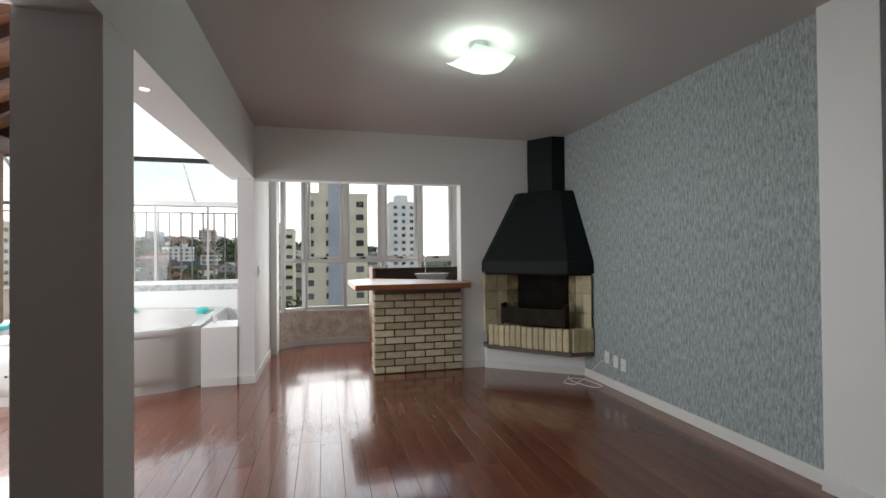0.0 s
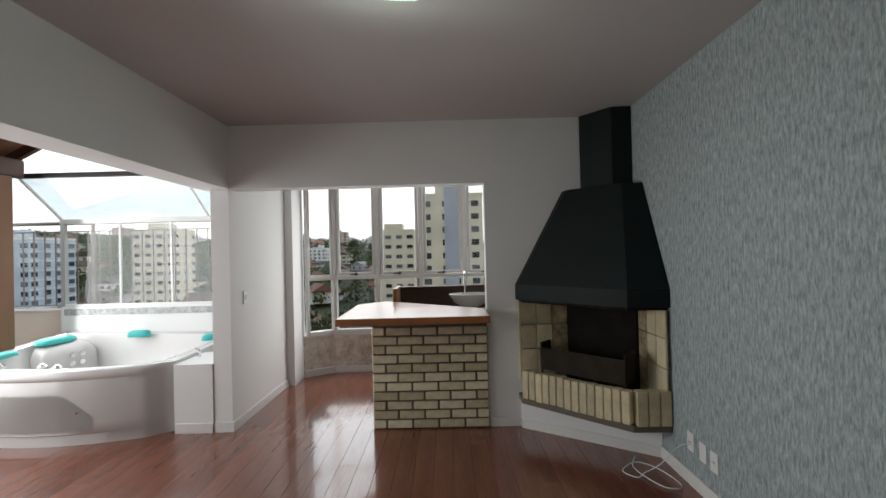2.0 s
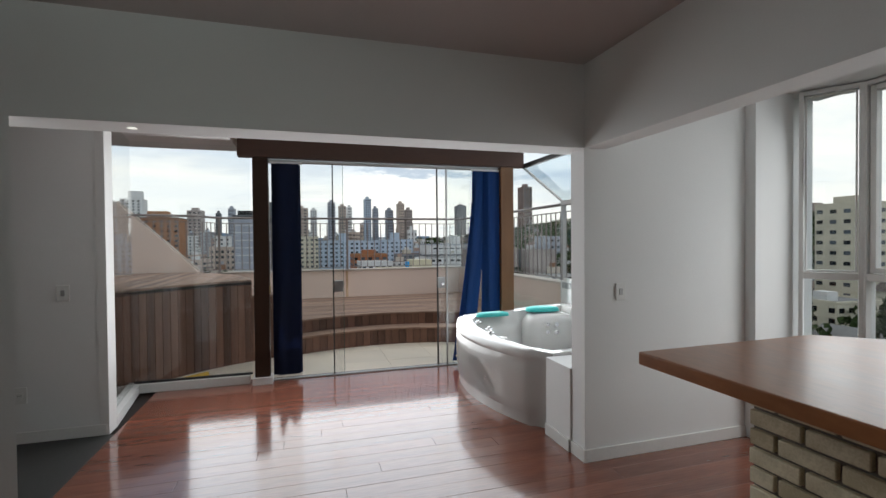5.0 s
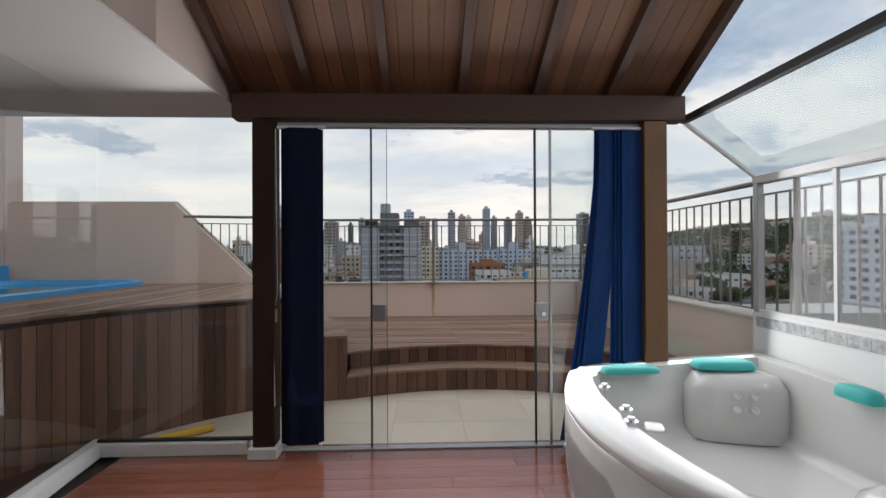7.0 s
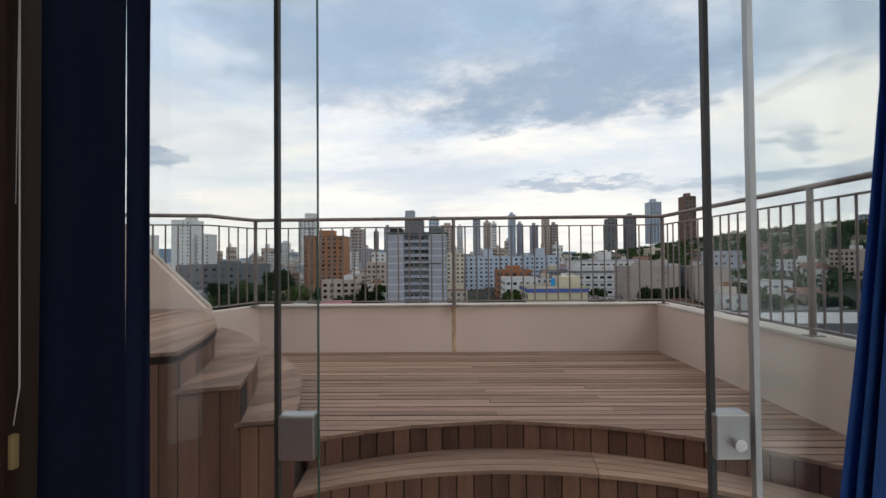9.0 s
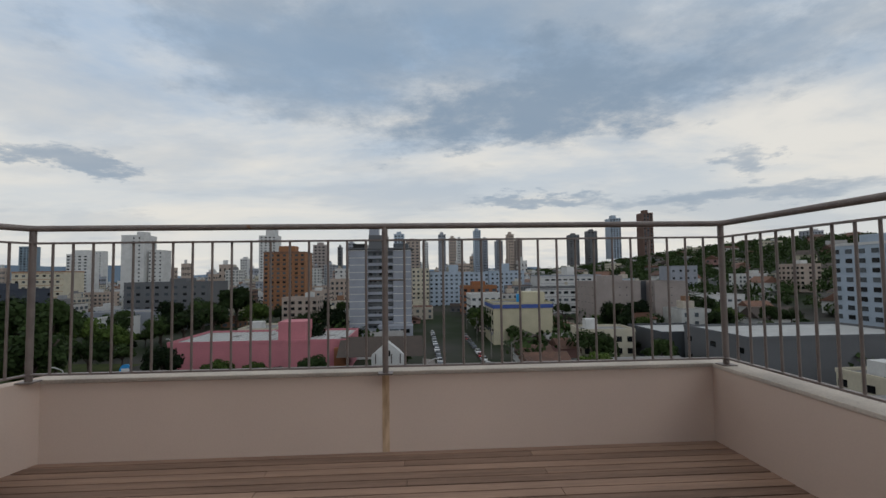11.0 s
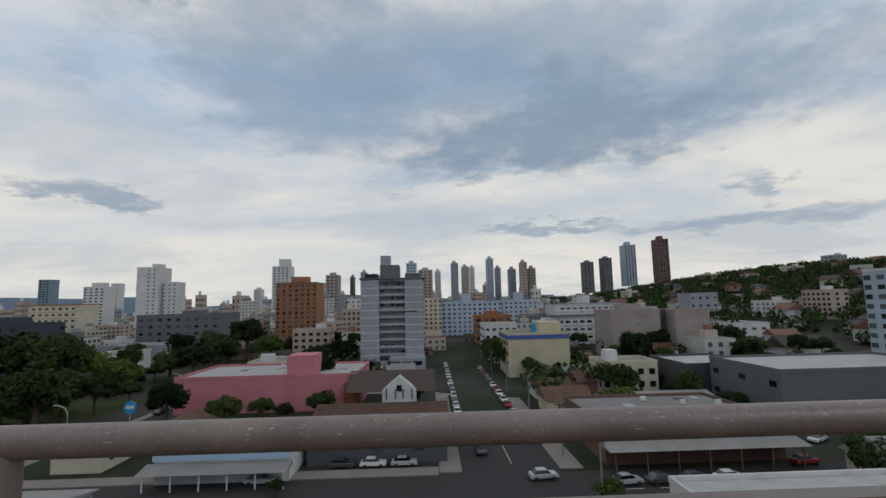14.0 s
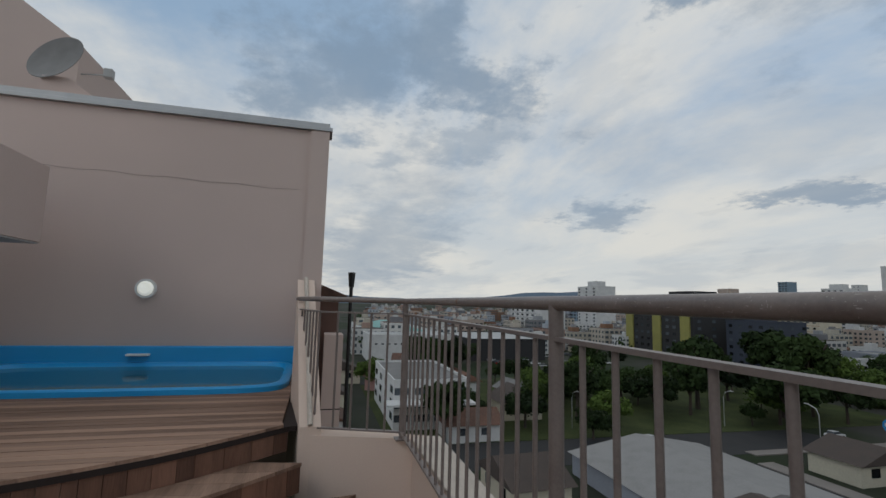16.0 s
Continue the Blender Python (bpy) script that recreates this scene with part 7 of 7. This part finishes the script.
def fab_box(x, y, z, w, d, h, yaw, roof, floors):
    """A block (walls, flat or pitched roof, window openings on all sides, roof house and tank)."""
    ca, sa = math.cos(yaw), math.sin(yaw)

    def T(u, v, zz):
        return (x + u * ca - v * sa, y + u * sa + v * ca, zz)

    def solid(u0, v0, u1, v1, za, zb, m):
        k = len(fab_v)
        fab_v.extend([T(u, v, zz) for zz in (za, zb) for u, v in ((u0, v0), (u1, v0), (u1, v1), (u0, v1))])
        for f in ((4, 5, 6, 7), (0, 1, 5, 4), (1, 2, 6, 5), (2, 3, 7, 6), (3, 0, 4, 7)):
            fab_f.append(tuple(k + i for i in f))
            fab_m.append(m)
    a, b = w / 2, d / 2
    solid(-a, -b, a, b, z, z + h, 0)
    if roof == "gable":
        k = len(fab_v)
        o, r = 0.5, min(w, d) * 0.24
        fab_v.extend([T(-a - o, -b - o, z + h), T(a + o, -b - o, z + h), T(a + o, b + o, z + h), T(-a - o, b + o, z + h), T(-a - o, 0, z + h + r), T(a + o, 0, z + h + r)])
        for f in ((0, 1, 5, 4), (2, 3, 4, 5), (1, 2, 5), (3, 0, 4), (3, 2, 1, 0)):
            fab_f.append(tuple(k + i for i in f))
            fab_m.append(2)
    else:
        solid(-a + 0.35, -b + 0.35, a - 0.35, b - 0.35, z + h - 0.1, z + h + 0.12, 2)
        if h > 9:
            solid(-a * 0.4, -b * 0.3, a * 0.25, b * 0.5, z + h, z + h + 2.8, 0)
            solid(-a * 0.25, -b * 0.1, a * 0.1, b * 0.3, z + h + 2.8, z + h + 4.6, 0)
    fh = (h - 0.6) / floors
    for (u0, v0, u1, v1) in ((-a, -b, a, -b), (a, -b, a, b), (-a, b, -a, -b)):
        L_ = math.hypot(u1 - u0, v1 - v0)
        du, dv = (u1 - u0) / L_, (v1 - v0) / L_
        n_ = max(1, int(L_ / 3.1))
        ww = 0.75 if rng.random() < 0.7 else 1.2
        for i in range(n_):
            c = (i + 0.5) * L_ / n_
            for f in range(floors):
                z0 = z + 0.9 + f * fh
                e = [(u0 + du * q + dv * 0.08, v0 + dv * q - du * 0.08) for q in (c - ww, c + ww)]
                fab_quad([T(*e[0], z0), T(*e[1], z0), T(*e[1], z0 + fh * 0.5), T(*e[0], z0 + fh * 0.5)], 1)


rng = random.Random(31)
n_far = 0
for k in range(9000):
    if n_far >= 1050:
        break
    a_, r_ = radians(rng.uniform(-8, 174)), 190 + 900 * rng.random() ** 1.25
    x, y = r_ * math.cos(a_), r_ * math.sin(a_)
    if x > 110 and rng.random() < 0.72:
        continue
    if not free(x, y, 13 if r_ < 420 else 10):
        continue
    taken.append((x, y))
    z = hill(x, y) - 0.4
    slope = x > 150
    if slope or rng.random() < 0.42:
        fl = rng.choice((1, 1, 2))
        fab_box(x, y, z, rng.uniform(8, 14), rng.uniform(7, 11), 3.1 * fl + 0.4, rng.choice((0, 1.57, 0.1, -0.2, 1.4)), "gable", fl)
    else:
        fl = rng.choice((2, 3, 3, 4, 5)) if rng.random() < 0.88 or r_ < 380 or x < -260 else rng.randint(7, 11)
        fab_box(x, y, z, rng.uniform(9, 17), rng.uniform(9, 15), 3.0 * fl + 0.8, rng.choice((0, 1.57, 0.06, -0.08)), "flat", fl)
    n_far += 1
me = bpy.data.meshes.new("distant_town")
me.from_pydata(fab_v, [], fab_f)
for m_ in (FAB_WALL, M["winglass"], FAB_ROOF):
    me.materials.append(m_)
me.polygons.foreach_set("material_index", fab_m)
tagged(new("distant_town", me), "dense far town of pale blocks and tiled houses", "town", kind="stuff")

# ---- trees ----


def leaf_cloud(centres, n, size, seed):
    """Small leaf clumps as tilted quads round the given clump centres (x, y, z, radius)."""
    rg = np.random.RandomState(seed)
    vs, fs = [], []
    for (cx, cy, cz, cr) in centres:
        d = rg.normal(size=(n, 3)); d /= np.linalg.norm(d, axis=1)[:, None]
        p = np.array((cx, cy, cz)) + d * (cr * rg.uniform(0.55, 1.05, (n, 1))) * np.array((1, 1, 0.75))
        u_ = rg.normal(size=(n, 3)); u_ /= np.linalg.norm(u_, axis=1)[:, None]
        w_ = np.cross(u_, d); w_ /= (np.linalg.norm(w_, axis=1)[:, None] + 1e-6)
        s_ = size * rg.uniform(0.6, 1.3, (n, 1))
        b0 = len(vs)
        for q in range(n):
            vs += [p[q] - u_[q] * s_[q] * 0.5, p[q] + w_[q] * s_[q] * 0.5, p[q] + u_[q] * s_[q] * 0.5, p[q] - w_[q] * s_[q] * 0.5]
            fs.append((b0 + 4 * q, b0 + 4 * q + 1, b0 + 4 * q + 2, b0 + 4 * q + 3))
    return vs, fs


def tree(label, h, r, seed, mat="leaf", flat=0.7):
    rg = random.Random(seed)
    t = thing("tree", label, "tree", (0, 0, 0), "town trees")
    limbs = []
    for i in range(5):
        a_ = 2 * math.pi * i / 5 + rg.uniform(-0.4, 0.4)
        limbs.append(tube([(0, 0, h * 0.3), (r * 0.3 * math.cos(a_), r * 0.3 * math.sin(a_), h * 0.5), (r * 0.62 * math.cos(a_), r * 0.62 * math.sin(a_), h * 0.72)], h * 0.012, 6))
    part("trunk", join(rod((0, 0, 0), (0.1, 0, h * 0.42), h * 0.032, 8, h * 0.02), *limbs), "bark", t)
    cs = []
    for i in range(26):
        a_, q = rg.uniform(0, 2 * math.pi), math.sqrt(rg.random())
        cs.append((r * 0.72 * q * math.cos(a_), r * 0.72 * q * math.sin(a_), h * (0.44 + 0.40 * rg.random() * (1 - 0.6 * q * q)), r * rg.uniform(0.24, 0.42)))
    vs, fs = leaf_cloud(cs, 120, h * 0.056, seed)
    me = bpy.data.meshes.new("crown")
    me.from_pydata(vs, [], fs)
    me.materials.append(M[mat])
    cr = new("crown", me)
    cr.parent = t
    return t


TREES = [tree("broad dark green street tree", 9, 4.6, 1), tree("tall dark green tree", 12, 4.4, 2), tree("light green spreading tree", 8, 4.2, 3, "leaf_light"), tree("small dense green tree", 6, 2.8, 4)]
SPOTS = [(-81, 106, 1.25), (-92, 118, 1.3), (-84, 141, 1.0), (-98, 132, 1.15), (-104, 104, 1.3), (-112, 122, 1.2), (-120, 100, 1.1), (-96, 156, 1.2), (-110, 150, 1.4), (-92, 176, 1.1), (-100, 190, 1.2), (-118, 176, 1.3), (-128, 160, 1.4), (-86, 205, 1.3), (-96, 216, 1.5), (-78, 232, 1.5), (-90, 240, 1.6), (-104, 236, 1.5), (-70, 246, 1.4), (-60, 236, 1.2), (-116, 228, 1.2), (-98, 86, 1.1), (-110, 80, 1.2), (-118, 64, 1.0), (-100, 66, 0.9), (-94, 50, 0.9), (-108, 42, 0.9), (-128, 84, 1.2), (-32, 139, 0.9), (-26, 118, 0.6), (-34, 116, 0.7), (-40, 118, 0.6), (-24, 112, 0.5), (-50, 118, 0.45), (-23, 178, 0.8), (-29, 180, 0.7), (-34, 190, 1.0), (-45, 196, 1.1), (-55, 200, 1.0), (24.6, 187, 1.1), (25, 200, 0.9), (47, 128, 1.05), (52, 134, 0.9), (58, 150, 0.9), (66, 158, 1.0), (70, 168, 1.1), (62, 172, 1.0), (78, 165, 0.9), (86, 182, 0.9), (115, 190, 1.2), (122, 200, 1.3), (118, 176, 1.0), (130, 170, 0.7), (140, 172, 0.7), (-22, 74, 0.35), (22, 68, 0.4), (-150, 180, 1.5), (-140, 190, 1.6), (-132, 182, 1.4), (-160, 110, 0.8), (-175, 130, 0.7), (-190, 68, 1.0), (-132, 30, 0.9), (-140, 22, 1.0), (-86, 30, 0.8), (-84, 60, 0.7), (90, 60, 1.0), (84, 40, 0.9), (100, 75, 1.1), (92, 22, 1.1), (75, 30, 0.8), (70, 15, 0.7), (100, 50, 1.2), (96, -4, 1.1), (104, 14, 1.0), (88, 8, 0.8)]
rng = random.Random(21)
for k in range(46):
    x, y = rng.uniform(-150, -84), rng.uniform(30, 228)
    if all(math.hypot(x - a, y - b) > 6.5 for a, b, q in SPOTS):
        SPOTS.append((x, y, rng.uniform(0.7, 1.2)))
for k in range(220):
    x, y = rng.choice(((rng.uniform(26, 128), rng.uniform(105, 245)), (rng.uniform(-62, -3), rng.uniform(136, 250)), (rng.uniform(-150, -60), rng.uniform(30, 240))))
    if len(SPOTS) < 200 and not (-64 < x < -17 and y < 152) and not (-28 < x < -1 and 178 < y < 208) and not (-90 < x < -64) and all(abs(x - a) > 8 or abs(y - b) > 8 for a, b in taken) and all(math.hypot(x - a, y - b) > 7 for a, b, q in SPOTS):
        SPOTS.append((x, y, rng.uniform(0.55, 1.0)))
for i, (x, y, s_) in enumerate(SPOTS):
    t_ = TREES[(i * 7 + 1) % 4]
    c_ = copy_thing(t_, pose(x, y, hill(x, y), 0, 0, (i * 47) % 360))
    s_ *= 1.3
    c_.scale = (s_, s_, s_ * (0.9 + 0.05 * (i % 5)))
for i, (x, y) in enumerate(((60, 70), (-58, 112), (-46, 112), (66, 140))):
    TREES[i].matrix_basis = pose(x, y, ZG)
# woods on the hill and between the far houses
rg = np.random.RandomState(9)
cs = []
while len(cs) < 5600:
    if len(cs) % 4:
        x, y = rg.normal(400, 190), rg.normal(430, 230)
    else:
        a_ = radians(rg.uniform(-10, 175)); r_ = rg.uniform(130, 820)
        x, y = r_ * math.cos(a_), r_ * math.sin(a_)
    if y < -150 or math.hypot(x, y) < 125 or (x < 110 and len(cs) % 4):
        continue
    hz = hill(x, y)
    if (0 < x < 25 and y < 420) or (-230 < x < -64 and y < 240) or noise.noise((x * 0.012, y * 0.012, 3.0)) < (-0.3 if hz > ZG + 5 else -0.05):
        continue
    q = rg.uniform(2.4, 5.2)
    cs.append((x, y, hz + q * 0.9 + 1.0, q))
vs, fs = leaf_cloud(cs, 36, 1.7, 11)
me = bpy.data.meshes.new("woods")
me.from_pydata(vs, [], fs)
me.materials.append(M["leaf"])
tagged(new("woods", me), "dense dark green woods on the slopes", "woods", kind="stuff")


# ---- cars ----
def car(label, col):
    t = thing("car", label, "car", (0, 0, 0), "parked cars")
    paint_ = material("car_paint_" + label.split()[0], col, 0.25, 0.2, vary=0.05, bump=0, coat=0.5)
    part("body", prof_body([(-2.1, 0.35), (2.1, 0.35), (2.12, 0.7), (1.95, 0.86), (0.95, 0.96), (-1.95, 0.98), (-2.12, 0.75)], 0.85), paint_, t, smooth=30)
    part("cabin", prof_body([(-1.7, 0.97), (1.0, 0.95), (0.45, 1.42), (-1.15, 1.45)], 0.72), "winglass", t, smooth=30)
    part("roof", prof_body([(-1.15, 1.44), (0.42, 1.41), (0.3, 1.49), (-1.0, 1.5)], 0.66), paint_, t)
    for x in (-1.3, 1.3):
        for y in (-0.8, 0.8):
            part("wheel", rod((x, y - 0.1, 0.32), (x, y + 0.1, 0.32), 0.32, 14), "blackplastic", t)
    return t


def prof_body(pts, hw):
    bm = bmesh.new()
    a_ = [bm.verts.new((x, -hw, z)) for x, z in pts]
    b_ = [bm.verts.new((x, hw, z)) for x, z in pts]
    n_ = len(pts)
    bm.faces.new(a_); bm.faces.new(b_[::-1])
    for i in range(n_):
        bm.faces.new((a_[i], b_[i], b_[(i + 1) % n_], a_[(i + 1) % n_]))
    bmesh.ops.recalc_face_normals(bm, faces=bm.faces[:])
    bmesh.ops.bevel(bm, geom=bm.edges[:], offset=0.05, segments=1, affect="EDGES")
    return bm


CARS = [car("white parked hatchback car", (0.7, 0.7, 0.7)), car("silver grey parked car", (0.42, 0.43, 0.44)), car("dark grey parked car", (0.06, 0.06, 0.07)), car("red parked compact car", (0.35, 0.03, 0.03))]
rng = random.Random(3)
spots = [(15.8, 77.2, 5, 1)]
for i in range(17):
    spots.append((5.6 + 0.004 * i, 100 + 6.4 * i, 90, rng.randrange(3)))
for i in range(14):
    spots.append((18.4, 95 + 7.3 * i + rng.uniform(-1, 1), 90, rng.choice((0, 1, 2, 2, 3))))
spots += [(27 + 4.9 * i, 74.2, 8, (1, 2, 2, 0)[i % 4]) for i in range(4)] + [(8.0, 90, 90, 2), (-26, 79, 0, 1), (-10, 84.8, 0, 0), (-15, 84.8, 0, 2), (-5, 84.8, 0, 1), (57, 79.5, 10, 3), (68, 90, 30, 0), (62, 96, 20, 1), (-76, 112, 95, 0), (-80, 70, 100, 0), (-68, 128, 86, 2)]
for i in range(46):
    spots.append((-250 + 6.5 * (i % 12) + rng.uniform(-1, 1), 84 + 17 * (i // 12) + rng.uniform(-1, 1), 90, rng.choice((0, 0, 1, 2, 2, 3))))
for x, y, rz, k in spots:
    copy_thing(CARS[k], pose(x, y, ZG + 0.07, 0, 0, rz))
for k, c_ in enumerate(CARS):
    c_.matrix_basis = pose(-258 + 7 * k, 160, ZG + 0.09, 0, 0, 90)

# ---- poles, lamps and wires ----


def pole(label, x, y, h, cross=True):
    t = thing("utility_pole", label, "pole", (x, y, ZG), "utility poles")
    part("shaft", rod((x, y, ZG), (x, y, ZG + h), 0.16, 8, 0.11), "paving", t)
    if cross:
        part("crossarm", box(x - 1.0, y - 0.06, ZG + h - 0.9, x + 1.0, y + 0.06, ZG + h - 0.75), "bark", t)
        part("transformer", rod((x + 0.35, y, ZG + h - 2.4), (x + 0.35, y, ZG + h - 1.4), 0.28, 12), "roof_grey", t)


PY = (68, 86, 112, 142, 175, 210)
for y in PY:
    pole("concrete utility pole with crossarm by the street", 21.2, y, 9.5)
for a_, b_ in zip(PY, PY[1:]):
    for dx in (-0.9, 0.0, 0.9):
        pts = [(21.2 + dx, a_ + (b_ - a_) * k / 8, ZG + 8.8 - 0.7 * math.sin(math.pi * k / 8)) for k in range(9)]
        solo("power_line", tube(pts, 0.025, 4), "blackplastic", "sagging power line between poles", "cable", "power lines")


def street_lamp(x, y, side):
    t = thing("street_lamp", "grey curved street lamp beside the avenue", "street lamp", (x, y, ZG), "street lamps")
    part("shaft", tube([(x, y, ZG), (x, y, ZG + 6.5), (x + side * 0.5, y, ZG + 7.6), (x + side * 2.0, y, ZG + 8.2)], 0.09, 8), "alu", t)
    part("head", box(x + side * 1.9, y - 0.15, ZG + 8.1, x + side * 2.7, y + 0.15, ZG + 8.28, 0.03), "roof_white", t)


for x, y, s_ in ((-70, 100, -1), (-88, 96, 1), (-69, 140, -1), (-92, 60, 1), (0.9, 100, 1)):
    street_lamp(x, y, s_)
sg = thing("shop_sign", "round blue shop sign on a pole", "sign", (-62, 106, ZG))
part("pole", rod((-62, 106, ZG), (-62, 106, ZG + 5.2), 0.12, 8), "alu", sg)
part("disc", rod((-62, 105.85, ZG + 6.2), (-62, 106.15, ZG + 6.2), 1.25, 28), material("sign_blue", (0.02, 0.22, 0.50), 0.4, bump=0), sg, "blue sign disc")
part("sign_bar", box(-62.8, 105.75, ZG + 6.0, -61.2, 105.84, ZG + 6.6), "paint_white", sg, "pale sign mark")
# neighbour's terrace beyond the tall wall
nb_ = thing("roof_lamp", "dark roof lamp on a thin pole", "lamp", (-8.9, 6.69, -1))
part("pole", rod((-8.9, 6.69, -1), (-8.9, 6.69, 2.2), 0.035, 10), "blackplastic", nb_)
part("head", rod((-8.9, 6.69, 2.2), (-8.9, 6.69, 2.48), 0.05, 12, 0.07), "blackplastic", nb_)
structure("neighbour_wall", box(-7.1, 6.2, -3, -6.6, 6.46, 1.45), "taupe_wall", "taupe neighbouring balcony wall", "wall")
structure("neighbour_wall_joint", box(-6.603, 6.2, 0.42, -6.597, 6.458, 0.436), "gap", "dark joint across the balcony wall", "trim")
gabled("neighbouring tiled porch roof", "brown", "roof_tile", -11.5, -7.3, 5.2, 6.4, 2.0, 2.3, "x", name="porch", over=0.15, z0=-3)
# satellite dish behind the tall wall
ds = thing("satellite_dish", "grey satellite dish behind the wall coping", "satellite dish", (-8.2, 3.0, 4.6))
bm = bmesh.new()
rings = []
for k in range(7):
    q = k / 6 * 0.45
    rings.append([bm.verts.new((q * math.cos(a_), q * math.sin(a_), q * q * 0.55)) for a_ in (2 * math.pi * i / 28 for i in range(28))])
for q, s_ in zip(rings, rings[1:]):
    for i in range(28):
        bm.faces.new((q[i], q[(i + 1) % 28], s_[(i + 1) % 28], s_[i]))
bmesh.ops.remove_doubles(bm, verts=bm.verts[:], dist=0.001)
bmesh.ops.solidify(bm, geom=bm.faces[:], thickness=0.01)
bm.transform(pose(-8.2, 1.88, 5.62, 70, 0, 70))
part("dish", bm, "roof_grey", ds, smooth=40)
part("arm", tube([(-8.15, 2.2, 5.45), (-7.75, 2.75, 5.32)], 0.012, 6), "alu", ds)
part("receiver", box(-7.81, 2.69, 5.27, -7.69, 2.81, 5.41, 0.01), "roof_white", ds)
part("mount", loft([(-8.6, 1.7), (-8.0, 1.7), (-8.0, 3.1), (-8.6, 3.1)], [(-8.6, 1.75), (-8.0, 1.75), (-8.0, 2.1), (-8.6, 2.1)], 4.6, 5.3), "taupe_wall", ds)
structure("tall_wall_base", box(-9.0, 1.5, -3, -7.2, 5.0, 4.6), "taupe_wall", "taupe rendered roof behind the wall", "wall")
